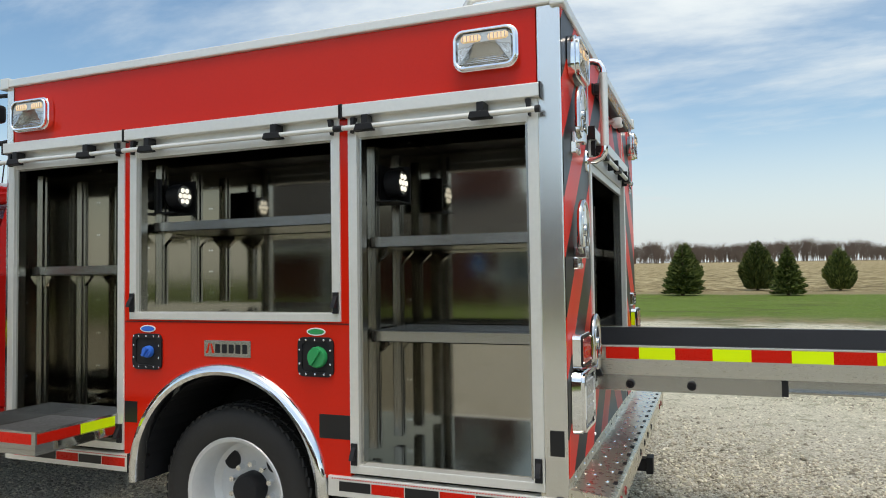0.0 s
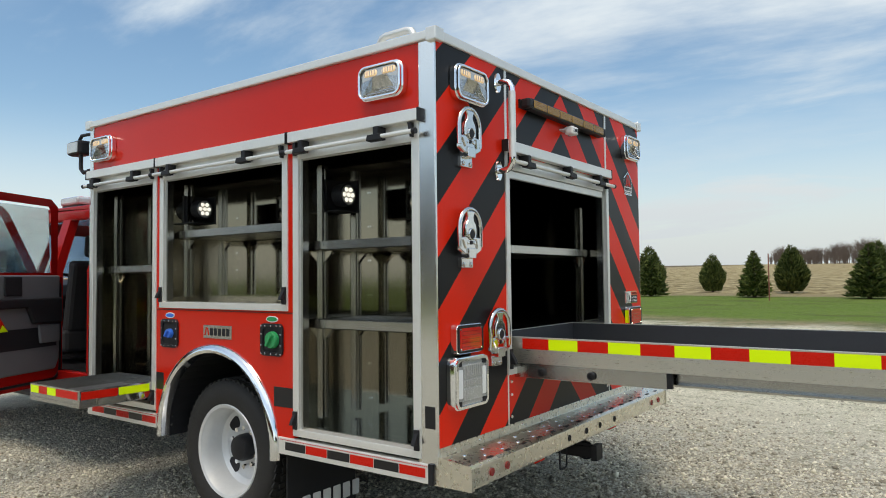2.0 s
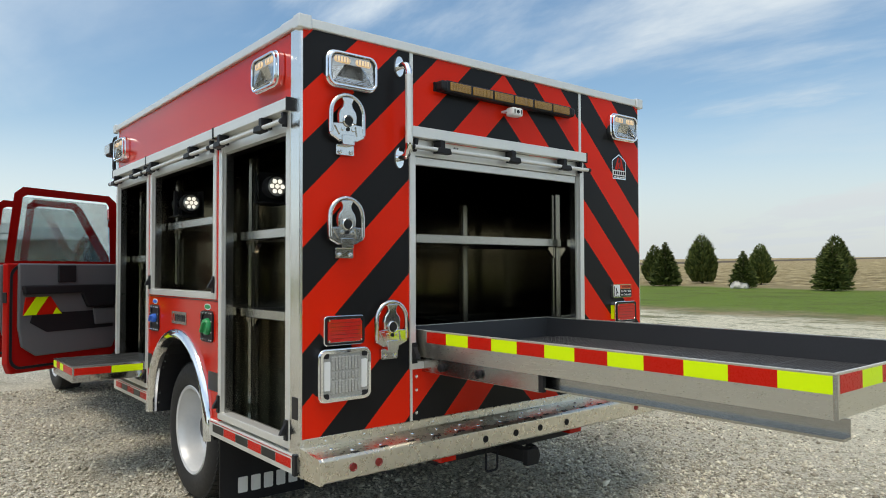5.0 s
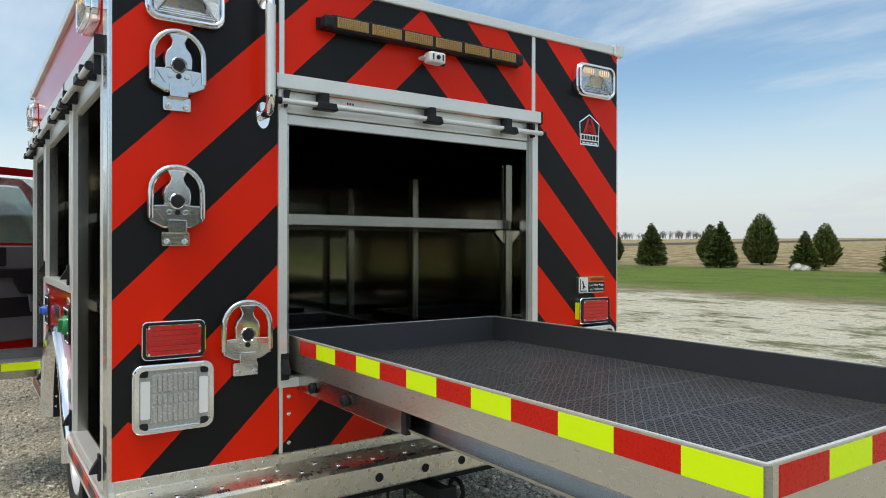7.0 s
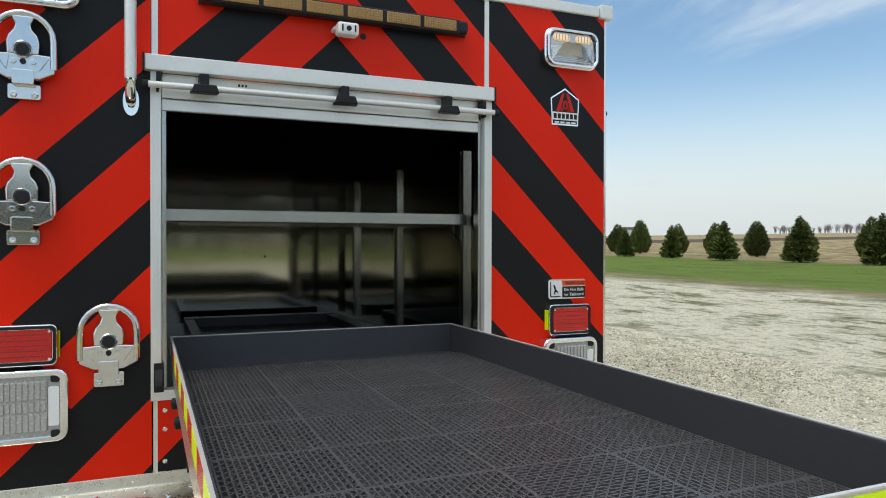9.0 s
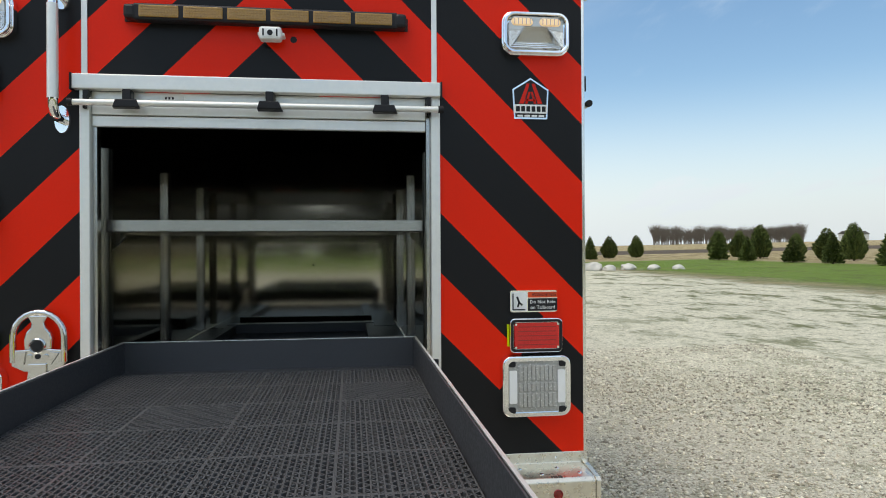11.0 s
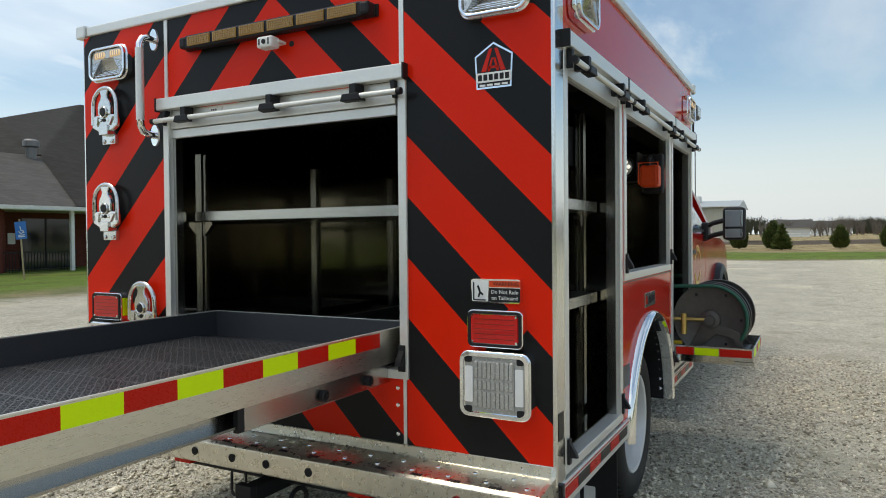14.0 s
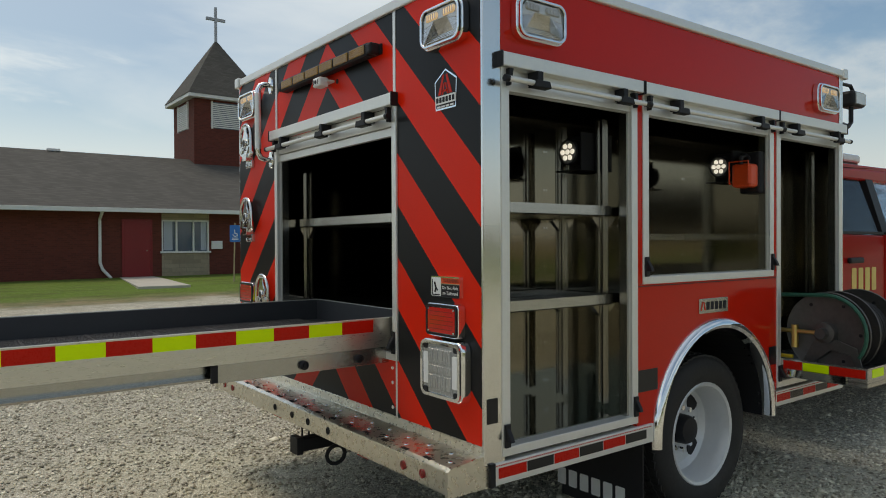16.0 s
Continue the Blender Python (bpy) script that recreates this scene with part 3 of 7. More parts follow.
def roll_parts(parent, m, w, top, bottom, grips):
    """A roll-up door drawn up: header, curtain end, lift bar and its grips. m: middle of the header's top, local y down the door."""
    bm = bmesh.new()
    for i, (z0, z1, d) in enumerate(((0.045, 0.085, -0.008), (0.088, 0.130, -0.004), (0.133, 0.192, -0.010))):
        z1 = min(z1, top - bottom)
        plate_on(m, [(-w / 2 + 0.042, -z1), (w / 2 - 0.042, -z1), (w / 2 - 0.042, -z0), (-w / 2 + 0.042, -z0)], -0.03, d, bm=bm)
    part("door_curtain", bm, alu, parent, bevel=0.003)
    hd = part("header", plate_on(m, [(-w / 2 - 0.012, -0.046), (w / 2 + 0.012, -0.046), (w / 2 + 0.012, 0.008), (-w / 2 - 0.012, 0.008)], -0.02, 0.034), alu, parent, "pale aluminium door header", bevel=0.004)
    for sx in (-1, 1):
        part("end_cap", plate_on(m, [(sx * (w / 2 + 0.012), -0.05), (sx * (w / 2 + 0.018), -0.05), (sx * (w / 2 + 0.018), 0.01), (sx * (w / 2 + 0.012), 0.01)], -0.02, 0.036), black, hd)
    z = -0.098
    bar = part("lift_bar", rod(m @ Vector((-w / 2 - 0.015, z, 0.05)), m @ Vector((w / 2 + 0.015, z, 0.05)), 0.0112), alu, parent, "pale round lift bar", smooth=True)
    for sx in (-1, 1):
        part("bar_tip", rod(m @ Vector((sx * (w / 2 + 0.0), z, 0.05)), m @ Vector((sx * (w / 2 + 0.019), z, 0.05)), 0.0135), black, bar, smooth=True)
    for gx in grips:
        bm = plate_on(m, [(gx - 0.015, z + 0.050), (gx - 0.015, z), (gx + 0.015, z), (gx + 0.015, z + 0.050)], -0.004, 0.052, 0.004)
        plate_on(m, [(gx - 0.046, z - 0.018), (gx + 0.046, z - 0.018), (gx + 0.036, z + 0.010), (gx - 0.036, z + 0.010)], 0.03, 0.066, 0.006, bm=bm)
        part("grip", bm, black, bar, "black plastic grip", bevel=0.003)
    for sx in (-1, 1):
        part("curtain_stop", plate_on(m, [(sx * (w / 2 - 0.045), -0.05), (sx * (w / 2 - 0.025), -0.05), (sx * (w / 2 - 0.025), -0.115), (sx * (w / 2 - 0.032), -0.115)], 0.0, 0.03), black, parent)


def build_roll_door(s, a, b, zb):
    y = s * HW
    m = (left_face if s < 0 else right_face)((a + b) / 2, HEAD, y)
    w = b - a
    frame_ob = part("door_frame", ring_on((left_face if s < 0 else right_face)((a + b) / 2, (HEAD + zb) / 2, y), [(-w / 2, -(HEAD - zb) / 2), (w / 2, -(HEAD - zb) / 2), (w / 2, (HEAD - zb) / 2), (-w / 2, (HEAD - zb) / 2)],
              [(-w / 2 + 0.042, -(HEAD - zb) / 2 + 0.036), (w / 2 - 0.042, -(HEAD - zb) / 2 + 0.036), (w / 2 - 0.042, (HEAD - zb) / 2 - 0.04), (-w / 2 + 0.042, (HEAD - zb) / 2 - 0.04)], -0.05, 0.008), alu, truck, "pale satin aluminium door frame", bevel=0.003)
    for sx in (-1, 1):
        # guide channels inside the frame
        x = (a + b) / 2 + sx * (w / 2 - 0.049)
        part("guide", box(x - 0.006, x + 0.006, y - s * 0.052, y - s * 0.012, zb + 0.036, HEAD - 0.05), brushed, frame_ob)
        x = (a + b) / 2 + sx * (w / 2 - 0.021)
        bm = box(x - 0.014, x + 0.014, y + s * 0.009, y + s * 0.018, zb + 0.035, zb + 0.125)
        prism([(y + s * 0.018, zb + 0.06), (y + s * 0.045, zb + 0.06), (y + s * 0.038, zb + 0.078), (y + s * 0.018, zb + 0.11)], "x", x - 0.010, x + 0.010, bm)
        part("strike", bm, black, frame_ob, "black plastic catch", bevel=0.002)
    roll_parts(frame_ob, m, w, HEAD, HEAD - 0.135, (-w * 0.38, w * 0.24) if s < 0 else (-w * 0.30, w * 0.34))


def strut(bm, x, y, z0, z1, nx, ny):
    """A slotted channel that stands against a wall with its face to (nx, ny)."""
    w, d = 0.021, 0.026
    if nx:
        box(x, x + nx * 0.003, y - w, y + w, z0, z1, bm)
        for e in (-1, 1):
            box(x, x + nx * d, y + e * w, y + e * (w - 0.004), z0, z1, bm)
            box(x + nx * (d - 0.003), x + nx * d, y + e * w, y + e * 0.008, z0, z1, bm)
    else:
        box(x - w, x + w, y, y + ny * 0.003, z0, z1, bm)
        for e in (-1, 1):
            box(x + e * w, x + e * (w - 0.004), y, y + ny * d, z0, z1, bm)
            box(x + e * w, x + e * 0.008, y + ny * (d - 0.003), y + ny * d, z0, z1, bm)


def open_box(x0, x1, y0, y1, z0, z1, gap, t=0.004):
    """A box of sheet metal without the side that faces gap, its sheets set outwards."""
    bm = box(x0, x1, y0, y1, z0, z1)
    gap = Vector(gap)
    bmesh.ops.recalc_face_normals(bm, faces=bm.faces)
    bmesh.ops.delete(bm, geom=[f for f in bm.faces if f.normal.dot(gap) > 0.9], context="FACES")
    bmesh.ops.reverse_faces(bm, faces=bm.faces)
    bmesh.ops.solidify(bm, geom=bm.faces[:], thickness=-t)
    return bm


def build_compartment(s, name, a, b, zb):
    x0, x1 = a + 0.02, b - 0.02
    yo, yi = s * (HW - 0.052), s * 0.665
    z0, z1 = zb + 0.034, 2.39
    liner = part("compartment", open_box(x0, x1, min(yo, yi), max(yo, yi), z0, z1, (0, s, 0)), sheet, truck, "bare stainless sheet compartment lining")
    part("door_drum", rod((x0 + 0.02, s * 1.04, 2.23), (x1 - 0.02, s * 1.04, 2.23), 0.105, seg=24), alu, liner, "rolled-up door curtain", smooth=True)
    # unseen black cover, added to keep sky light out of the compartment's top
    part("drum_cover", prism([(s * 0.90, 2.385), (s * 0.90, 2.105), (s * 1.145, 2.105), (s * 1.145, 2.095), (s * 0.89, 2.095), (s * 0.89, 2.385)], "x", x0 + 0.005, x1 - 0.005), black, liner)
    # folded seams on the back wall and rivets
    bm = bmesh.new()
    for xx in (x0 + 0.012, x1 - 0.012):
        box(xx - 0.012, xx + 0.012, yi, yi + s * 0.003, z0, z1 - 0.1, bm)
    part("corner_seam", bm, sheet, liner)
    bm = bmesh.new()
    for i in range(9):
        zz = z0 + 0.08 + i * (z1 - z0 - 0.2) / 8
        for xx in (x0 + 0.012, x1 - 0.012):
            rod((xx, yi, zz), (xx, yi + s * 0.007, zz), 0.006, bm, 8)
        rod((x0, s * 1.13, zz), (x0 + 0.006, s * 1.13, zz), 0.005, bm, 8)
        rod((x1, s * 1.13, zz), (x1 - 0.006, s * 1.13, zz), 0.005, bm, 8)
    tagged(part("rivet_row", bm, chrome, liner), kind="stuff")
    ztop = 1.99
    for x, nx in ((x0, 1), (x1, -1)) if not (s > 0 and name == "middle") else ():
        for y in (s * 1.04, s * 0.785):
            bm = bmesh.new()
            strut(bm, x, y, z0 + 0.03, ztop, nx, 0)
            part("strut", bm, brushed, liner, "slotted aluminium strut")
    if name == "front":
        for x in (x0 + 0.2, x0 + 0.45):
            bm = bmesh.new(); strut(bm, x, yi, z0 + 0.03, ztop, 0, s)
            part("strut", bm, brushed, liner)
    shelves = {"rear": (1.583, 1.181), "middle": (1.694,), "front": (1.49,)}[name]
    if s > 0 and name == "middle":
        shelves = ()
    if s > 0 and name == "front":
        shelves = ()
    for zt in shelves:
        sh = tray_shelf(x0 + 0.03, x1 - 0.01, s, zt, liner)
    if s > 0 and name == "middle":
        part("back_rail", box(x0, x1, yi, yi + s * 0.012, 1.43, 1.465), brushed, liner)
    if name in ("rear", "middle"):
        if s < 0:
            lamp_at(x0 + 0.012, s * (0.955 if name == "rear" else 1.0), 1.835, liner, s)
        else:
            lamp_at(x0 + 0.012, s * (0.927 if name == "rear" else 0.975), 1.845, liner, s)


def tray_shelf(x0, x1, s, zt, parent):
    yf, yb = s * 1.125, s * 0.70
    bm = box(x0, x1, yf, yf - s * 0.004, zt - 0.046, zt)
    box(x0, x1, yb, yb + s * 0.004, zt - 0.046, zt, bm)
    box(x0, x0 + 0.004, yb, yf, zt - 0.046, zt, bm)
    box(x1 - 0.004, x1, yb, yf, zt - 0.046, zt, bm)
    box(x0, x1, yb, yf, zt - 0.046, zt - 0.042, bm)
    sh = part("shelf", bm, brushed, parent, "folded aluminium tray shelf")
    part("shelf_mat", box(x0 + 0.01, x1 - 0.01, min(yb + s * 0.01, yf - s * 0.01), max(yb + s * 0.01, yf - s * 0.01), zt - 0.041, zt - 0.03), mat_rubber, sh)
    for x in (x0, x1):
        for y in (s * 1.04, s * 0.785):
            e = 1 if x == x0 else -1
            bm = prism([(x - e * 0.03, zt - 0.047), (x + e * 0.05, zt - 0.047), (x + e * 0.05, zt - 0.06), (x - e * 0.005, zt - 0.11), (x - e * 0.03, zt - 0.11)], "y", y - 0.012, y + 0.012)
            part("bracket", bm, sheet, sh)
    return sh


def lamp_at(x, y, z, parent, s):
    """A round compartment light on a black bracket, turned to the rear."""
    bm = box(x - 0.008, x + 0.10, y + 0.075, y + 0.085, z - 0.085, z + 0.085)
    box(x - 0.008, x + 0.004, y - 0.08, y + 0.085, z - 0.085, z + 0.085, bm)
    box(x - 0.008, x + 0.10, y - 0.08, y + 0.085, z - 0.09, z - 0.084, bm)
    lamp = part("light_bracket", bm, black, parent, "black bracket with a round white light")
    part("light_housing", lathe([(0, 0.03), (0.058, 0.03), (0.062, 0.045), (0.062, 0.098), (0.055, 0.104), (0.053, 0.098), (0, 0.098)], (x, y, z), "x", seg=24), black, lamp, smooth=True)
    part("light_lens", lathe([(0.053, 0.0985), (0.050, 0.1005), (0, 0.101)], (x, y, z), "x", seg=24), clear_lens, lamp, "pale round lens", smooth=True)
    bm = bmesh.new()
    for i in range(7):
        a, r = (i * math.pi / 3, 0.031) if i else (0, 0)
        lathe([(0.0125, 0.099), (0.0115, 0.105), (0, 0.106)], (x, y + r * math.cos(a), z + r * math.sin(a)), "x", bm, 10)
    part("diode_cluster", bm, led, lamp, "seven lit white diodes")


build_side(-1)
build_side(1)

# body core: floor, front wall, roof, underside
part("roof", box(XF, 0.0, -1.19, 1.19, ZT - 0.02, ZT + 0.02), alu, truck)
for s in (-1, 1):
    part("corner_cap", box(-0.03, 0.028, s * 1.18, s * 1.245, ZT - 0.012, ZT + 0.05), alu, truck, bevel=0.006)
    part("corner_cap", box(XF - 0.03, XF + 0.03, s * 1.18, s * 1.245, ZT - 0.012, ZT + 0.05), alu, truck, bevel=0.006)
part("roof_edge_trim", box(-0.03, 0.018, -1.18, 1.18, ZT - 0.004, ZT + 0.042), alu, truck, bevel=0.006)
part("roof_edge_trim", box(XF - 0.02, XF + 0.03, -1.18, 1.18, ZT, ZT + 0.042), alu, truck, bevel=0.006)
part("front_wall", box(XF, XF + 0.02, -1.17, 1.17, ZB - 0.02, ZT - 0.02), alu, truck)
part("roof_rail", pipe([(-0.40, -1.12, ZT), (-0.40, -1.12, ZT + 0.085), (-0.385, -1.12, ZT + 0.108), (-0.36, -1.12, ZT + 0.115), (-0.23, -1.12, ZT + 0.115), (-0.205, -1.12, ZT + 0.108), (-0.19, -1.12, ZT + 0.085), (-0.19, -1.12, ZT)], 0.018, seg=12), alu, truck, "bent pale tube on the roof", smooth=True)

# rear wall
PX = -0.02
part("rear_panel", box(PX, 0.007, -1.212, -RW - 0.012, 0.655, ZT), chevron, truck, "red and charcoal chevron film")
part("rear_panel", box(PX, 0.007, RW + 0.012, 1.212, 0.655, ZT), chevron, truck, "red and charcoal chevron film")
part("rear_panel", box(PX, 0.004, -RW + 0.006, RW - 0.006, 2.02, ZT + 0.002), chevron, truck, "red and charcoal chevron film")
hatch = part("lower_hatch", box(PX, 0.003, -RW + 0.006, RW - 0.006, 0.655, 0.902), chevron, truck, "bolted chevron-striped lower panel")
for y in (-0.60, 0.60):
    for z in (0.69, 0.80, 0.865):
        part("bolt", lathe([(0.009, 0), (0.008, 0.004), (0, 0.006)], (0.003, y, z), "x", seg=12), chrome, hatch, smooth=True)
for s in (-1, 1):
    part("panel_seam_strip", box(PX, 0.0085, s * RW - 0.010, s * RW + 0.010, 2.07, ZT), alu, truck, "narrow aluminium seam strip")
    part("panel_seam_strip", box(PX, 0.004, s * RW - 0.007, s * RW + 0.007, 0.655, 0.905), alu, truck)
rz0, rz1 = 0.895, 2.067
rear_frame = part("door_frame", ring_on(rear_face(0.003, (rz0 + rz1) / 2), [(-0.648, -0.58), (0.648, -0.58), (0.648, 0.58), (-0.648, 0.58)], [(-0.613, -0.545), (0.613, -0.545), (0.613, 0.572), (-0.613, 0.572)], -0.05, 0.010), alu, truck, "pale satin aluminium door frame", bevel=0.003)
for s in (-1, 1):
    part("guide", box(-0.05, -0.01, 0.003 + s * 0.611, 0.003 + s * 0.597, 0.94, 2.0), brushed, rear_frame)
    bm = box(0.010, 0.02, 0.003 + s * 0.622 - 0.016, 0.003 + s * 0.622 + 0.016, 0.93, 1.03)
    prism([(0.02, 0.955), (0.05, 0.955), (0.043, 0.975), (0.02, 1.01)], "y", s * 0.622 - 0.01, s * 0.622 + 0.015, bm)
    part("strike", bm, black, rear_frame, "black plastic catch", bevel=0.002)
roll_parts(rear_frame, rear_face(-0.006, rz1), 1.29, rz1, 1.895, (-0.47, 0.03, 0.45))
st = part("sticker", plate_on(rear_face(-0.33, rz1 - 0.066), rounded(0.085, 0.020, 0.002, 2), -0.010, -0.0065), white, rear_frame, "small white sticker")
for k in range(3):
    part("sticker_bar", plate_on(rear_face(-0.352 + k * 0.012, rz1 - 0.066), rounded(0.007, 0.009, 0.001, 2), -0.0065, -0.006), black, st)
part("door_drum", rod((-0.19, -RW + 0.02, 2.2), (-0.19, RW - 0.02, 2.2), 0.125, seg=28), alu, rear_frame, "rolled-up door curtain", smooth=True)
# hidden behind the header: added to block sky light from the rear compartment
part("drum_cover", prism([(-0.34, 2.355), (-0.34, 2.06), (-0.325, 2.045), (-0.07, 2.045), (-0.07, 2.03), (-0.35, 2.03), (-0.355, 2.355)], "y", -RW + 0.005, RW - 0.005), black, rear_frame)
liner = part("compartment", open_box(-2.1, -0.052, -RW, RW, 0.93, 2.36, (1, 0, 0)), sheet, truck, "deep bare stainless rear compartment")
for y in (-RW, RW):
    for x in (-0.19, -1.06, -1.90):
        bm = bmesh.new(); strut(bm, x, y, 0.95, 1.84, 0, 1 if y < 0 else -1)
        part("strut", bm, brushed, liner, "slotted aluminium strut")
part("back_seam", box(-2.1, -2.097, 0.025, 0.045, 0.94, 2.2), sheet, liner)
for z in (1.35, 1.62):
    part("rivet", lathe([(0.008, 0), (0.006, 0.004), (0, 0.005)], (-2.097, 0.06, z), "x", seg=8), black, liner)
bm = box(-0.125, -0.12, -RW + 0.03, RW - 0.03, 1.516, 1.562)
box(-0.70, -0.695, -RW + 0.03, RW - 0.03, 1.516, 1.562, bm)
for y in (-RW + 0.03, RW - 0.034):
    box(-0.70, -0.12, y, y + 0.004, 1.516, 1.562, bm)
box(-0.70, -0.12, -RW + 0.03, RW - 0.03, 1.516, 1.520, bm)
sh = part("shelf", bm, brushed, liner, "folded aluminium tray shelf")
for y in (-RW + 0.03, RW - 0.03):
    e = 1 if y < 0 else -1
    for x in (-0.19,):
        part("bracket", prism([(y - e * 0.03, 1.515), (y + e * 0.05, 1.515), (y + e * 0.05, 1.50), (y, 1.45), (y - e * 0.03, 1.45)], "x", x - 0.012, x + 0.012), sheet, sh)
bm = box(-1.9, -0.6, -0.45, -0.40, 0.93, 0.985)
box(-1.9, -0.6, 0.40, 0.45, 0.93, 0.985, bm); box(-1.9, -1.8, -0.45, 0.45, 0.93, 0.99, bm)
part("floor_sheet", box(-2.09, -0.06, -RW + 0.01, RW - 0.01, 0.931, 0.936), tray_black, liner, "dark coated compartment floor")
part("slide_bed", bm, tray_black, liner, "bolted slide frame on the compartment floor")

# tailboard
tb = part("tailboard", prism([(-0.02, 0.655), (0.006, 0.655), (0.008, 0.612), (0.155, 0.604), (0.17, 0.592), (0.17, 0.505), (0.155, 0.497), (-0.02, 0.497)], "y", -1.205, 1.205), tailboard_m, truck, "bare aluminium tailboard step with raised studs", bevel=0.004)
for s in (-1, 1):
    part("end_plate", prism([(-0.10, 0.62), (0.0, 0.62), (0.16, 0.604), (0.174, 0.592), (0.174, 0.497), (-0.10, 0.497)], "y", s * 1.205, s * 1.222), tailboard_m, tb)
stud = lathe([(0.010, 0.0), (0.009, 0.004), (0.005, 0.0055), (0, 0.0055)], (0, 0, 0), "z", seg=12)
first = part("stud", stud, chrome, tb, smooth=True)
first.location = (0.055, -1.1, 0.608)
for k in range(1, 32):
    c = first.copy(); scene.collection.objects.link(c)
    c.location = (0.055 if k % 2 == 0 else 0.115, -1.1 + (k // 2) * 0.146 + (0 if k % 2 == 0 else 0.07), 0.608 if k % 2 == 0 else 0.605)
for i in range(15):
    bm = bmesh.new()
    for j in range(5):
        box(0.140, 0.156, -1.06 + i * 0.15 + j * 0.009, -1.055 + i * 0.15 + j * 0.009, 0.601, 0.6065, bm)
    part("grip_teeth", bm, black, tb)
for i, y in enumerate((-1.06, -0.93, -0.30, -0.09, 0.09, 0.30, 0.93, 1.06)):
    if abs(y) > 0.9:
        part("marker_light", lathe([(0.018, 0), (0.018, 0.005), (0.015, 0.006), (0.013, 0.003), (0, 0.006)], (0.17, y, 0.548), "x", seg=16), marker_red, tb, "small round dark red marker light", smooth=True)
    else:
        part("grommet", lathe([(0.017, 0), (0.017, 0.003), (0.013, 0.004), (0.011, 0.001), (0, 0.001)], (0.17, y, 0.548), "x", seg=16), black, tb, "black grommet", smooth=True)
for i in range(12):
    part("screw", lathe([(0.006, 0), (0.005, 0.003), (0, 0.004)], (0.0065, -1.1 + i * 0.2, 0.634), "x", seg=8), chrome, tb)

# underside, frame rails, hitch
part("underbody", box(-2.9, -0.1, -0.62, 0.62, 0.50, 0.93), black, truck)
for s in (-1, 1):
    part("frame_rail", box(-7.2, -0.12, s * 0.36, s * 0.44, 0.50, 0.70), black, truck)
    part("under_skirt", box(-0.96, -0.12, s * 0.63, s * 1.12, 0.50, 0.628), black, truck)
    part("under_skirt", box(-2.9, -2.16, s * 0.63, s * 1.12, 0.50, 0.628), black, truck)
hitch = part("hitch_receiver", box(-0.25, 0.20, -0.032, 0.032, 0.385, 0.45), black, truck, "black steel tow hitch", bevel=0.006)
part("collar", box(0.17, 0.205, -0.042, 0.042, 0.375, 0.46), black, hitch, bevel=0.004)
part("cross_tube", box(-0.06, 0.02, -0.5, 0.5, 0.42, 0.49), black, hitch, bevel=0.01)
part("chain_loop", pipe([(0.05 + 0.05 * math.cos(a), 0.15, 0.38 + 0.045 * math.sin(a)) for a in (i * math.pi / 6 for i in range(12))], 0.010, closed=True, seg=8), black, hitch, smooth=True)
part("plug_bracket", ring_on(rear_face(-0.16, 0.40, 0.06), rounded(0.09, 0.12, 0.02, 3), rounded(0.07, 0.10, 0.015, 3), 0, 0.006), black, hitch)
for s in (-1, 1):
    part("tow_eye", box(0.02, 0.09, s * 0.47 - 0.05, s * 0.47 + 0.05, 0.45, 0.497), red, truck, "red painted tow eye", bevel=0.006)

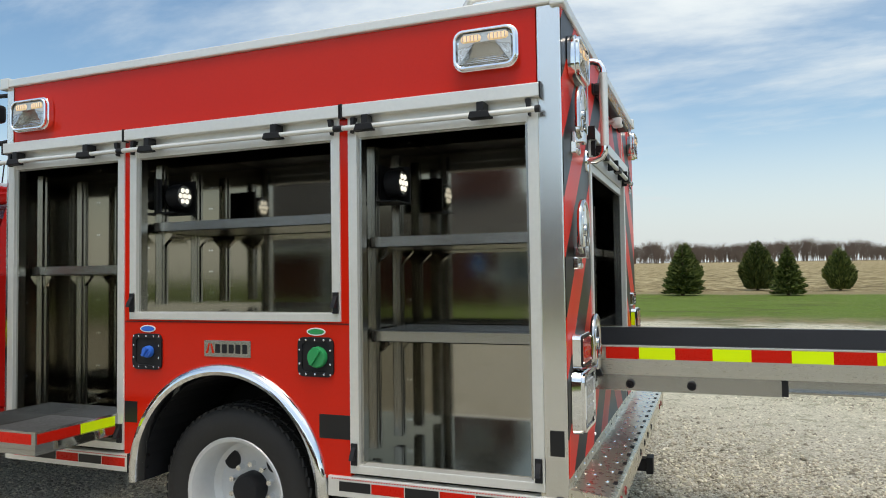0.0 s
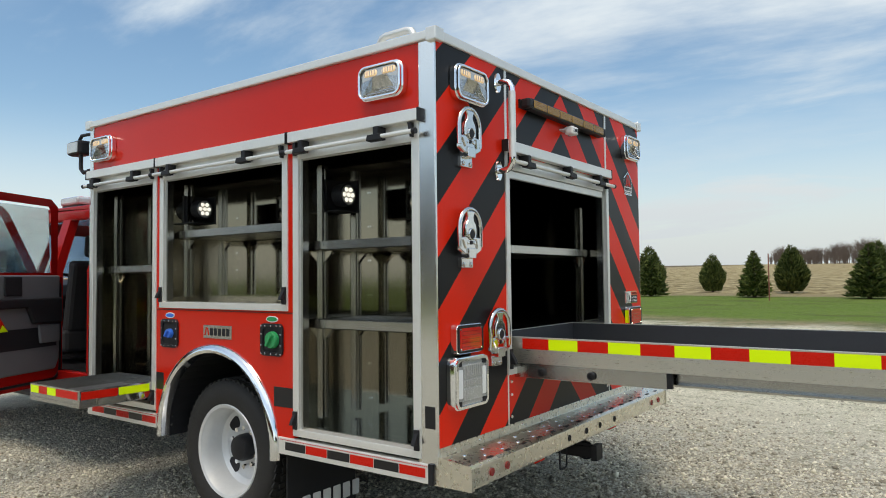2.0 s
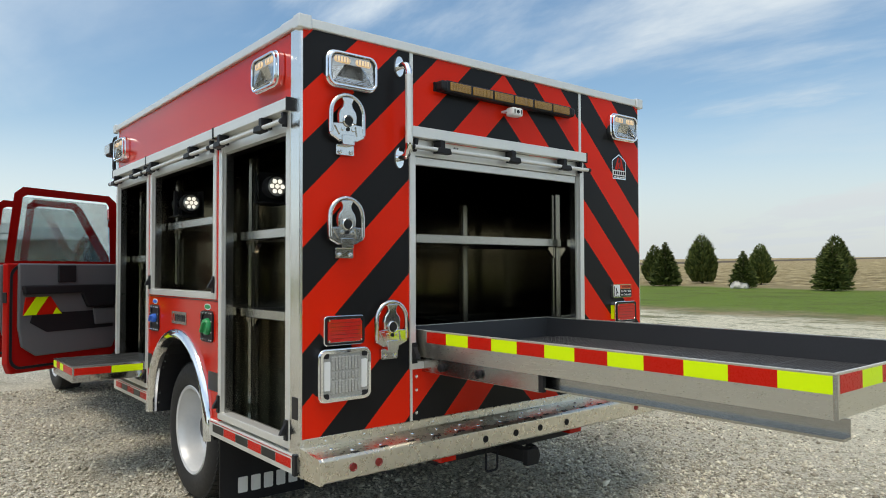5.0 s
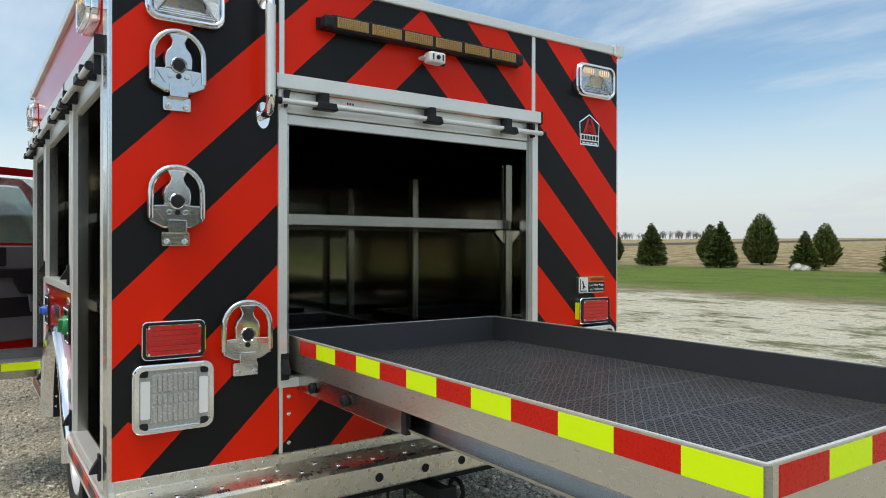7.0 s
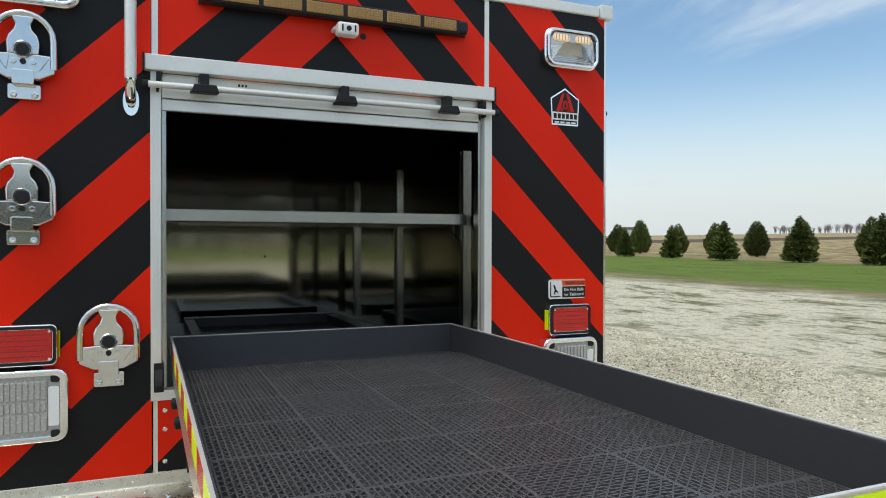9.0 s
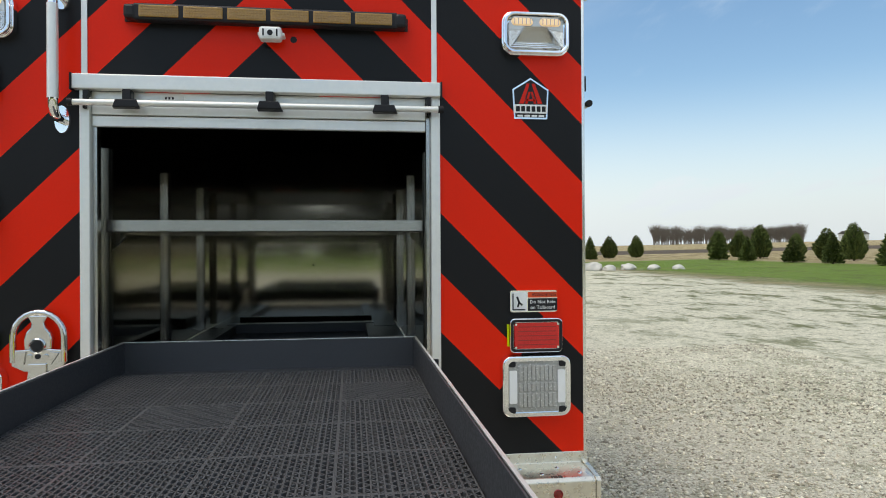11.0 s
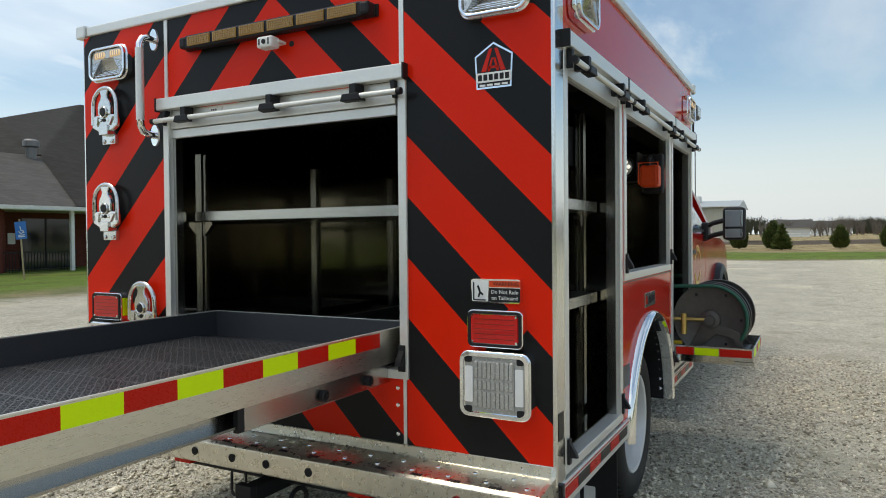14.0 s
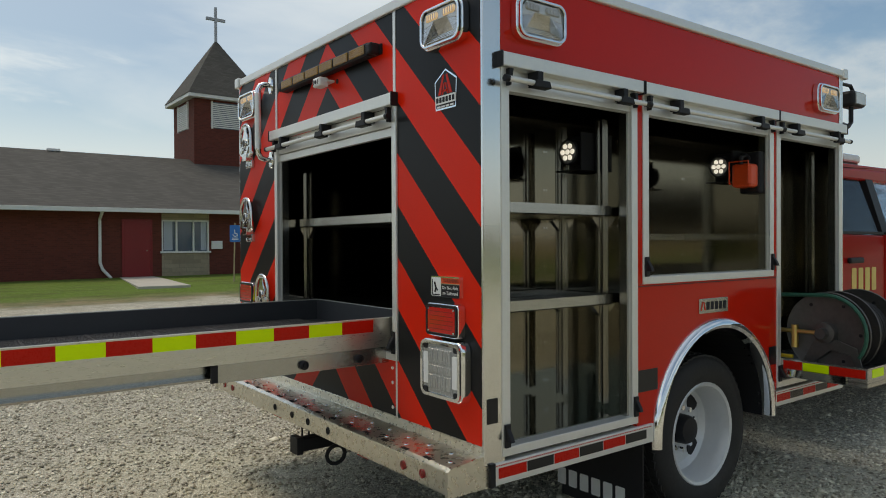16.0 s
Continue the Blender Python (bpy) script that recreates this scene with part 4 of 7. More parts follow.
# ---- wheels ----
def build_wheel(x, y, z, s, dual, parent):
    barrel = [(0.19, -0.150), (0.215, -0.135), (0.226, -0.10), (0.230, -0.05), (0.238, -0.022)] if dual else [(0.12, -0.10), (0.20, -0.085), (0.222, -0.05), (0.232, -0.02)]
    w = part("wheel", lathe(barrel + [(0.247, 0.0), (0.262, 0.006), (0.268, 0.0), (0.268, -0.012), (0.245, -0.03), (0.24, -0.20)], (0, 0, 0), "y", seg=48), rim_m, parent, "pale grey steel wheel", smooth=True)
    prof = [(0.25, -0.215), (0.262, -0.235), (0.33, -0.242), (0.375, -0.235), (0.398, -0.215), (0.405, -0.18), (0.405, -0.045), (0.398, -0.012), (0.375, 0.008), (0.33, 0.016), (0.285, 0.012), (0.268, 0.002), (0.25, -0.01)]
    part("tyre", lathe(prof, (0, 0, 0), "y", seg=64), rubber, w, "worn black truck tyre", smooth=True)
    bm = bmesh.new()
    for i in range(56):
        a = 2 * math.pi * i / 56
        for j, off in enumerate((-0.205, -0.162, -0.118, -0.074, -0.030)):
            aa = a + (0.03 if j % 2 else 0)
            c, sn = math.cos(aa), math.sin(aa)
            mm = Matrix(((c, 0, -sn, 0), (0, 1, 0, off), (sn, 0, c, 0), (0, 0, 0, 1))) @ Matrix.Translation((0, 0, 0.4055 if j not in (0, 4) else 0.4)) @ pose(0, 0, 0, 0, 0, 14 * (1 if j % 2 else -1)) @ Matrix.Diagonal((0.036, 0.036, 0.014, 1))
            bmesh.ops.create_cube(bm, size=1.0, matrix=mm)
    part("tread", bm, rubber, w)
    d = -0.146 if dual else 0.0
    h_ = 1.15 if dual else 0.85
    hole = part("hand_hole", plate_on(pose(0, 0, 0, -90, 0, 0), [(h_ * 0.040 * math.cos(t), h_ * 0.040 * math.sin(t)) for t in (k * math.pi / 10 for k in range(20))], -0.004, 0.004), black, w)
    nut = part("lug_nut", rod((0, -0.15 if dual else -0.1, 0), (0, -0.115 if dual else 0.035, 0), 0.014, seg=6), chrome, w)
    for ob, k, r, y_ in ((hole, 4 if dual else 8, 0.172, d), (nut, 10, 0.1125, 0.0)):
        for i in range(k):
            a = 2 * math.pi * (i + 0.5) / k
            c = ob if i == 0 else ob.copy()
            if i:
                scene.collection.objects.link(c)
            c.location = (r * math.cos(a), y_, r * math.sin(a))
    part("hub", lathe([(0.078, -0.15), (0.076, -0.095), (0.066, -0.075), (0.03, -0.068), (0, -0.068)] if dual else [(0.085, -0.10), (0.085, 0.01), (0.06, 0.03), (0, 0.034)], (0, 0, 0), "y", seg=24), black, w, smooth=True)
    part("disc", lathe([(0.0, -0.152), (0.13, -0.148), (0.19, -0.149), (0.225, -0.12)] if dual else [(0.0, -0.01), (0.12, 0.0), (0.17, -0.005), (0.20, -0.02), (0.235, -0.06)], (0, 0, 0), "y", seg=40), rim_m, w, smooth=True)
    w.matrix_basis = Matrix.Translation((x, y, z)) @ pose(0, 0, 0, 0, 0, 0 if s > 0 else 180)
    if dual:
        part("inner_tyre", lathe([(r, h - 0.29) for r, h in prof], (0, 0, 0), "y", seg=48), rubber, w, smooth=True)


for s in (-1, 1):
    build_wheel(-1.565, s * 1.13, 0.40 + g(-1.5, s * 0.9), s, True, truck)
    build_wheel(-6.30, s * 1.02, 0.40 + g(-6.3, s * 0.9) + 0.01, s, False, truck)
    flap = part("mud_flap", box(-1.02, -1.01, s * 0.66, s * 1.17, 0.10, 0.52), black, truck, "black rubber mud flap with white marks")
    for i in range(6):
        part("name_bar", plate_on(rear_face(s * 0.85 - 0.19 + i * 0.076, 0.195, -1.01), rounded(0.055, 0.085, 0.006, 2), 0, 0.003), white, flap, "white bar")

# ---- lights, steps and fittings on the body ----
def warning_light(m, lit, parent=None):
    """A chrome-framed warning light: upper half flashing diodes, lower half a clear scene lamp."""
    w, h = 0.266, 0.168
    b = part("warning_light", ring_on(m, rounded(w, h, 0.046), rounded(w - 0.030, h - 0.030, 0.034), 0.0, 0.034), chrome, truck, "chrome-framed warning and scene light", smooth=True, bevel=0.004)
    part("bezel", ring_on(m, rounded(w - 0.012, h - 0.012, 0.042), rounded(w - 0.036, h - 0.034, 0.032), 0.034, 0.050), chrome, b, smooth=True, bevel=0.003)
    part("back_plate", plate_on(m, rounded(w - 0.028, h - 0.028, 0.034), 0.0, 0.010), chrome, b)
    upper = [(-0.108, 0.006), (-0.106, 0.040), (-0.086, 0.064), (0.086, 0.064), (0.106, 0.040), (0.108, 0.006), (0.060, 0.012), (0.042, 0.024), (-0.042, 0.024), (-0.060, 0.012)]
    part("upper_lens", plate_on(m, upper, 0.010, 0.040), clear_lens, b, "clear faceted lens", bevel=0.002)
    for sx in (-1, 1):
        cell = part("lamp_cell", plate_on(m @ Matrix.Translation((sx * 0.055, 0.042, 0)), rounded(0.084, 0.030, 0.0145, 5), 0.040, 0.046, 0.008), amber_lit if lit else lens_grey, b, "glowing amber lamp cell" if lit else "clear lamp cell")
        for k in range(5):
            part("cell_rib", plate_on(m @ Matrix.Translation((sx * 0.055 - 0.030 + k * 0.015, 0.042, 0)), [(-0.0016, -0.011), (0.0016, -0.011), (0.0016, 0.011), (-0.0016, 0.011)], 0.046, 0.0475), clear_lens, cell)
    # bowl: a shelf that faces up, a vault that faces down and two cheeks
    def facet(name, pts, label=""):
        bm = bmesh.new()
        f = bm.faces.new([bm.verts.new(m @ Vector(q)) for q in pts])
        bmesh.ops.solidify(bm, geom=[f], thickness=0.002)
        return part(name, bm, bowl_m, b, label)
    shelf = facet("reflector_shelf", [(-0.106, -0.064, 0.046), (0.106, -0.064, 0.046), (0.070, -0.026, 0.014), (-0.070, -0.026, 0.014)], "mirror-bright sloping reflector")
    facet("reflector_vault", [(-0.070, -0.026, 0.014), (0.070, -0.026, 0.014), (0.042, 0.024, 0.040), (-0.042, 0.024, 0.040)])
    for sx in (-1, 1):
        facet("reflector_cheek", [(sx * 0.070, -0.026, 0.014), (sx * 0.106, -0.064, 0.046), (sx * 0.108, 0.006, 0.040), (sx * 0.060, 0.012, 0.040), (sx * 0.042, 0.024, 0.040)])
    for k in range(3):
        u = 0.25 + 0.25 * k
        part("reflector_rib", pipe([m @ Vector((-0.106 + 0.036 * u, -0.064 + 0.038 * u, 0.047 - 0.032 * u)), m @ Vector((0.106 - 0.036 * u, -0.064 + 0.038 * u, 0.047 - 0.032 * u))], 0.0016, seg=5), chrome, shelf)


warning_light(left_face(-0.283, 2.294), True)
warning_light(left_face(-2.745, 2.272), True)
warning_light(right_face(-0.275, 2.285), False)
warning_light(right_face(-2.69, 2.272), True)
warning_light(rear_face(-0.985, 2.275), True)
warning_light(rear_face(1.02, 2.272), True)


def tail_lights(y):
    m = rear_face(y, 1.114)
    b = part("stop_light", plate_on(m, rounded(0.214, 0.136, 0.020), 0, 0.035, 0.004), chrome, truck, "red stop light in a chrome frame", bevel=0.003)
    part("bezel", ring_on(m, rounded(0.200, 0.122, 0.016), rounded(0.182, 0.104, 0.012), 0.035, 0.042), black, b)
    part("lens", plate_on(m, rounded(0.180, 0.102, 0.012), 0.03, 0.041, 0.003), red_lens, b, "ribbed red lens")
    part("lens_rib", plate_on(m @ Matrix.Translation((0, -0.004, 0)), [(-0.086, -0.003), (0.086, -0.003), (0.086, 0.003), (-0.086, 0.003)], 0.041, 0.0435, 0.002), red_lens, b)
    for sx in (-1, 1):
        for sy in (-1, 1):
            part("screw", lathe([(0.005, 0), (0.004, 0.003), (0, 0.003)], m @ Vector((sx * 0.082, sy * 0.044, 0.041)), "x", seg=10), chrome, b)
    for i in range(5):
        part("lamp_strip", plate_on(m @ Matrix.Translation((0, -0.034 + i * 0.017, 0)), [(-0.074, -0.0012), (0.074, -0.0012), (0.074, 0.0012), (-0.074, 0.0012)], 0.041, 0.0418), marker_red, b)
    part("side_reflector", box(0.010, 0.033, y - math.copysign(0.1068, y), y - math.copysign(0.1082, y), 1.072, 1.156), yellow, b, "lime reflector strip on the inner edge")
    m = rear_face(y, 0.920)
    b = part("reverse_light", plate_on(m, rounded(0.276, 0.240, 0.036), 0, 0.040, 0.006), chrome, truck, "square clear reverse light in a chrome frame", bevel=0.003, smooth=True)
    part("bezel", ring_on(m, rounded(0.256, 0.222, 0.03), rounded(0.230, 0.197, 0.022), 0.040, 0.050), chrome, b)
    part("lens_tray", plate_on(m, rounded(0.222, 0.192, 0.020), 0.036, 0.042), lens_grey, b)
    for sx in (-1, 1):
        part("side_bar", plate_on(m @ Matrix.Translation((sx * 0.094, 0, 0)), rounded(0.030, 0.125, 0.004, 2), 0.042, 0.048), white, b, "white side bar")
    lens = part("lens", plate_on(m, rounded(0.155, 0.172, 0.008, 3), 0.036, 0.047, 0.003), lens_grey, b, "clear ribbed lens")
    bm = bmesh.new()
    for j, (zc, zh) in enumerate(((0.052, 0.060), (0.0, 0.034), (-0.050, 0.058))):
        for i in range(9):
            plate_on(m @ Matrix.Translation((-0.066 + i * 0.0165, zc, 0)), rounded(0.0140, zh, 0.004, 2), 0.047, 0.0515, 0.003, bm=bm)
    tagged(part("lens_grid", bm, lens_grey, b), kind="stuff")
    for sx in (-1, 1):
        for sy in (-1, 1):
            part("corner_plug", plate_on(m @ Matrix.Translation((sx * 0.098, sy * 0.088, 0)), rounded(0.026, 0.024, 0.006, 2), 0.042, 0.047), black, b)


tail_lights(-1.024)
tail_lights(1.016)


def folding_step(y, z):
    """A cast folding step, closed flat: open hoop, waisted centre with a round light, narrow hinge and foot."""
    m = rear_face(y, z + 0.022) @ Matrix.Diagonal((1.0, 1.1, 1.0, 1))
    hoop = [(-0.084, -0.052), (-0.084, 0.03)] + [(0.084 * math.cos(a), 0.03 + 0.076 * math.sin(a)) for a in (math.pi - k * math.pi / 12 for k in range(1, 12))] + [(0.084, 0.03), (0.084, -0.052)]
    b = part("folding_step", pipe([m @ Vector((p[0], p[1], 0.036)) for p in hoop], 0.0112, seg=10), cast_metal, truck, "polished cast-metal folding step", smooth=True)
    left = [(-0.047, -0.012), (-0.049, 0.024), (-0.042, 0.044), (-0.027, 0.060), (-0.022, 0.075), (-0.036, 0.100)]
    part("step_arm", plate_on(m, left + [(-x, v) for x, v in left[::-1]], 0.026, 0.044, 0.004), cast_metal, b, bevel=0.004)
    wing = [(-0.048, -0.086), (-0.091, -0.066), (-0.092, -0.022), (-0.084, -0.014), (-0.040, -0.012)]
    part("step_web", plate_on(m, wing + [(-x, v) for x, v in wing[::-1]], 0.024, 0.042, 0.005), cast_metal, b, bevel=0.004)
    for sx in (-1, 1):
        part("gusset", plate_on(m, [(sx * 0.046, -0.060), (sx * 0.072, -0.024), (sx * 0.040, -0.020)], 0.042, 0.049, 0.002), cast_metal, b)
    part("round_light", lathe([(0.027, 0.0), (0.027, 0.006), (0.024, 0.009), (0.021, 0.006), (0, 0.006)], m @ Vector((0, 0, 0.043)), "x", seg=24), cast_metal, b, smooth=True)
    part("light_cap", lathe([(0.0205, 0.0), (0.019, 0.003), (0, 0.004)], m @ Vector((0, 0, 0.049)), "x", seg=20), black, b, smooth=True)
    for dx, mt in ((-0.027, cast_metal), (0.0, black), (0.027, cast_metal)):
        part("boss", lathe([(0.009, 0.0), (0.009, 0.004), (0.005, 0.005), (0, 0.003)], m @ Vector((dx, -0.034, 0.042)), "x", seg=14), mt, b, smooth=True)
    part("hinge_block", plate_on(m @ Matrix.Translation((0, -0.078, 0)), rounded(0.066, 0.046, 0.005, 3), 0.0, 0.050, 0.003), cast_metal, b, bevel=0.003)
    base = part("base_foot", plate_on(m @ Matrix.Translation((0, -0.116, 0)), rounded(0.097, 0.046, 0.006, 3), 0.0, 0.020, 0.003), cast_metal, b, bevel=0.002)
    for dx in (-0.029, 0.029):
        part("bolt", lathe([(0.011, 0), (0.010, 0.005), (0.005, 0.006), (0, 0.004)], m @ Vector((dx, -0.124, 0.020)), "x", seg=12), cast_metal, base)


folding_step(-1.012, 2.023)
folding_step(-1.016, 1.562)
folding_step(-0.772, 1.094)

# grab rail
gy = -0.704
rail = part("grab_rail", pipe([(0.01, gy, 2.355), (0.05, gy, 2.355), (0.075, gy, 2.345), (0.088, gy, 2.32), (0.09, gy, 2.29), (0.09, gy, 1.98), (0.088, gy, 1.95), (0.075, gy, 1.925), (0.05, gy, 1.915), (0.01, gy, 1.915)], 0.0165, seg=14), chrome, truck, "vertical polished grab rail", smooth=True)
part("grip_sleeve", rod((0.09, gy, 1.975), (0.09, gy, 2.30), 0.0185), alu, rail, "knurled satin sleeve", smooth=True)
for z in (2.355, 1.915):
    fl = part("flange", plate_on(rear_face(gy, z), [(0.028 * math.cos(t), 0.052 * math.sin(t)) for t in (k * math.pi / 10 for k in range(20))], 0, 0.008, 0.003), chrome, rail, smooth=True)
    for dz in (-0.036, 0.036):
        part("screw", lathe([(0.007, 0), (0.005, 0.004), (0, 0.004)], (0.008, gy, z + dz), "x", seg=8), sheet, fl)

# arrow board of amber lamps, and the reversing camera
bar = part("traffic_bar", box(0.012, 0.062, -0.45, 0.49, 2.266, 2.326), black, truck, "black bar of amber traffic lamps", bevel=0.008)
for y in (-0.46, 0.50):
    part("end_cap", box(0.008, 0.066, y - 0.022, y + 0.022, 2.270, 2.322), black, bar, bevel=0.012)
    part("mount", box(0.0, 0.014, y - 0.03, y + 0.03, 2.272, 2.318), black, bar)
for i in range(6):
    yc = -0.36 + i * 0.152
    ln = part("lens", box(0.062, 0.068, yc - 0.068, yc + 0.068, 2.275, 2.317), amber, bar, "amber lens", bevel=0.004)
    bm = bmesh.new()
    for a in range(13):
        for b_ in range(4):
            box(0.068, 0.0705, yc - 0.061 + a * 0.0100, yc - 0.055 + a * 0.0100, 2.281 + b_ * 0.0092, 2.2865 + b_ * 0.0092, bm)
    tagged(part("lens_grid", bm, amber, ln), kind="stuff")
rc = part("reversing_camera", box(0.03, 0.085, -0.012, 0.068, 2.205, 2.252), white, truck, "small white reversing camera", bevel=0.010)
part("camera_bracket", box(0.0, 0.05, -0.02, 0.076, 2.228, 2.240), white, rc, bevel=0.003)
part("camera_eye", lathe([(0.010, 0), (0.009, 0.004), (0, 0.004)], (0.085, 0.028, 2.228), "x", seg=14), black, rc)
for dy in (-0.024, 0.024):
    part("camera_window", box(0.085, 0.0865, 0.028 + dy - 0.003, 0.028 + dy + 0.003, 2.216, 2.241), black, rc)
part("cable_grommet", lathe([(0.014, 0), (0.012, 0.006), (0, 0.006)], (0.0, 0.105, 2.228), "x", seg=14), black, truck)

# warning sign and badge
m = rear_face(1.011, 1.244)
sg = part("warning_sign", plate_on(m, rounded(0.192, 0.086, 0.010, 3), 0, 0.016, 0.003), chrome, truck, "chrome-edged warning plate about riding on the tailboard")
part("pictogram_field", plate_on(m @ Matrix.Translation((-0.058, 0, 0)), rounded(0.062, 0.074, 0.004, 2), 0.016, 0.0168), white, sg)
bm = bmesh.new()
for p0, p1, r in (((-0.066, 0.018), (-0.058, -0.004), 0.004), ((-0.058, -0.004), (-0.046, -0.014), 0.0035), ((-0.058, -0.004), (-0.064, -0.022), 0.0035), ((-0.082, 0.03), (-0.082, -0.032), 0.0025), ((-0.082, -0.032), (-0.034, -0.032), 0.0025)):
    rod(m @ Vector((*p0, 0.017)), m @ Vector((*p1, 0.017)), r, bm, 6)
part("pictogram", bm, black, sg)
part("text_field", plate_on(m @ Matrix.Translation((0.035, -0.013, 0)), rounded(0.116, 0.048, 0.003, 2), 0.016, 0.0168), black, sg)
part("heading_field", plate_on(m @ Matrix.Translation((0.035, 0.025, 0)), rounded(0.116, 0.022, 0.003, 2), 0.016, 0.0168), orange_m, sg)
lettering("WARNING", m @ Matrix.Translation((0.04, 0.025, 0.0172)), 0.020, black, sg, extrude=0.0003)
lettering("Do Not Ride", m @ Matrix.Translation((0.035, -0.003, 0.0172)), 0.019, white, sg, extrude=0.0003)
lettering("on Tailboard", m @ Matrix.Translation((0.035, -0.024, 0.0172)), 0.019, white, sg, extrude=0.0003)

m = rear_face(1.006, 2.024)
pent = [(-0.066, -0.075), (0.066, -0.075), (0.072, 0.04), (0.0, 0.085), (-0.072, 0.04)]
bd = part("builder_badge", plate_on(m, pent, 0, 0.004), chrome, truck, "white-edged black pentagon builder badge")
part("badge_field", plate_on(m, [(x * 0.91, y * 0.91) for x, y in pent], 0.004, 0.0055), black, bd)
part("badge_band", plate_on(m @ Matrix.Translation((0, -0.036, 0)), rounded(0.132, 0.034, 0.002, 2), 0.0055, 0.0062), white, bd)
bm = bmesh.new()
for sx in (-1, 1):
    plate_on(m, [(sx * 0.004, 0.062), (sx * 0.016, 0.062), (sx * 0.046, -0.016), (sx * 0.028, -0.016)], 0.0055, 0.0068, bm=bm)
    plate_on(m, [(sx * 0.0, 0.030), (sx * 0.008, 0.030), (sx * 0.022, -0.016), (sx * 0.013, -0.016)], 0.0055, 0.0068, bm=bm)
plate_on(m, [(-0.02, 0.002), (0.02, 0.002), (0.022, -0.006), (-0.022, -0.006)], 0.0055, 0.0068, bm=bm)
part("emblem", bm, red, bd, "red emblem")
bm = bmesh.new()
for i in range(6):
    plate_on(m @ Matrix.Translation((-0.051 + i * 0.0205, -0.036, 0)), rounded(0.015, 0.021, 0.002, 2), 0.0062, 0.007, bm=bm)
part("name_strip", bm, black, bd)
bm = bmesh.new()
for i in range(4):
    plate_on(m @ Matrix.Translation((-0.042 + i * 0.028, -0.063, 0)), rounded(0.022, 0.007, 0.001, 2), 0.0055, 0.0065, bm=bm)
part("line_strip", bm, white, bd)

# builder's plates and filler recesses on the sides
for face, s in ((left_face, -1), (right_face, 1)):
    m = face(-1.53 if s < 0 else -1.515, 1.098)
    pl_ = part("builder_plate", plate_on(m, rounded(0.255, 0.074, 0.003, 2), 0, 0.004), brushed, truck, "brushed metal builder's name plate", bevel=0.001)
    bm = bmesh.new()
    for i in range(5):
        plate_on(m @ Matrix.Translation((-0.052 + i * 0.037, 0, 0)), rounded(0.025, 0.040, 0.002, 2), 0.004, 0.0055, bm=bm)
    part("name_strip", bm, black, pl_)
    bm = bmesh.new()
    for sx in (-1, 1):
        plate_on(m @ Matrix.Translation((-0.094, 0, 0)), [(sx * 0.002, 0.022), (sx * 0.009, 0.022), (sx * 0.023, -0.021), (sx * 0.012, -0.021)], 0.004, 0.0055, bm=bm)
    part("emblem", bm, red, pl_)


def filler(x, cap, oval):
    m = left_face(x, 1.075)
    b = part("filler_recess", ring_on(m, rounded(0.175, 0.168, 0.03), rounded(0.135, 0.128, 0.022), 0.0, 0.010), black, truck, "black bolted fuel filler recess")
    part("recess_pan", plate_on(m, rounded(0.137, 0.13, 0.022), 0.0005, 0.0025), black, b)
    for u, v in [(a_ * 0.077, b_ * 0.074) for a_ in (-1, 0, 1) for b_ in (-1, 1)] + [(a_ * 0.077, b_ * 0.030) for a_ in (-1, 1) for b_ in (-1, 1)] + [(a_ * 0.045, b_ * 0.074) for a_ in (-1, 1) for b_ in (-1, 1)]:
        part("bolt", lathe([(0.0052, 0), (0.0045, -0.004), (0, -0.005)], m @ Vector((u * 0.98, v * 0.98, 0.010)), "y", seg=8), chrome, b)
    c = m @ Vector((0.012, 0.0, 0.004))
    r = 0.045 if cap is green_cap else 0.028
    part("cap", lathe([(r, 0.0), (r, -0.016), (r * 0.9, -0.024), (0, -0.026)], c, "y", seg=20), cap, b, "coloured plastic filler cap", smooth=True)
    part("cap_grip", plate_on(Matrix.Translation(c) @ m.to_3x3().to_4x4() @ pose(0, 0, 0, 0, 0, 55), rounded(r * 1.7, 0.016, 0.006, 3), 0.022, 0.040, 0.003), cap, b)
    mo = left_face(x, 1.182)
    ov = part("filler_label", plate_on(mo, [(0.046 * math.cos(t), 0.017 * math.sin(t)) for t in (k * math.pi / 12 for k in range(24))], 0, 0.003), white, truck, "small oval fuel label")
    part("label_field", plate_on(mo, [(0.040 * math.cos(t), 0.012 * math.sin(t)) for t in (k * math.pi / 12 for k in range(24))], 0.003, 0.004), oval, ov)


filler(-1.068, green_cap, green_cap)
filler(-1.99, blue_cap, blue_cap)

# perimeter lamps beside the cab on the front corners
for s in (-1, 1):
    b = part("scene_lamp", box(XF - 0.30, XF - 0.12, s * 1.13, s * 1.24, 2.28, 2.38), black, truck, "black scene lamp on a bent tube bracket", bevel=0.02)
    part("lamp_face", box(XF - 0.28, XF - 0.14, s * 1.24, s * 1.246, 2.295, 2.365), clear_lens, b)
    part("lamp_bracket", pipe([(XF - 0.02, s * 1.2, 2.41), (XF - 0.16, s * 1.2, 2.415), (XF - 0.20, s * 1.2, 2.38)], 0.012, seg=8), black, b, smooth=True)
    part("lamp_bracket", pipe([(XF - 0.02, s * 1.2, 2.16), (XF - 0.13, s * 1.2, 2.15), (XF - 0.17, s * 1.2, 2.18), (XF - 0.17, s * 1.2, 2.29)], 0.014, seg=8), black, b, smooth=True)


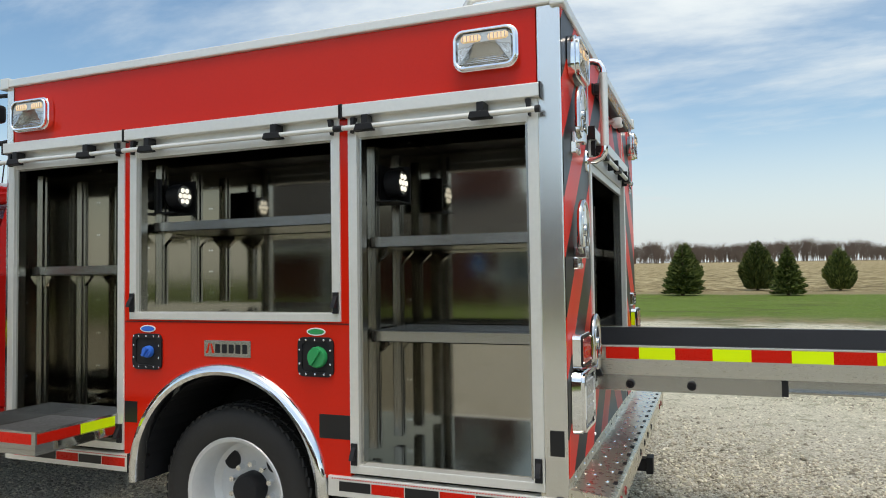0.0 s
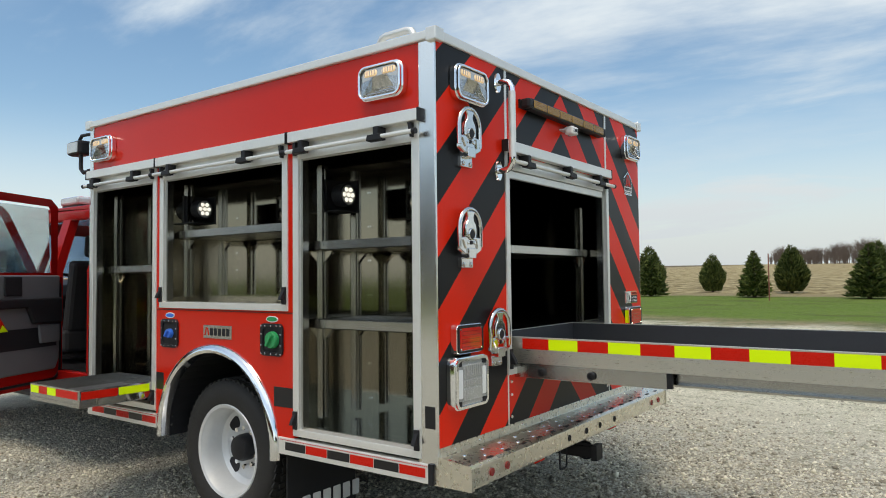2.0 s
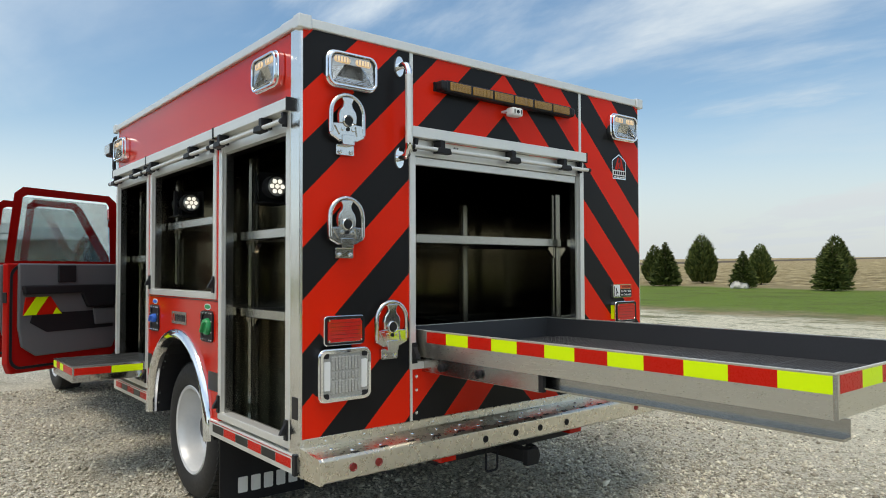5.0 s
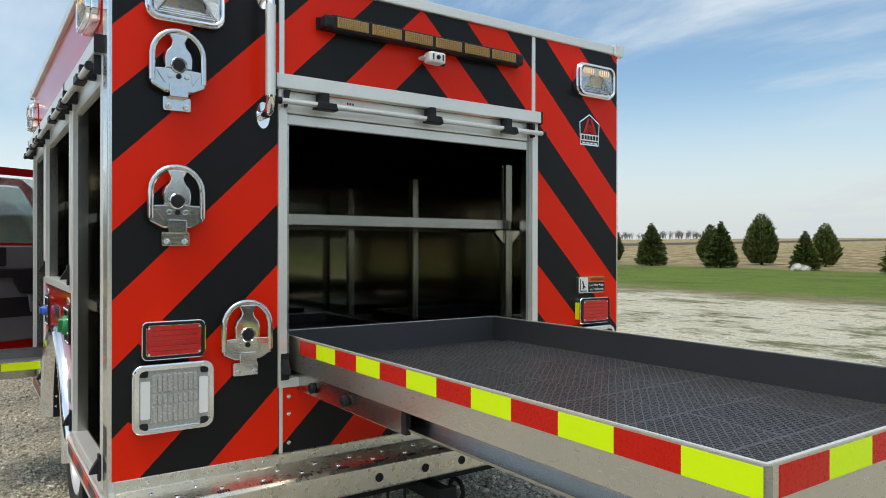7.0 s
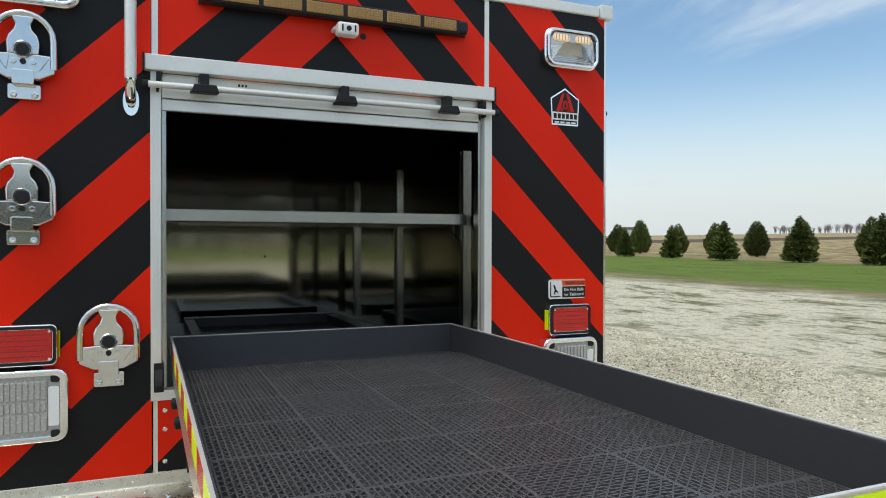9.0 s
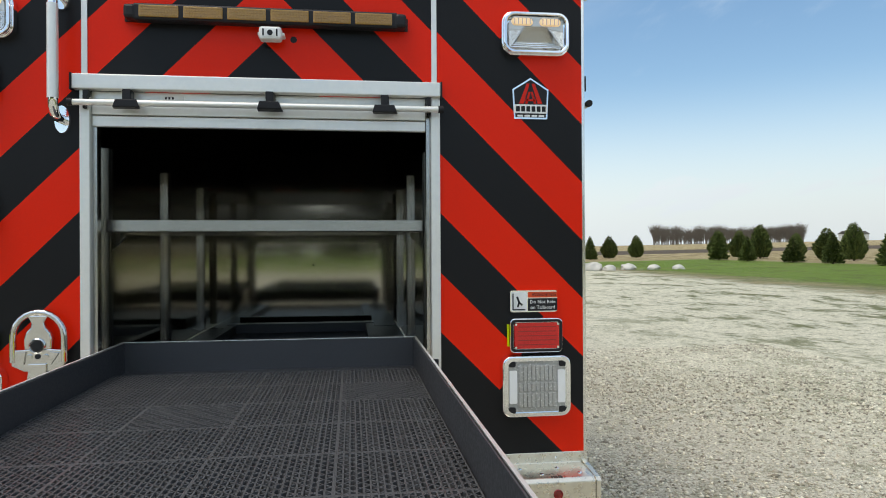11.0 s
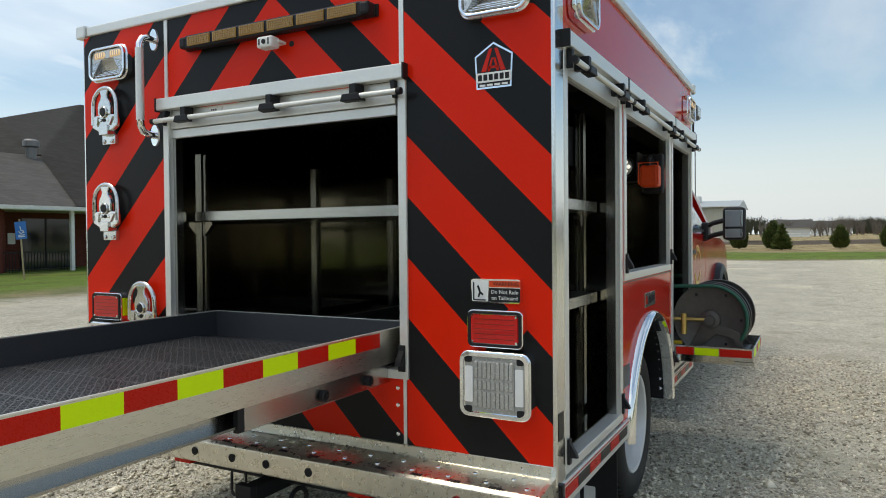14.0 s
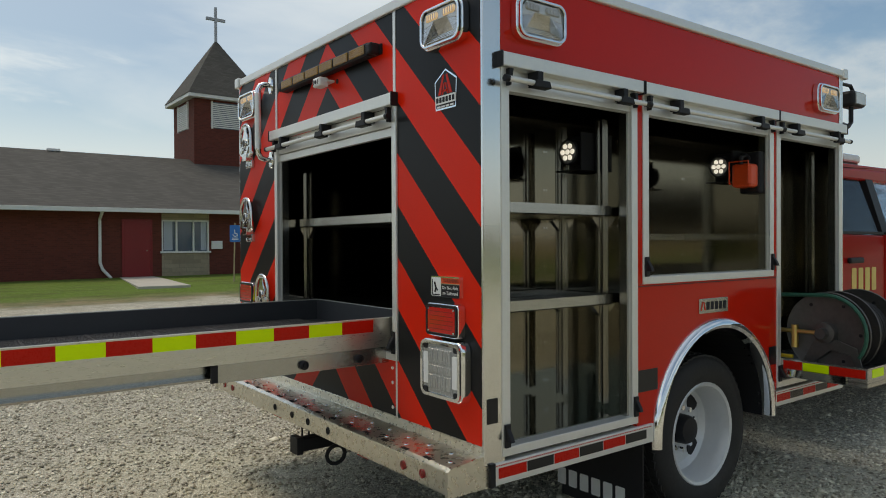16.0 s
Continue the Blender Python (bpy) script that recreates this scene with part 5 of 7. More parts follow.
# ---- slide-out trays ----
def tape_run(parent, at, length, first, height=0.052, piece=0.1525):
    """Red and lime tape pieces along a face, at(u) gives the pose of a piece's middle."""
    u, k = 0.0, first
    while u < length - 0.01:
        w = min(piece, length - u)
        part("tape", plate_on(at(u + w / 2), [(-w / 2, -height / 2), (w / 2, -height / 2), (w / 2, height / 2), (-w / 2, height / 2)], 0, 0.0012), (yellow, tape_red)[k % 2], parent, ("lime", "red")[k % 2] + " reflective tape")
        u += w; k += 1


TY0, TY1, TX0, TX1, TZ0, TZ1 = -0.572, 0.572, -0.22, 1.893, 0.962, 1.084
bm = open_box(TX0 + 0.004, TX1 - 0.004, TY0 + 0.004, TY1 - 0.004, TZ0 + 0.004, TZ1, (0, 0, 1))
outer = part("slide_tray", bm, tray_black, truck, "long slide-out tray with dark coated inside")
for y, s in ((TY0, -1), (TY1, 1)):
    part("side_skin", box(TX0, TX1, y, y + s * 0.003, TZ0 - 0.004, TZ1 + 0.002), skin_m, outer, "bare aluminium tray side")
    part("top_edge", box(TX0, TX1 + 0.003, y - s * 0.003, y + s * 0.0045, TZ1 + 0.002, TZ1 + 0.005), alu, outer, "bright bare metal edge")
    part("inner_rail", prism([(y - s * 0.06, 0.90), (y - s * 0.01, 0.90), (y - s * 0.008, 0.908), (y - s * 0.055, 0.908), (y - s * 0.055, 0.958), (y - s * 0.06, 0.958)], "x", -0.9, 1.91), brushed, outer)
    part("rail_stop", box(0.775, 0.80, y - s * 0.022, y - s * 0.004, 0.888, 0.956), black, outer, "black rail end stop")
    fx = part("outer_rail", box(-0.8, 0.78, y - s * 0.018, y - s * 0.008, 0.885, 0.958), brushed, outer, "fixed slide rail with rollers", bevel=0.002)
    for x in (0.16, 0.42):
        part("roller", lathe([(0.019, 0), (0.019, 0.014 * s), (0.014, 0.018 * s), (0.013, 0.012 * s), (0.007, 0.012 * s), (0.006, 0.02 * s), (0, 0.02 * s)], (x, y - s * 0.006, 0.918), "y", seg=20), black, fx, "black roller", smooth=True)
part("end_skin", box(TX1, TX1 + 0.003, TY0, TY1, TZ0 - 0.004, TZ1 + 0.002), skin_m, outer)
part("top_edge", box(TX0 - 0.001, TX0 + 0.005, TY0, TY1, TZ1 + 0.0021, TZ1 + 0.0052), alu, outer)
part("top_edge", box(TX1 - 0.003, TX1 + 0.0045, TY0, TY1, TZ1 + 0.0021, TZ1 + 0.0052), alu, outer)
for y in (TY0, TY1):
    part("corner_weld", rod((TX1 + 0.002, y, TZ0 - 0.004), (TX1 + 0.002, y, TZ1), 0.007, seg=8), brushed, outer)
# sheet added under the mat, coloured as the shade in its holes
part("mat_hole_backing", box(TX0 + 0.008, TX1 - 0.008, TY0 + 0.008, TY1 - 0.008, TZ0 + 0.004, TZ0 + 0.006), hole_shade, outer, "near-black backing that darkens the mat's holes")
tape_run(outer, lambda u: left_face(TX1 - 0.003 - u, 1.055, TY0 - 0.003), 1.834, 0, piece=0.1535)
tape_run(outer, lambda u: right_face(0.09 + u, 1.055, TY1 + 0.003), 1.78, 1, piece=0.154)
tape_run(outer, lambda u: rear_face(TY0 + 0.03 + u, 1.055, TX1 + 0.003), 1.08, 1, piece=0.155)


def build_mat():
    """Interlocking open-grid plastic tiles; every tile a lattice in four triangles."""
    mat_ob = empty("floor_mat", "black open-grid plastic matting tiles in the slide-out tray", "mat", (0, 0, TZ0 + 0.006))
    size, t = 0.2805, 0.0034
    bm = bmesh.new()
    half = size / 2
    for e in (-1, 1):
        box(-half, half, e * half, e * (half - 0.005), 0.006, 0.0132, bm)
        box(e * half, e * (half - 0.0035), -half + 0.0035, half - 0.0035, 0.006, 0.0132, bm)
    def bar(p, q, w=t):
        p, q = Vector((*p, 0.0078)), Vector((*q, 0.0078))
        d = q - p
        if d.length < 0.004:
            return
        bmesh.ops.create_cube(bm, size=1.0, matrix=Matrix.Translation((p + q) / 2) @ Matrix.Rotation(math.atan2(d.y, d.x), 4, "Z") @ Matrix.Diagonal((d.length, w, 0.0114, 1)))
    h = half - 0.003
    for i in range(1, 20):
        bar((-h + i * 2 * h / 20, -h), (-h + i * 2 * h / 20, h), 0.0036)
    for sl in (0.9, -0.9):
        # slanting bars between the straight ones, cut off at the tile's border
        c = -2 * h
        while c < 2 * h:
            pts = []
            for xx in (-h, h):
                if abs(c + sl * xx) <= h:
                    pts.append((xx, c + sl * xx))
            for yy in (-h, h):
                if abs((yy - c) / sl) < h:
                    pts.append(((yy - c) / sl, yy))
            if len(pts) >= 2:
                bar(pts[0], pts[1], 0.0029)
            c += 0.031
    first_ = None
    for i in range(7):
        for j in range(4):
            x, y = TX1 - 0.01 - half - i * 0.2815, TY0 + 0.0085 + half + j * 0.2810
            if first_ is None:
                first_ = part("mat_tile", bm, mat_rubber, mat_ob)
                ob = first_
            else:
                ob = first_.copy(); scene.collection.objects.link(ob)
            ob.location = (x, y, 0)
            ob.rotation_euler = (0, 0, radians(90 if (i * 3 + j * 2) % 7 else 0))


def side_tray(s, x0, x1, yo, z0, z1):
    yi = s * 1.10
    bm = box(x0, x1, min(yi, yo), max(yi, yo), z0 + 0.02, z0 + 0.024)
    box(x0, x0 + 0.004, min(yi, yo), max(yi, yo), z0, z1, bm); box(x1 - 0.004, x1, min(yi, yo), max(yi, yo), z0, z1, bm)
    box(x0 + 0.004, x1 - 0.004, yo, yo - s * 0.004, z0, z1, bm); box(x0 + 0.004, x1 - 0.004, yi, yi + s * 0.004, z0, z1, bm)
    tr = part("side_tray", bm, brushed, truck, "small slide-out aluminium tray")
    part("tray_liner", box(x0 + 0.006, x1 - 0.006, min(yi, yo - s * 0.006), max(yi, yo - s * 0.006), z0 + 0.024, z0 + 0.034), mat_rubber, tr)
    for x in (x0 - 0.006, x1 + 0.006):
        part("slide", box(x - 0.006, x + 0.006, s * 0.8, s * (abs(yo) - 0.10), z0 + 0.008, z0 + 0.045), sheet, tr)
    face = left_face if s < 0 else right_face
    e = 1 if s < 0 else -1
    w = x1 - x0
    for i, (f, mt) in enumerate(((0.10, yellow), (0.27, tape_red), (0.45, yellow), (0.75, tape_red))) if s < 0 else enumerate(((0.10, tape_red), (0.29, yellow), (0.48, tape_red), (0.80, yellow))):
        ww = w * 0.17 if i < 3 else w * (0.42 if s < 0 else 0.22)
        part("tape", plate_on(face(x0 + w * f + (0.0), z1 - 0.032, yo), [(-ww / 2, -0.022), (ww / 2, -0.022), (ww / 2, 0.022), (-ww / 2, 0.022)], 0, 0.0012), mt, tr)
    d = abs(yo) - 1.235
    for i, (u0, u1, mt) in enumerate(((0.02, 0.52, tape_red), (0.53, 0.98, yellow)) if s < 0 else ((0.02, 0.42, tape_red), (0.43, 0.74, yellow), (0.75, 0.98, tape_red))):
        y0, y1 = s * (abs(yo) - d * u0), s * (abs(yo) - d * u1)
        part("tape", box(x1, x1 + 0.0012, min(y0, y1), max(y0, y1), z1 - 0.054, z1 - 0.010), mt, tr)


side_tray(-1, -2.77, -2.17, -1.665, 0.675, 0.775)
side_tray(1, -2.80, -2.17, 1.675, 0.665, 0.765)
build_mat()


# ---- hose reel on the far tray ----
def build_reel():
    rx, ry, rz = -2.46, 1.43, 0.918
    b = empty("hose_reel", "dark steel hose reel with a green hose on the side tray", "hose reel", (rx, ry, 0.70))
    dark = material("reel_steel", (0.11, 0.105, 0.10), 0.42, metal=0.6, vary=0.2, scale=40, stain=0.3, stain_color=(0.12, 0.11, 0.1))
    hose = material("green_hose", (0.015, 0.10, 0.065), 0.5, vary=0.2)
    bhose = material("black_hose", (0.015, 0.015, 0.016), 0.6, vary=0.2)
    base = Vector((0, 0, rz - 0.70))
    for x in (-0.20, 0.06, 0.18):
        d = part("reel_disc", lathe([(0.05, -0.004), (0.212, -0.004), (0.219, -0.008), (0.223, 0), (0.219, 0.008), (0.212, 0.004), (0.05, 0.004)], base + Vector((x, 0, 0)), "x", seg=48), dark, b, "round steel reel flange", smooth=True)
        bm = bmesh.new()
        for i in range(6):
            a = math.pi * i / 3
            lathe([(0.010, 0.004), (0.009, 0.007), (0, 0.007)], base + Vector((x, 0.17 * math.cos(a), 0.17 * math.sin(a))), "x", bm, 10)
        tagged(part("bolt_ring", bm, black, d), kind="stuff")
    turns = []
    for i in range(9 * 20 + 1):
        a = 2 * math.pi * i / 20
        turns.append(base + Vector((-0.18 + 0.34 * i / 180, 0.15 * math.cos(a), 0.15 * math.sin(a))))
    part("hose", pipe(turns, 0.019, seg=8), bhose, b, "coiled black hose", smooth=True)
    part("drum", rod(base + Vector((-0.19, 0, 0)), base + Vector((0.17, 0, 0)), 0.13, seg=32), dark, b, smooth=True)
    part("hub", lathe([(0.06, 0.18), (0.055, 0.225), (0.03, 0.23), (0.028, 0.27), (0, 0.27)], base, "x", seg=20), dark, b, smooth=True)
    part("feed_hose", pipe([base + Vector((0.20, 0.205 * math.cos(a), 0.205 * math.sin(a))) for a in (radians(v) for v in range(-35, 105, 10))] + [base + Vector((0.20, -0.14, 0.20)), base + Vector((0.20, -0.30, 0.195)), base + Vector((0.20, -0.45, 0.19))], 0.011, seg=8), hose, b, "green feed hose", smooth=True)
    fr = part("reel_stand", prism([(-0.20, -0.20), (-0.14, -0.20), (-0.05, -0.03), (0.0, 0.05), (0.05, -0.03), (0.16, -0.07), (0.20, -0.215), (0.16, -0.215), (0.13, -0.11), (0.03, -0.09), (-0.10, -0.205), (-0.20, -0.215)], "x", 0.195, 0.205), dark, b, "bent steel reel stand", bevel=0.003)
    fr.data.transform(Matrix.Translation(base))
    f2 = part("reel_stand", prism([(-0.2, -0.215), (-0.05, 0.03), (0.05, 0.03), (0.2, -0.215)], "x", -0.235, -0.225), dark, b)
    f2.data.transform(Matrix.Translation(base))
    v = part("valve", rod(base + Vector((0.235, -0.30, 0.0)), base + Vector((0.235, -0.03, 0.0)), 0.012), brass, b, "brass swivel valve", smooth=True)
    part("valve_body", rod(base + Vector((0.235, -0.15, 0.035)), base + Vector((0.235, -0.15, -0.09)), 0.019), brass, v, smooth=True)
    part("valve_handle", box(0.225, 0.245, -0.34, -0.16, base.z - 0.155, base.z - 0.135), material("yellow_grip", (0.62, 0.42, 0.03), 0.4), v, "yellow dipped handle", bevel=0.004)
    part("reel_foot", box(-0.23, 0.21, -0.20, -0.15, 0.0, 0.02), dark, b)
    part("reel_foot", box(-0.23, 0.21, 0.15, 0.20, 0.0, 0.02), dark, b)


build_reel()


def build_lantern():
    b = empty("hand_lantern", "orange rechargeable hand lantern in a black wall cradle", "lantern", (-2.0, 1.135, 1.715))
    part("cradle", box(-0.10, -0.01, -0.06, 0.06, -0.03, 0.20), black, b, bevel=0.01)
    part("lantern_body", box(-0.012, 0.085, -0.055, 0.055, 0.0, 0.13), orange_m, b, "orange body", bevel=0.018)
    part("lantern_handle", pipe([(0.0, 0, 0.12), (0.0, 0, 0.165), (0.03, 0, 0.18), (0.075, 0, 0.165), (0.075, 0, 0.125)], 0.012, seg=8), black, b, smooth=True)
    part("lantern_guard", pipe([(0.088, -0.055, 0.02), (0.10, -0.055, 0.02), (0.10, -0.055, 0.14), (0.10, 0.055, 0.14), (0.10, 0.055, 0.02), (0.088, 0.055, 0.02)], 0.005, seg=6), orange_m, b)


build_lantern()

# ---- cab ----
def build_cab():
    cab = part("cab_floor", box(-5.6, -3.22, -0.93, 0.93, 0.60, 0.68), black, truck)
    # body side without doors on the driver's side, closed on the other
    def profile(x0, x1, z0, z1):
        return [(x0, z0), (x1, z0), (x1, z1), (x0, z1)]
    # rear wall and window
    part("cab_back", ring_on(rear_face(0, 1.30, -3.20), rounded(1.94, 1.42, 0.12), rounded(1.30, 0.42, 0.06), -0.03, 0.0), red_deep, truck)
    roof_pts = [(-3.17, 1.86), (-3.22, 1.95), (-3.5, 1.995), (-4.6, 2.005), (-5.0, 1.97), (-5.3, 1.86), (-5.25, 1.84), (-4.95, 1.93), (-4.6, 1.965), (-3.3, 1.94), (-3.2, 1.86)]
    part("cab_roof", prism(roof_pts, "y", -0.86, 0.86), red_deep, truck, bevel=0.012)
    # windscreen and bonnet
    bm = bmesh.new()
    v = [bm.verts.new(p) for p in ((-5.28, -0.78, 1.86), (-5.28, 0.78, 1.86), (-5.95, 0.90, 1.43), (-5.95, -0.90, 1.43))]
    bm.faces.new(v)
    bmesh.ops.solidify(bm, geom=bm.faces[:], thickness=0.006)
    part("windscreen", bm, glass, truck).visible_shadow = False
    hood = [(-5.9, 1.42), (-6.6, 1.40), (-7.1, 1.33), (-7.28, 1.20), (-7.30, 0.62), (-6.95, 0.62), (-6.95, 1.10), (-5.9, 1.10)]
    part("bonnet", prism(hood, "y", -0.78, 0.78), red_deep, truck, bevel=0.03)
    part("bumper", box(-7.42, -7.25, -1.0, 1.0, 0.55, 0.82), chrome, truck, bevel=0.03)
    part("dashboard", prism([(-5.2, 1.05), (-5.15, 1.25), (-5.3, 1.36), (-5.9, 1.42), (-5.9, 0.7), (-5.4, 0.7)], "y", -0.88, 0.88), black, truck, bevel=0.02)
    for y in (-0.45, 0.45):
        for x in (-4.75, -3.65):
            bm = box(x - 0.02, x + 0.42 if x < -4 else x + 0.36, y - 0.27, y + 0.27, 0.78, 0.98)
            prism([(x + 0.30, 0.95), (x + 0.42, 0.95), (x + 0.52 if x < -4 else x + 0.44, 1.55), (x + 0.42 if x < -4 else x + 0.38, 1.58)], "y", y - 0.25, y + 0.25, bm)
            prism([(x + 0.42, 1.60), (x + 0.50, 1.60), (x + 0.51, 1.80), (x + 0.44, 1.80)], "y", y - 0.13, y + 0.13, bm)
            part("seat", bm, seat_m, truck, "dark grey cloth seat", bevel=0.04)
    bm = pipe([(-5.02 + 0.06 * math.sin(a), -0.45 + 0.19 * math.cos(a), 1.28 + 0.18 * math.sin(a)) for a in (i * math.pi / 12 for i in range(24))], 0.016, seg=8, closed=True)
    part("steering_wheel", bm, black, truck, smooth=True)
    for s in (-1, 1):
        y1 = s * 1.0
        y0 = s * 0.93
        # front wing with flared arch
        wing = [(-5.32, 0.66), (-5.32, 1.42), (-6.6, 1.40), (-7.1, 1.32), (-7.27, 1.18), (-7.28, 0.66), (-6.38 - 0.46, 0.62)] + arc(-6.38, 0.50, 0.46, 170, 10, 14)[0:] + [(-6.38 + 0.46, 0.62)]
        part("wing", prism(wing, "y", s * 0.72, y1), red_deep, truck, bevel=0.01)
        bm = bmesh.new()
        ring = []
        for i in range(21):
            a = radians(-8 + 196 * i / 20)
            ring.append([bm.verts.new((-6.38 + r * math.cos(a), y1 + s * o, 0.50 + r * 1.06 * math.sin(a))) for r, o in ((0.455, -0.1), (0.46, 0.055), (0.50, 0.075), (0.56, 0.055), (0.585, 0.0))])
        for a, b in zip(ring, ring[1:]):
            for i in range(4):
                bm.faces.new((a[i], a[i + 1], b[i + 1], b[i]))
        part("arch_flare", bm, black, truck, "wide black plastic wheel-arch flare", smooth=True)
        part("running_board", box(-5.5, -3.25, s * 0.92, s * 1.12, 0.50, 0.545), black, truck, bevel=0.015)
        part("sill", box(-5.32, -3.2, y0, y1 - s * 0.01, 0.58, 0.70), red_deep, truck, bevel=0.01)
        # pillars lean in towards the roof
        def pillar(x0, x1, t0, t1, mat=red_deep):
            bm = bmesh.new()
            lo = [bm.verts.new((x, y, 1.46)) for x, y in ((x0, y0), (x1, y0), (x1, y1), (x0, y1))]
            hi = [bm.verts.new((x, y, 1.94)) for x, y in ((t0, s * 0.79), (t1, s * 0.79), (t1, s * 0.86), (t0, s * 0.86))]
            for i in range(4):
                bm.faces.new((lo[i], lo[(i + 1) % 4], hi[(i + 1) % 4], hi[i]))
            bm.faces.new(lo[::-1]); bm.faces.new(hi)
            part("pillar", bm, mat, truck)
        pillar(-3.42, -3.18, -3.40, -3.18)
        bx = -3.93 if s < 0 else -4.15
        pillar(bx - 0.12, bx, bx - 0.12, bx, red_deep if s < 0 else black)
        pillar(-5.95, -5.75, -5.28, -5.18)
        part("roof_side", prism([(-3.18, 1.90), (-3.3, 1.955), (-4.6, 1.975), (-5.0, 1.945), (-5.3, 1.85), (-5.24, 1.80), (-4.9, 1.88), (-3.3, 1.88)], "y", s * 0.79, s * 0.875), red_deep, truck, bevel=0.015)
        part("quarter", box(-3.42, -3.18, y0, y1, 0.70, 1.46), red_deep, truck, bevel=0.01)
        part("pillar_base", box(bx - 0.12, bx, y0, y1 - s * 0.004, 0.70, 1.46), red_deep, truck)
        if s > 0:
            for x0, x1, nm in ((-4.14, -3.44, "rear_door"), (-5.30, -4.17, "front_door")):
                d = part(nm, prism([(x0, 0.68), (x1, 0.68), (x1, 1.47), (x0, 1.44 if nm == "front_door" else 1.46)], "y", y0, y1 + 0.004), red_deep, truck, bevel=0.012)
                bm = bmesh.new()
                t0, t1 = (x0 + 0.06, x1 - 0.03) if nm == "rear_door" else (-5.15, x1 - 0.05)
                b0, b1 = (x0 + 0.04, x1 - 0.02) if nm == "rear_door" else (-5.62, x1 - 0.04)
                f = bm.faces.new([bm.verts.new(p) for p in ((b0, 0.985, 1.47), (b1, 0.985, 1.47), (t1, 0.85, 1.89), (t0, 0.85, 1.86 if nm == "front_door" else 1.89))])
                bmesh.ops.solidify(bm, geom=[f], thickness=0.006)
                part("window", bm, glass if nm == "front_door" else dark_glass, d, "tinted side window").visible_shadow = False
                part("handle", box(x1 - 0.30, x1 - 0.08, y1 + 0.004, y1 + 0.035, 1.26, 1.30), black, d, "black door handle", bevel=0.012)
                part("belt_trim", box(x0, x1, y1 - 0.01, y1 + 0.008, 1.465, 1.485), black, d)
        else:
            open_door(-3.92, 1.02, 63, False)
            open_door(-5.28, 1.05, 57, True)
    # door mirror on its arms
    mir = part("mirror", box(-5.16, -5.06, 1.19, 1.40, 1.38, 1.70), black, truck, "large black towing mirror on arms", bevel=0.035)
    part("mirror_glass", box(-5.06, -5.055, 1.215, 1.375, 1.51, 1.67), mirror_m, mir, "mirror glass", bevel=0.002)
    part("mirror_glass", box(-5.06, -5.055, 1.215, 1.375, 1.405, 1.49), mirror_m, mir)
    for z in (1.46, 1.58):
        part("mirror_arm", pipe([(-5.22, 0.98, z - 0.08), (-5.15, 1.1, z - 0.03), (-5.11, 1.23, z)], 0.024, seg=8), black, mir, smooth=True)
    part("mirror_foot", box(-5.35, -5.15, 0.98, 1.05, 1.38, 1.56), black, mir, bevel=0.02)
    # unit number and department name on the doors: plain gold bars
    m = right_face(-3.80, 1.14, 1.005)
    for i in range(4):
        part("number_bar", plate_on(m @ Matrix.Translation((-0.165 + i * 0.11, 0, 0)), rounded(0.075, 0.17, 0.01, 2), 0, 0.0015), gold, truck, "gold leaf bar")
    m = right_face(-4.75, 1.14, 1.005)
    for r0, k, a0, a1 in ((0.17, 7, 150, 30), (0.17, 9, 210, 330)):
        for i in range(k):
            a = radians(a0 + (a1 - a0) * i / (k - 1))
            part("name_bar", plate_on(m @ Matrix.Translation((r0 * math.cos(a), r0 * math.sin(a), 0)) @ pose(0, 0, 0, 0, 0, math.degrees(a) - 90), rounded(0.034, 0.055, 0.005, 2), 0, 0.0015), gold, truck)
    # light bar on the cab roof
    lb = part("light_bar", box(-4.45, -4.15, -0.72, 0.72, 2.045, 2.115), clear_lens, truck, "low warning light bar on the cab roof", bevel=0.02)
    part("bar_base", box(-4.44, -4.16, -0.70, 0.70, 2.025, 2.05), black, lb)
    for y in (-0.6, 0.6):
        part("bar_foot", box(-4.36, -4.26, y - 0.04, y + 0.04, 1.99, 2.03), black, lb)
        part("bar_end", box(-4.43, -4.17, y - 0.10, y + 0.10, 2.06, 2.118), amber_lit if y > 0 else red_lens, lb, bevel=0.012)
    part("aerial", rod((-5.9, 0.82, 1.40), (-5.75, 0.84, 2.55), 0.006, seg=6), black, truck, "thin whip aerial")


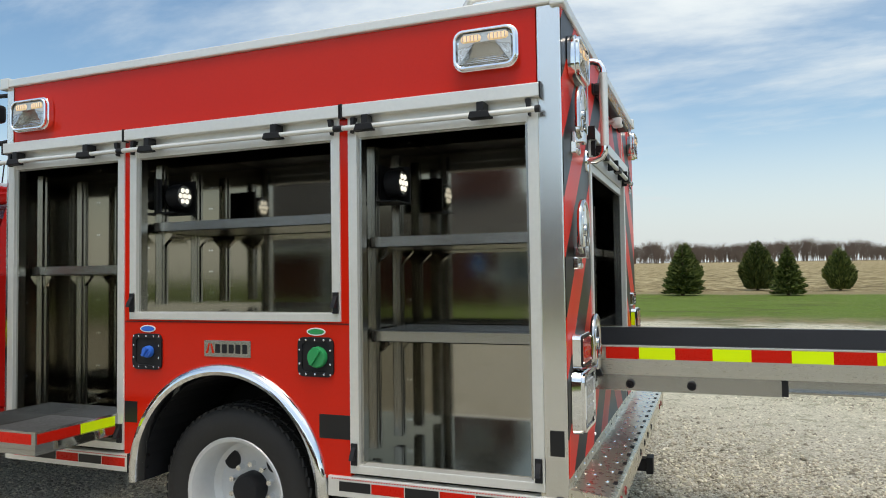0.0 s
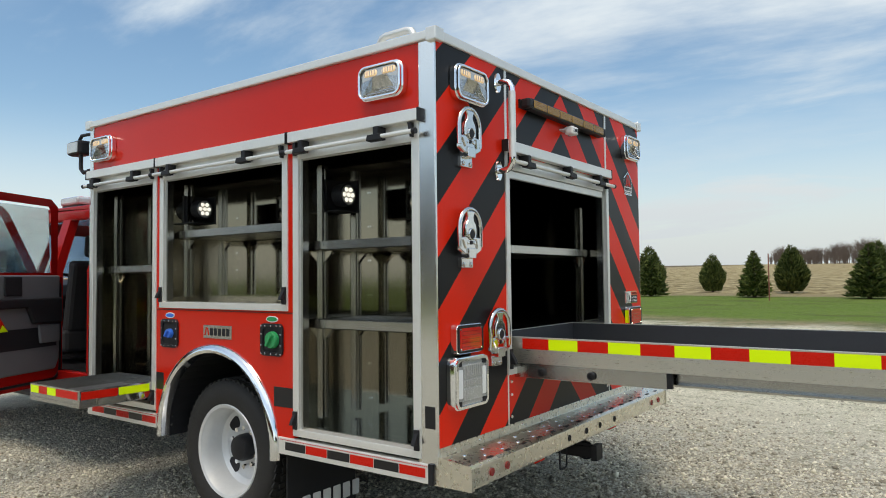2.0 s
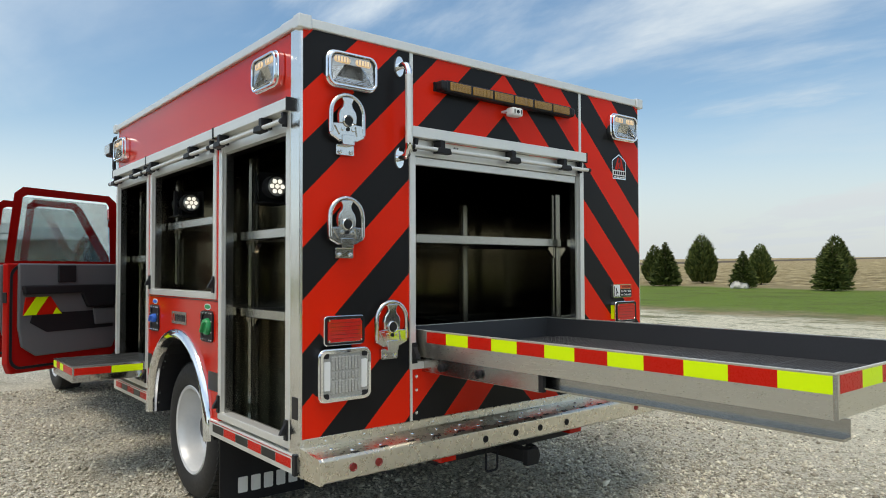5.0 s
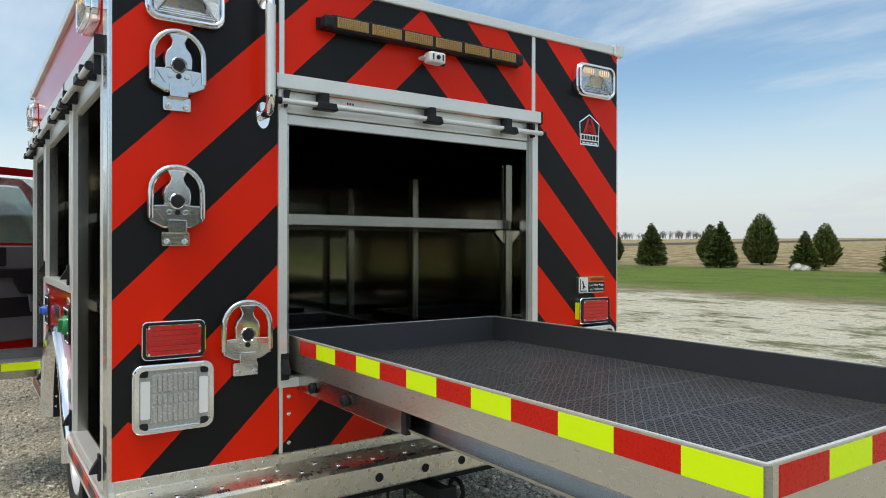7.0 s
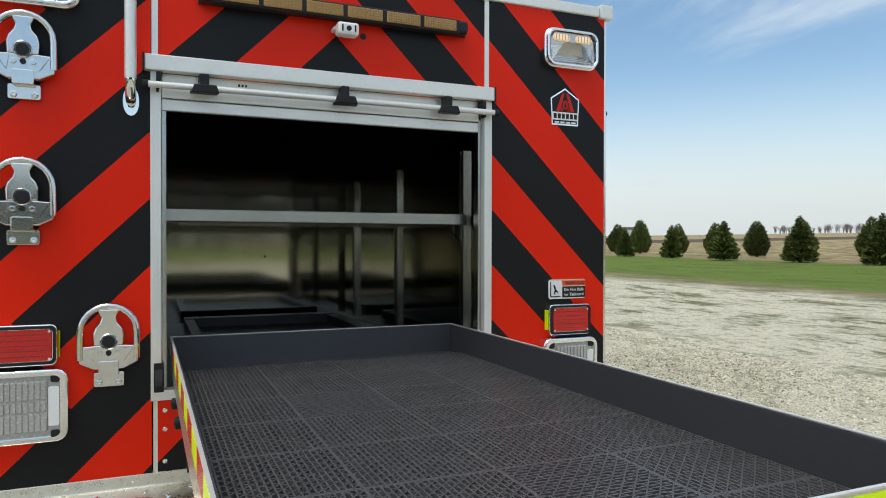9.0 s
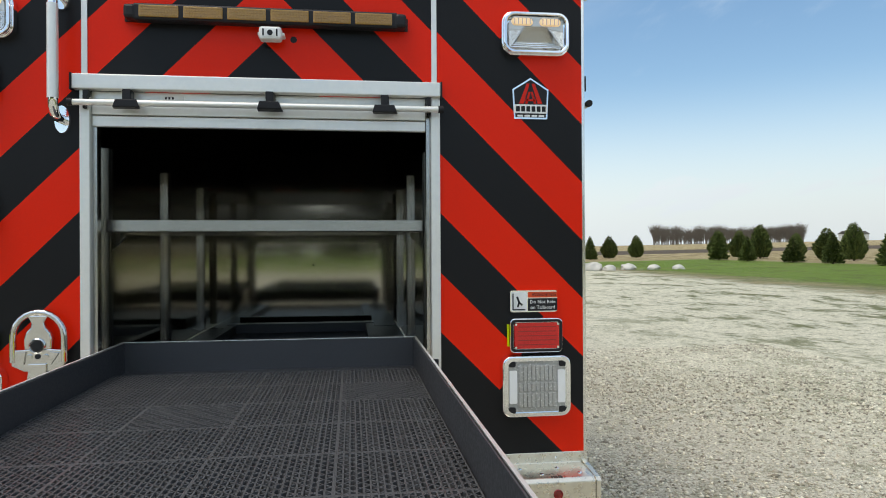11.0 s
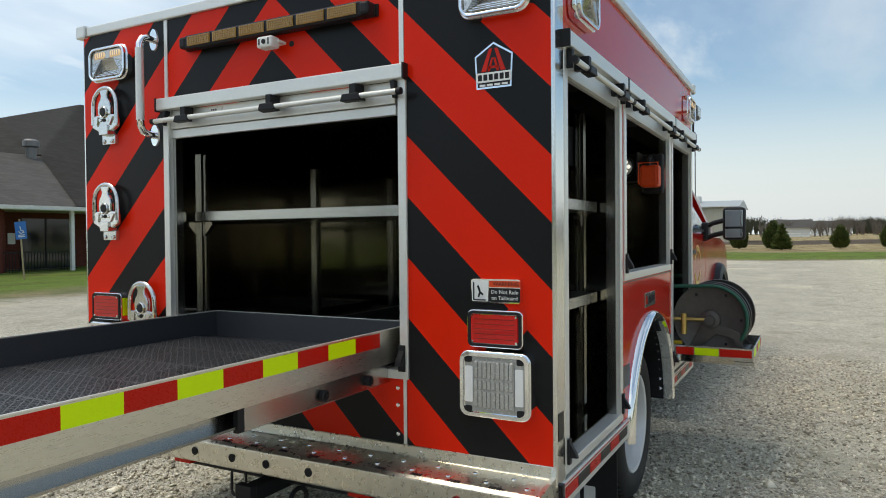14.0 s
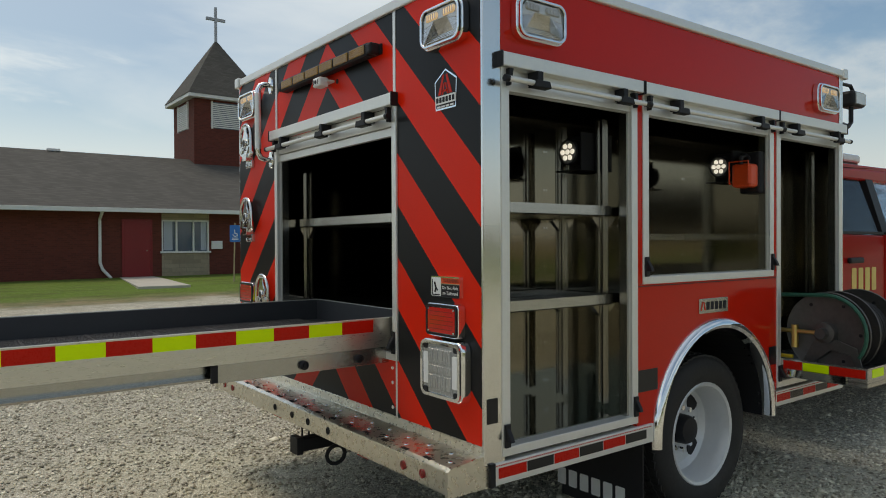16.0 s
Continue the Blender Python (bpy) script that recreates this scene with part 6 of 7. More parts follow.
def open_door(hx, length, angle, front):
    """A driver's-side cab door swung open about its hinge: painted frame, glass, grey inner trim."""
    m = Matrix.Translation((hx, -0.965, 0)) @ pose(0, 0, 0, 0, 0, -angle)
    def put(name, bm, mat, parent=truck, label="", bevel=0.0):
        ob = part(name, bm, mat, parent, label, bevel=bevel)
        ob.data.transform(m)
        return ob
    L = length
    slope = 0.42 if front else 0.02
    outer = [(0.0, 0.60), (L - 0.03, 0.60), (L, 0.68), (L, 1.46), (L - 0.07, 1.90), (L - 0.14, 1.95), (slope + 0.06, 1.95), (slope, 1.90), (0.0, 1.44)]
    inner = [(slope * 0.4 + 0.07, 1.445), (0.3 * L, 1.445), (0.5 * L, 1.445), (L - 0.10, 1.445), (L - 0.12, 1.65), (L - 0.16, 1.87), (L - 0.20, 1.89), (slope + 0.09, 1.89), (slope * 0.8 + 0.06, 1.75)]
    d = put("front_door" if front else "rear_door", prism([(0.0, 0.60), (L - 0.03, 0.60), (L, 0.68), (L, 1.44), (0.0, 1.44)], "y", -0.035, 0.03), red_deep, truck, "red cab door standing open with grey inner trim", 0.012)
    bm = bmesh.new()
    lo = [bm.verts.new((p[0], -0.015 + 0.03 * (p[1] - 1.44), p[1])) for p in ((0.0 if not front else 0.02, 1.44), (L, 1.44), (L - 0.06, 1.98), (L - 0.13, 2.035), (slope + 0.08, 2.035), (slope, 1.98))]
    li = [bm.verts.new((p[0], -0.015 + 0.03 * (p[1] - 1.44), p[1])) for p in ((0.07 if not front else 0.16, 1.46), (L - 0.075, 1.46), (L - 0.13, 1.955), (L - 0.17, 1.975), (slope + 0.11, 1.975), (slope + 0.08, 1.94))]
    fs = [bm.faces.new((lo[i], lo[(i + 1) % 6], li[(i + 1) % 6], li[i])) for i in range(6)]
    bmesh.ops.solidify(bm, geom=fs, thickness=0.045)
    put("window_frame", bm, red_deep, d)
    bm = bmesh.new()
    f = bm.faces.new([bm.verts.new((p[0], -0.03 + 0.03 * (p[1] - 1.44), p[1])) for p in ((0.06 if not front else 0.14, 1.45), (L - 0.07, 1.45), (L - 0.13, 1.96), (slope + 0.09, 1.96))])
    bmesh.ops.solidify(bm, geom=[f], thickness=0.005)
    put("window", bm, glass, d, "green-tinted door glass").visible_shadow = False
    put("weather_strip", ring_on(Matrix(((1, 0, 0, L / 2), (0, 0, 1, 0), (0, 1, 0, 1.03), (0, 0, 0, 1))), rounded(L - 0.03, 0.80, 0.09), rounded(L - 0.07, 0.76, 0.08), 0.03, 0.036), black, d)
    trim = put("inner_trim", prism([(0.06, 0.80), (0.10, 0.72), (L - 0.22, 0.72), (L - 0.10, 0.80), (L - 0.07, 0.95), (L - 0.07, 1.44), (0.06, 1.44)], "y", 0.03, 0.058), grey_trim, d, "grey moulded door trim", 0.012)
    put("trim_recess", prism([(0.10, 0.90), (L - 0.30, 0.90), (L - 0.16, 0.98), (L - 0.18, 1.05), (0.10, 1.05)], "y", 0.058, 0.062), black, trim)
    put("armrest", prism([(0.08, 1.08), (0.36 * L, 1.08), (0.42 * L, 1.20), (L - 0.10, 1.20), (L - 0.08, 1.27), (0.08, 1.27)], "y", 0.058, 0.10), black, trim, "black armrest", 0.012)
    put("pull_cup", box(0.46 * L, 0.62 * L, 0.058, 0.075, 1.29, 1.43), black, trim, bevel=0.008)
    put("pocket", prism([(0.08, 0.93), (0.28 * L, 0.93), (0.30 * L, 1.07), (0.08, 1.07)], "y", 0.058, 0.08), grey_trim, trim, bevel=0.01)
    rf = put("reflector_panel", prism([(0.58 * L, 1.04), (L - 0.10, 1.04), (L - 0.12, 1.18), (0.68 * L, 1.18)], "y", 0.058, 0.066), tape_red, trim, "red and lime reflective panel")
    put("reflector_stripe", prism([(0.80 * L, 1.04), (L - 0.10, 1.04), (0.80 * L, 1.18), (0.70 * L, 1.18)], "y", 0.066, 0.0672), yellow, rf)
    put("reflector_stripe", prism([(0.58 * L, 1.04), (0.66 * L, 1.04), (0.63 * L, 1.09)], "y", 0.066, 0.0672), yellow, rf)
    put("latch", box(L - 0.004, L + 0.006, -0.02, 0.02, 1.14, 1.22), black, d)
    if front:
        mr = put("door_mirror", box(0.10, 0.20, -0.50, -0.27, 1.36, 1.72), black, d, "black towing mirror", 0.03)
        put("mirror_arm", pipe([(0.1, -0.03, 1.45), (0.13, -0.15, 1.5), (0.15, -0.30, 1.52)], 0.024, seg=8), black, mr)
        put("mirror_glass", box(0.20, 0.204, -0.48, -0.29, 1.40, 1.69), chrome, mr)


build_cab()


# ---- evergreens along the lawn ----
def leaf_material():
    m = bpy.data.materials.new("evergreen_sprays")
    m.use_nodes = True
    n, l = m.node_tree.nodes, m.node_tree.links
    b = n["Principled BSDF"]
    b.inputs["Roughness"].default_value = 0.75
    b.inputs["Specular IOR Level"].default_value = 0.2
    ge = n.new("ShaderNodeNewGeometry"); oi = n.new("ShaderNodeObjectInfo")
    r = n.new("ShaderNodeValToRGB")
    r.color_ramp.elements.new(0.55)
    for e, (p, c) in zip(r.color_ramp.elements, ((0.0, (0.032, 0.050, 0.014)), (0.55, (0.075, 0.105, 0.026)), (1.0, (0.16, 0.18, 0.05)))):
        e.position, e.color = p, (*c, 1)
    l.new(ge.outputs["Random Per Island"], r.inputs[0])
    hs = n.new("ShaderNodeHueSaturation")
    mr = n.new("ShaderNodeMapRange"); mr.inputs["To Min"].default_value, mr.inputs["To Max"].default_value = 0.8, 1.25
    l.new(oi.outputs["Random"], mr.inputs["Value"]); l.new(mr.outputs[0], hs.inputs["Value"]); l.new(r.outputs[0], hs.inputs["Color"])
    l.new(hs.outputs[0], b.inputs["Base Color"])
    return m


LEAF = leaf_material()
BARK = material("bark", (0.10, 0.07, 0.05), 0.9, vary=0.3, scale=30, bump=0.6)


def spray_mesh(name, height, radius, spruce, seed, count):
    """Crown of many small sprays that point up and out, thick at the skirt, ragged in outline."""
    rnd = random.Random(seed)
    vs, fs = [], []
    lobes = [(rnd.uniform(0, 6.28), rnd.uniform(0.1, 0.8), rnd.uniform(0.75, 1.15)) for _ in range(14)]
    for _ in range(count):
        h = 1 - math.sqrt(rnd.random()) * 0.985 if not spruce else 1 - rnd.random() ** 0.55
        a = rnd.uniform(0, 2 * math.pi)
        if spruce:
            prof = min(0.95, (1 - h) ** 0.85 * 1.12) * (0.90 + 0.11 * math.sin(h * 46 + a * 0.6)) + 0.03
        else:
            prof = min(1.0, (1 - h) ** 0.66 * 1.38) * (0.60 + 0.40 * min(1, h / 0.25)) + 0.02
        k = 1.0
        for la, lh, lr in lobes:
            da = abs((a - la + math.pi) % (2 * math.pi) - math.pi)
            if da < 0.7 and abs(h - lh) < 0.14:
                k *= 1 + (lr - 1) * (1 - da / 0.7)
        depth = 1 - 0.75 * rnd.random() ** 2.2
        r = radius * prof * k * depth * rnd.uniform(0.92, 1.06)
        c = Vector((r * math.cos(a), r * math.sin(a), 0.06 + h * height))
        out = Vector((math.cos(a), math.sin(a), 0))
        d = (out * rnd.uniform(0.3, 1.0) + Vector((0, 0, rnd.uniform(0.3, 1.2) if not spruce else rnd.uniform(-0.1, 0.5))) + Vector((rnd.uniform(-.4, .4), rnd.uniform(-.4, .4), 0))).normalized()
        side = d.cross(Vector((rnd.uniform(-1, 1), rnd.uniform(-1, 1), rnd.uniform(-1, 1)))).normalized()
        ln = rnd.uniform(0.09, 0.20) * (0.6 + 0.5 * prof)
        w = ln * rnd.uniform(0.16, 0.30)
        i = len(vs)
        vs += [c - d * ln * 0.4, c + side * w, c + d * ln, c - side * w]
        fs += [(i, i + 1, i + 2), (i, i + 2, i + 3)]
    me = bpy.data.meshes.new(name)
    me.from_pydata([tuple(v) for v in vs], [], fs)
    me.materials.append(LEAF)
    return me


def build_evergreens():
    cedars = [spray_mesh("crown", 2.2, 0.70, False, k, 5600) for k in (1, 2, 3)]
    spruces = [spray_mesh("crown", 1.85, 0.66, True, k, 3800) for k in (4, 5, 6)]
    trunk = bpy.data.meshes.new("trunk")
    bm = rod((0, 0, -0.1), (0, 0, 1.9), 0.075, seg=10, r2=0.02)
    rnd = random.Random(9)
    for k in range(16):
        a, z = rnd.uniform(0, 6.28), rnd.uniform(0.2, 1.6)
        rod((0, 0, z), (0.5 * (1 - z / 2.4) * math.cos(a), 0.5 * (1 - z / 2.4) * math.sin(a), z + 0.25), 0.018, bm, 5, 0.005)
    bm.to_mesh(trunk); bm.free()
    trunk.materials.append(BARK)
    spots = [(5.8 - 3.34 * i, 32.0, 0) for i in range(19)] + [(3.3 - 4.1 * i, 27.5, 1) for i in range(13)]
    spots += [(-60, y, 0) for y in (-10.5, -7.0, -3.4, -1.2, 3.5, 7.0, 10.4, 12.6, 21.0, 24.2, 26.4)] + [(-57, y, 1) for y in (-6.0, 0.1, 7.9, 21.6)]
    for i, (x, y, small) in enumerate(spots):
        rnd = random.Random(i * 7 + 3)
        k = rnd.uniform(0.86, 1.10)
        z = g(x, y)
        ob = empty("evergreen_tree", "young bushy spruce at the edge of the lawn" if small else "dense dark green cedar at the edge of the lawn", "tree", (x + rnd.uniform(-0.15, 0.15), y + rnd.uniform(-0.4, 0.4), z), "evergreens along the lawn")
        ob.rotation_euler = (0, 0, rnd.uniform(0, 6.28))
        ob.scale = (k * rnd.uniform(0.9, 1.1), k * rnd.uniform(0.9, 1.1), k * rnd.uniform(0.93, 1.1))
        for nm, me in (("trunk", trunk), ("crown", (spruces if small else cedars)[i % 3])):
            c = new(nm, me); c.parent = ob


build_evergreens()


# ---- brick church south of the lot ----
def wave_rows(m, scale, strength, axis="Z", dark=0.7):
    """Courses or shingle rows laid into a material as relief and tone."""
    nt = m.node_tree
    n, l = nt.nodes, nt.links
    b = n["Principled BSDF"]
    tc = n.new("ShaderNodeTexCoord"); sp = n.new("ShaderNodeSeparateXYZ"); l.new(tc.outputs["Object"], sp.inputs[0])
    br = n.new("ShaderNodeTexBrick")
    cb = n.new("ShaderNodeCombineXYZ")
    l.new(math_node(nt, "ADD", sp.outputs["X"], sp.outputs["Y"]), cb.inputs[0]); l.new(sp.outputs["Z"], cb.inputs[1])
    l.new(cb.outputs[0], br.inputs["Vector"])
    br.inputs["Color1"].default_value, br.inputs["Color2"].default_value, br.inputs["Mortar"].default_value = (1.12, 1.12, 1.12, 1), (0.78, 0.78, 0.78, 1), (dark, dark, dark, 1)
    br.inputs["Scale"].default_value, br.inputs["Mortar Size"].default_value, br.inputs["Brick Width"].default_value, br.inputs["Row Height"].default_value = 1.0, 0.008 * strength, scale[0], scale[1]
    base = b.inputs["Base Color"].links[0].from_socket
    mx = n.new("ShaderNodeMix"); mx.data_type = "RGBA"; mx.blend_type = "MULTIPLY"; mx.inputs["Factor"].default_value = 1
    l.new(base, mx.inputs["A"]); l.new(br.outputs["Color"], mx.inputs["B"]); l.new(mx.outputs["Result"], b.inputs["Base Color"])
    return m


brick_m = wave_rows(material("red_brick", (0.118, 0.028, 0.018), 0.85, vary=0.18, scale=12, bump=0.3, stain=0.3, stain_color=(0.085, 0.025, 0.017)), (0.20, 0.067), 1.2, dark=1.1)
stone_m = wave_rows(material("tan_stone", (0.33, 0.27, 0.19), 0.85, vary=0.15, scale=10, bump=0.3), (0.55, 0.16), 1.2, dark=0.8)
shingle_m = wave_rows(material("grey_shingles", (0.082, 0.078, 0.070), 0.9, vary=0.16, scale=6, bump=0.4, stain=0.4, stain_color=(0.072, 0.068, 0.06), stain_scale=0.5), (0.30, 0.075), 1.0, dark=0.75)
trim_white = material("white_trim", (0.72, 0.72, 0.70), 0.5, vary=0.06, scale=8, stain=0.25, stain_color=(0.55, 0.54, 0.5))
door_red = material("red_door_paint", (0.22, 0.012, 0.014), 0.45, vary=0.08)
concrete = material("concrete", (0.46, 0.43, 0.37), 0.9, vary=0.12, scale=20, bump=0.3, stain=0.3, stain_color=(0.36, 0.33, 0.28))
pane_m = material("window_glass", (0.10, 0.13, 0.17), 0.04, vary=0.1, coat=0.5)
sign_blue = material("sign_blue", (0.02, 0.17, 0.52), 0.4)
siding = wave_rows(material("white_siding", (0.74, 0.74, 0.72), 0.55, vary=0.05, scale=8, stain=0.2, stain_color=(0.6, 0.59, 0.55)), (4.0, 0.18), 1.0, dark=0.82)
beige_metal = wave_rows(material("beige_metal", (0.50, 0.47, 0.36), 0.5, vary=0.05, scale=4), (0.9, 9.0), 2.0, dark=0.85)


def build_church():
    ch = empty("church", "single-storey red brick church with grey shingle roof and square bell tower", "church", (0, -24.3, 0.2))
    def P(name, bm, mat, parent=ch, label="", bevel=0.0):
        bm.transform(Matrix.Translation((0, 24.3, -0.2)))
        return part(name, bm, mat, parent, label, bevel=bevel)
    F, Z0, EV = -24.3, 0.15, 2.72
    X0, X1 = -32.0, 14.0
    wall = P("front_wall", box(-5.69, X1, F - 0.25, F, Z0 - 0.3, EV), brick_m)
    P("front_wall", box(-12.68, -7.49, F - 0.25, F, Z0 - 0.3, EV), brick_m)
    P("stone_panel", box(-7.49, -5.69, F - 0.25, F + 0.004, Z0 - 0.3, 1.15), stone_m, ch, "tan stone panel below the window")
    P("stone_panel", box(-7.49, -5.69, F - 0.25, F + 0.004, 2.36, EV), stone_m)
    P("end_wall", box(X1 - 0.25, X1, -37.5, F - 0.25, Z0 - 0.3, EV), brick_m)
    P("end_wall", box(X0, X0 + 0.25, -37.5, F - 0.25, Z0 - 0.3, EV), brick_m)
    P("back_wall", box(X0, X1, -37.5, -37.25, Z0 - 0.3, EV), brick_m)
    rz, ry = 5.45, -30.9
    rf = P("roof", prism([(F + 0.65, EV - 0.02), (F + 0.65, EV + 0.03), (ry, rz + 0.05), (-38.1, EV + 0.03), (-38.1, EV - 0.02), (ry, rz - 0.1)], "x", X0 - 0.5, X1 + 0.5), shingle_m, ch, "weathered grey shingle roof")
    P("gutter", box(X0 - 0.5, X1 + 0.5, F + 0.60, F + 0.72, EV - 0.13, EV + 0.02), trim_white, ch, "white gutter", 0.01)
    P("soffit", box(X0 - 0.4, X1 + 0.4, F, F + 0.62, EV - 0.10, EV - 0.06), trim_white)
    for x in (-3.0, -9.5, 4.0):
        P("ridge_vent", box(x - 0.25, x + 0.25, ry - 0.2, ry + 0.2, rz + 0.0, rz + 0.12), trim_white, ch, bevel=0.02)
    # door
    d = P("door", box(-5.27, -4.36, F - 0.02, F + 0.03, 0.20, 2.30), door_red, ch, "dark red entrance door", 0.01)
    P("door_knob", lathe([(0.03, 0), (0.035, 0.03), (0.02, 0.05), (0, 0.05)], (-5.15, F + 0.03, 1.2), "y", seg=12), chrome, d)
    for x0, x1, z0, z1 in ((-5.35, -5.27, 0.2, 2.36), (-4.36, -4.28, 0.2, 2.36), (-5.27, -4.36, 2.30, 2.36)):
        P("door_trim", box(x0, x1, F, F + 0.035, z0, z1), door_red, d)
    # window of three lights
    w = P("window", box(-7.49, -5.69, F - 0.16, F - 0.12, 1.15, 2.36), pane_m, ch, "white-framed window of three panes")
    for x in (-7.49, -6.92, -6.28, -5.75):
        P("mullion", box(x, x + 0.06, F - 0.12, F - 0.01, 1.15, 2.36), trim_white, w, bevel=0.005)
    P("window_sill", box(-7.55, -5.63, F - 0.12, F + 0.06, 1.09, 1.16), trim_white, w, bevel=0.008)
    P("window_head", box(-7.49, -5.69, F - 0.12, F - 0.01, 2.30, 2.36), trim_white, w)
    for x0, x1 in ((-7.42, -7.2), (-6.12, -5.8)):
        P("curtain", box(x0, x1, F - 0.155, F - 0.115, 1.2, 2.30), material("curtain", (0.42, 0.46, 0.52), 0.8), w)
    P("meter_box", box(-7.98, -7.56, F, F + 0.12, 1.23, 1.55), trim_white, ch, "white wall box", 0.01)
    dp = pipe([(-3.53, F + 0.62, EV - 0.08), (-3.53, F + 0.45, EV - 0.20), (-3.54, F + 0.06, EV - 0.38), (-3.54, F + 0.06, 0.75), (-3.62, F + 0.10, 0.52), (-3.85, F + 0.32, 0.22)], 0.055, seg=8)
    P("downspout", dp, trim_white, ch, "white downspout")
    # open porch under the eaves with a glazed entrance
    PB = F - 2.3
    P("porch_wall", box(X0, -12.68, PB - 0.25, PB, Z0 - 0.3, EV), brick_m)
    P("porch_side", box(-12.93, -12.68, PB, F - 0.25, Z0 - 0.3, EV), brick_m)
    P("porch_ceiling", box(X0, -12.68, PB, F - 0.01, EV - 0.12, EV - 0.06), trim_white)
    P("porch_floor", box(X0, -12.68, PB, F + 0.1, Z0 - 0.3, 0.24), concrete)
    gd = P("glass_door", box(-16.9, -14.7, PB, PB + 0.03, 0.24, 2.35), dark_glass, ch, "dark glazed entrance")
    for x in (-16.9, -15.8, -14.76):
        P("door_stile", box(x, x + 0.07, PB + 0.03, PB + 0.05, 0.24, 2.35), black, gd)
    P("porch_notice", box(-14.5, -14.2, PB, PB + 0.02, 1.3, 1.75), white, ch, "white notice on the wall")
    P("porch_post", box(-15.24, -15.10, F + 0.30, F + 0.44, 0.1, EV - 0.05), trim_white, ch, "white porch post", 0.01)
    P("porch_post", box(-21.2, -21.06, F + 0.30, F + 0.44, 0.1, EV - 0.05), trim_white, ch, "white porch post", 0.01)
    rl = P("porch_rail", box(-15.6, -12.7, F + 0.01, F + 0.06, 0.98, 1.03), black, ch, "dark iron porch railing")
    P("lower_rail", box(-15.6, -12.7, F + 0.02, F + 0.05, 0.32, 0.35), black, rl)
    for k in range(24):
        P("baluster", box(-15.55 + k * 0.12, -15.53 + k * 0.12, F + 0.025, F + 0.045, 0.25, 0.98), black, rl)
    # bell tower
    tx, ty, hw, zt = -10.4, -31.8, 1.62, 8.35
    t = P("tower", box(tx - hw, tx + hw, ty - hw, ty + hw, 2.5, zt), brick_m, ch, "square red brick bell tower")
    P("tower_cornice", box(tx - hw - 0.34, tx + hw + 0.34, ty - hw - 0.34, ty + hw + 0.34, zt, zt + 0.17), trim_white, t, bevel=0.02)
    bm = bmesh.new()
    base = [bm.verts.new((tx + a * (hw + 0.36), ty + b * (hw + 0.36), zt + 0.17)) for a, b in ((-1, -1), (1, -1), (1, 1), (-1, 1))]
    apex = bm.verts.new((tx, ty, zt + 3.35))
    bm.faces.new(base[::-1])
    for i in range(4):
        bm.faces.new((base[i], base[(i + 1) % 4], apex))
    P("spire", bm, shingle_m, t, "grey shingle pyramid spire")
    cr = P("cross", box(tx - 0.06, tx + 0.06, ty - 0.06, ty + 0.06, zt + 3.2, zt + 5.0), material("grey_metal", (0.35, 0.36, 0.38), 0.4, metal=0.5), t, "plain metal cross")
    P("cross_arm", box(tx - 0.48, tx + 0.48, ty - 0.055, ty + 0.055, zt + 4.32, zt + 4.46), cr.data.materials[0], cr)
    for fx, fy, nm in ((0, 1, "louvre"), (1, 0, "louvre")):
        for k in range(13):
            z = zt - 1.32 + k * 0.092
            if fy:
                bm = box(tx - 0.72, tx + 0.72, ty + hw, ty + hw + 0.05, z, z + 0.055)
            else:
                bm = box(tx + hw, tx + hw + 0.05, ty - 0.72, ty + 0.72, z, z + 0.055)
            P("louvre_slat", bm, trim_white, t)
        if fy:
            P("louvre_back", box(tx - 0.75, tx + 0.75, ty + hw - 0.02, ty + hw + 0.012, zt - 1.36, zt - 0.10), pane_m, t)
        else:
            P("louvre_back", box(tx + hw - 0.02, tx + hw + 0.012, ty - 0.75, ty + 0.75, zt - 1.36, zt - 0.10), pane_m, t)
    for a in (-1, 1):
        P("louvre_jamb", box(tx + a * 0.78 - 0.04, tx + a * 0.78 + 0.04, ty + hw, ty + hw + 0.07, zt - 1.38, zt - 0.06), trim_white, t)
        P("louvre_jamb", box(tx + hw, tx + hw + 0.07, ty + a * 0.78 - 0.04, ty + a * 0.78 + 0.04, zt - 1.38, zt - 0.06), trim_white, t)
    # the hall behind, whose higher hipped roof runs down to the same eaves
    P("hall", box(-48, -22, -58, -37.6, 0, 3.5), brick_m)
    bm = bmesh.new()
    vv = [bm.verts.new(p) for p in ((-15.2, F + 0.66, 2.80), (-18.3, -30.9, 5.58), (-20.7, -38.5, 8.35), (-32.5, -48.5, 12.0), (-50, -48.5, 12.0), (-50, F + 0.66, 2.80), (-12.5, -52, 5.6), (-26, -58, 3.5), (-50, -58, 3.5))]
    for f in ((0, 1, 2, 3, 4, 5), (1, 6, 2), (2, 6, 3), (6, 7, 3), (3, 7, 8, 4)):
        bm.faces.new([vv[k] for k in f])
    bmesh.ops.solidify(bm, geom=bm.faces[:], thickness=0.06)
    P("hall_roof", bm, shingle_m, ch, "higher grey shingle roof of the hall")
    P("roof_vent", lathe([(0.22, 0), (0.22, 0.6), (0.36, 0.65), (0.36, 0.9), (0.2, 1.0), (0, 1.0)], (-17.6, -30.5, 5.2), "z", seg=20), material("vent_metal", (0.2, 0.2, 0.2), 0.5, metal=0.6), ch, "round metal roof vent")
    path = finish("pavement", prism([(-5.4, -24.3), (-4.2, -24.3), (-3.9, -22.2), (-3.3, -17.8), (-4.7, -17.6), (-5.2, -22.0)], "z", 0.10, 0.225), concrete)
    tagged(path, "short concrete path to the church door", "path", kind="structure")


build_church()


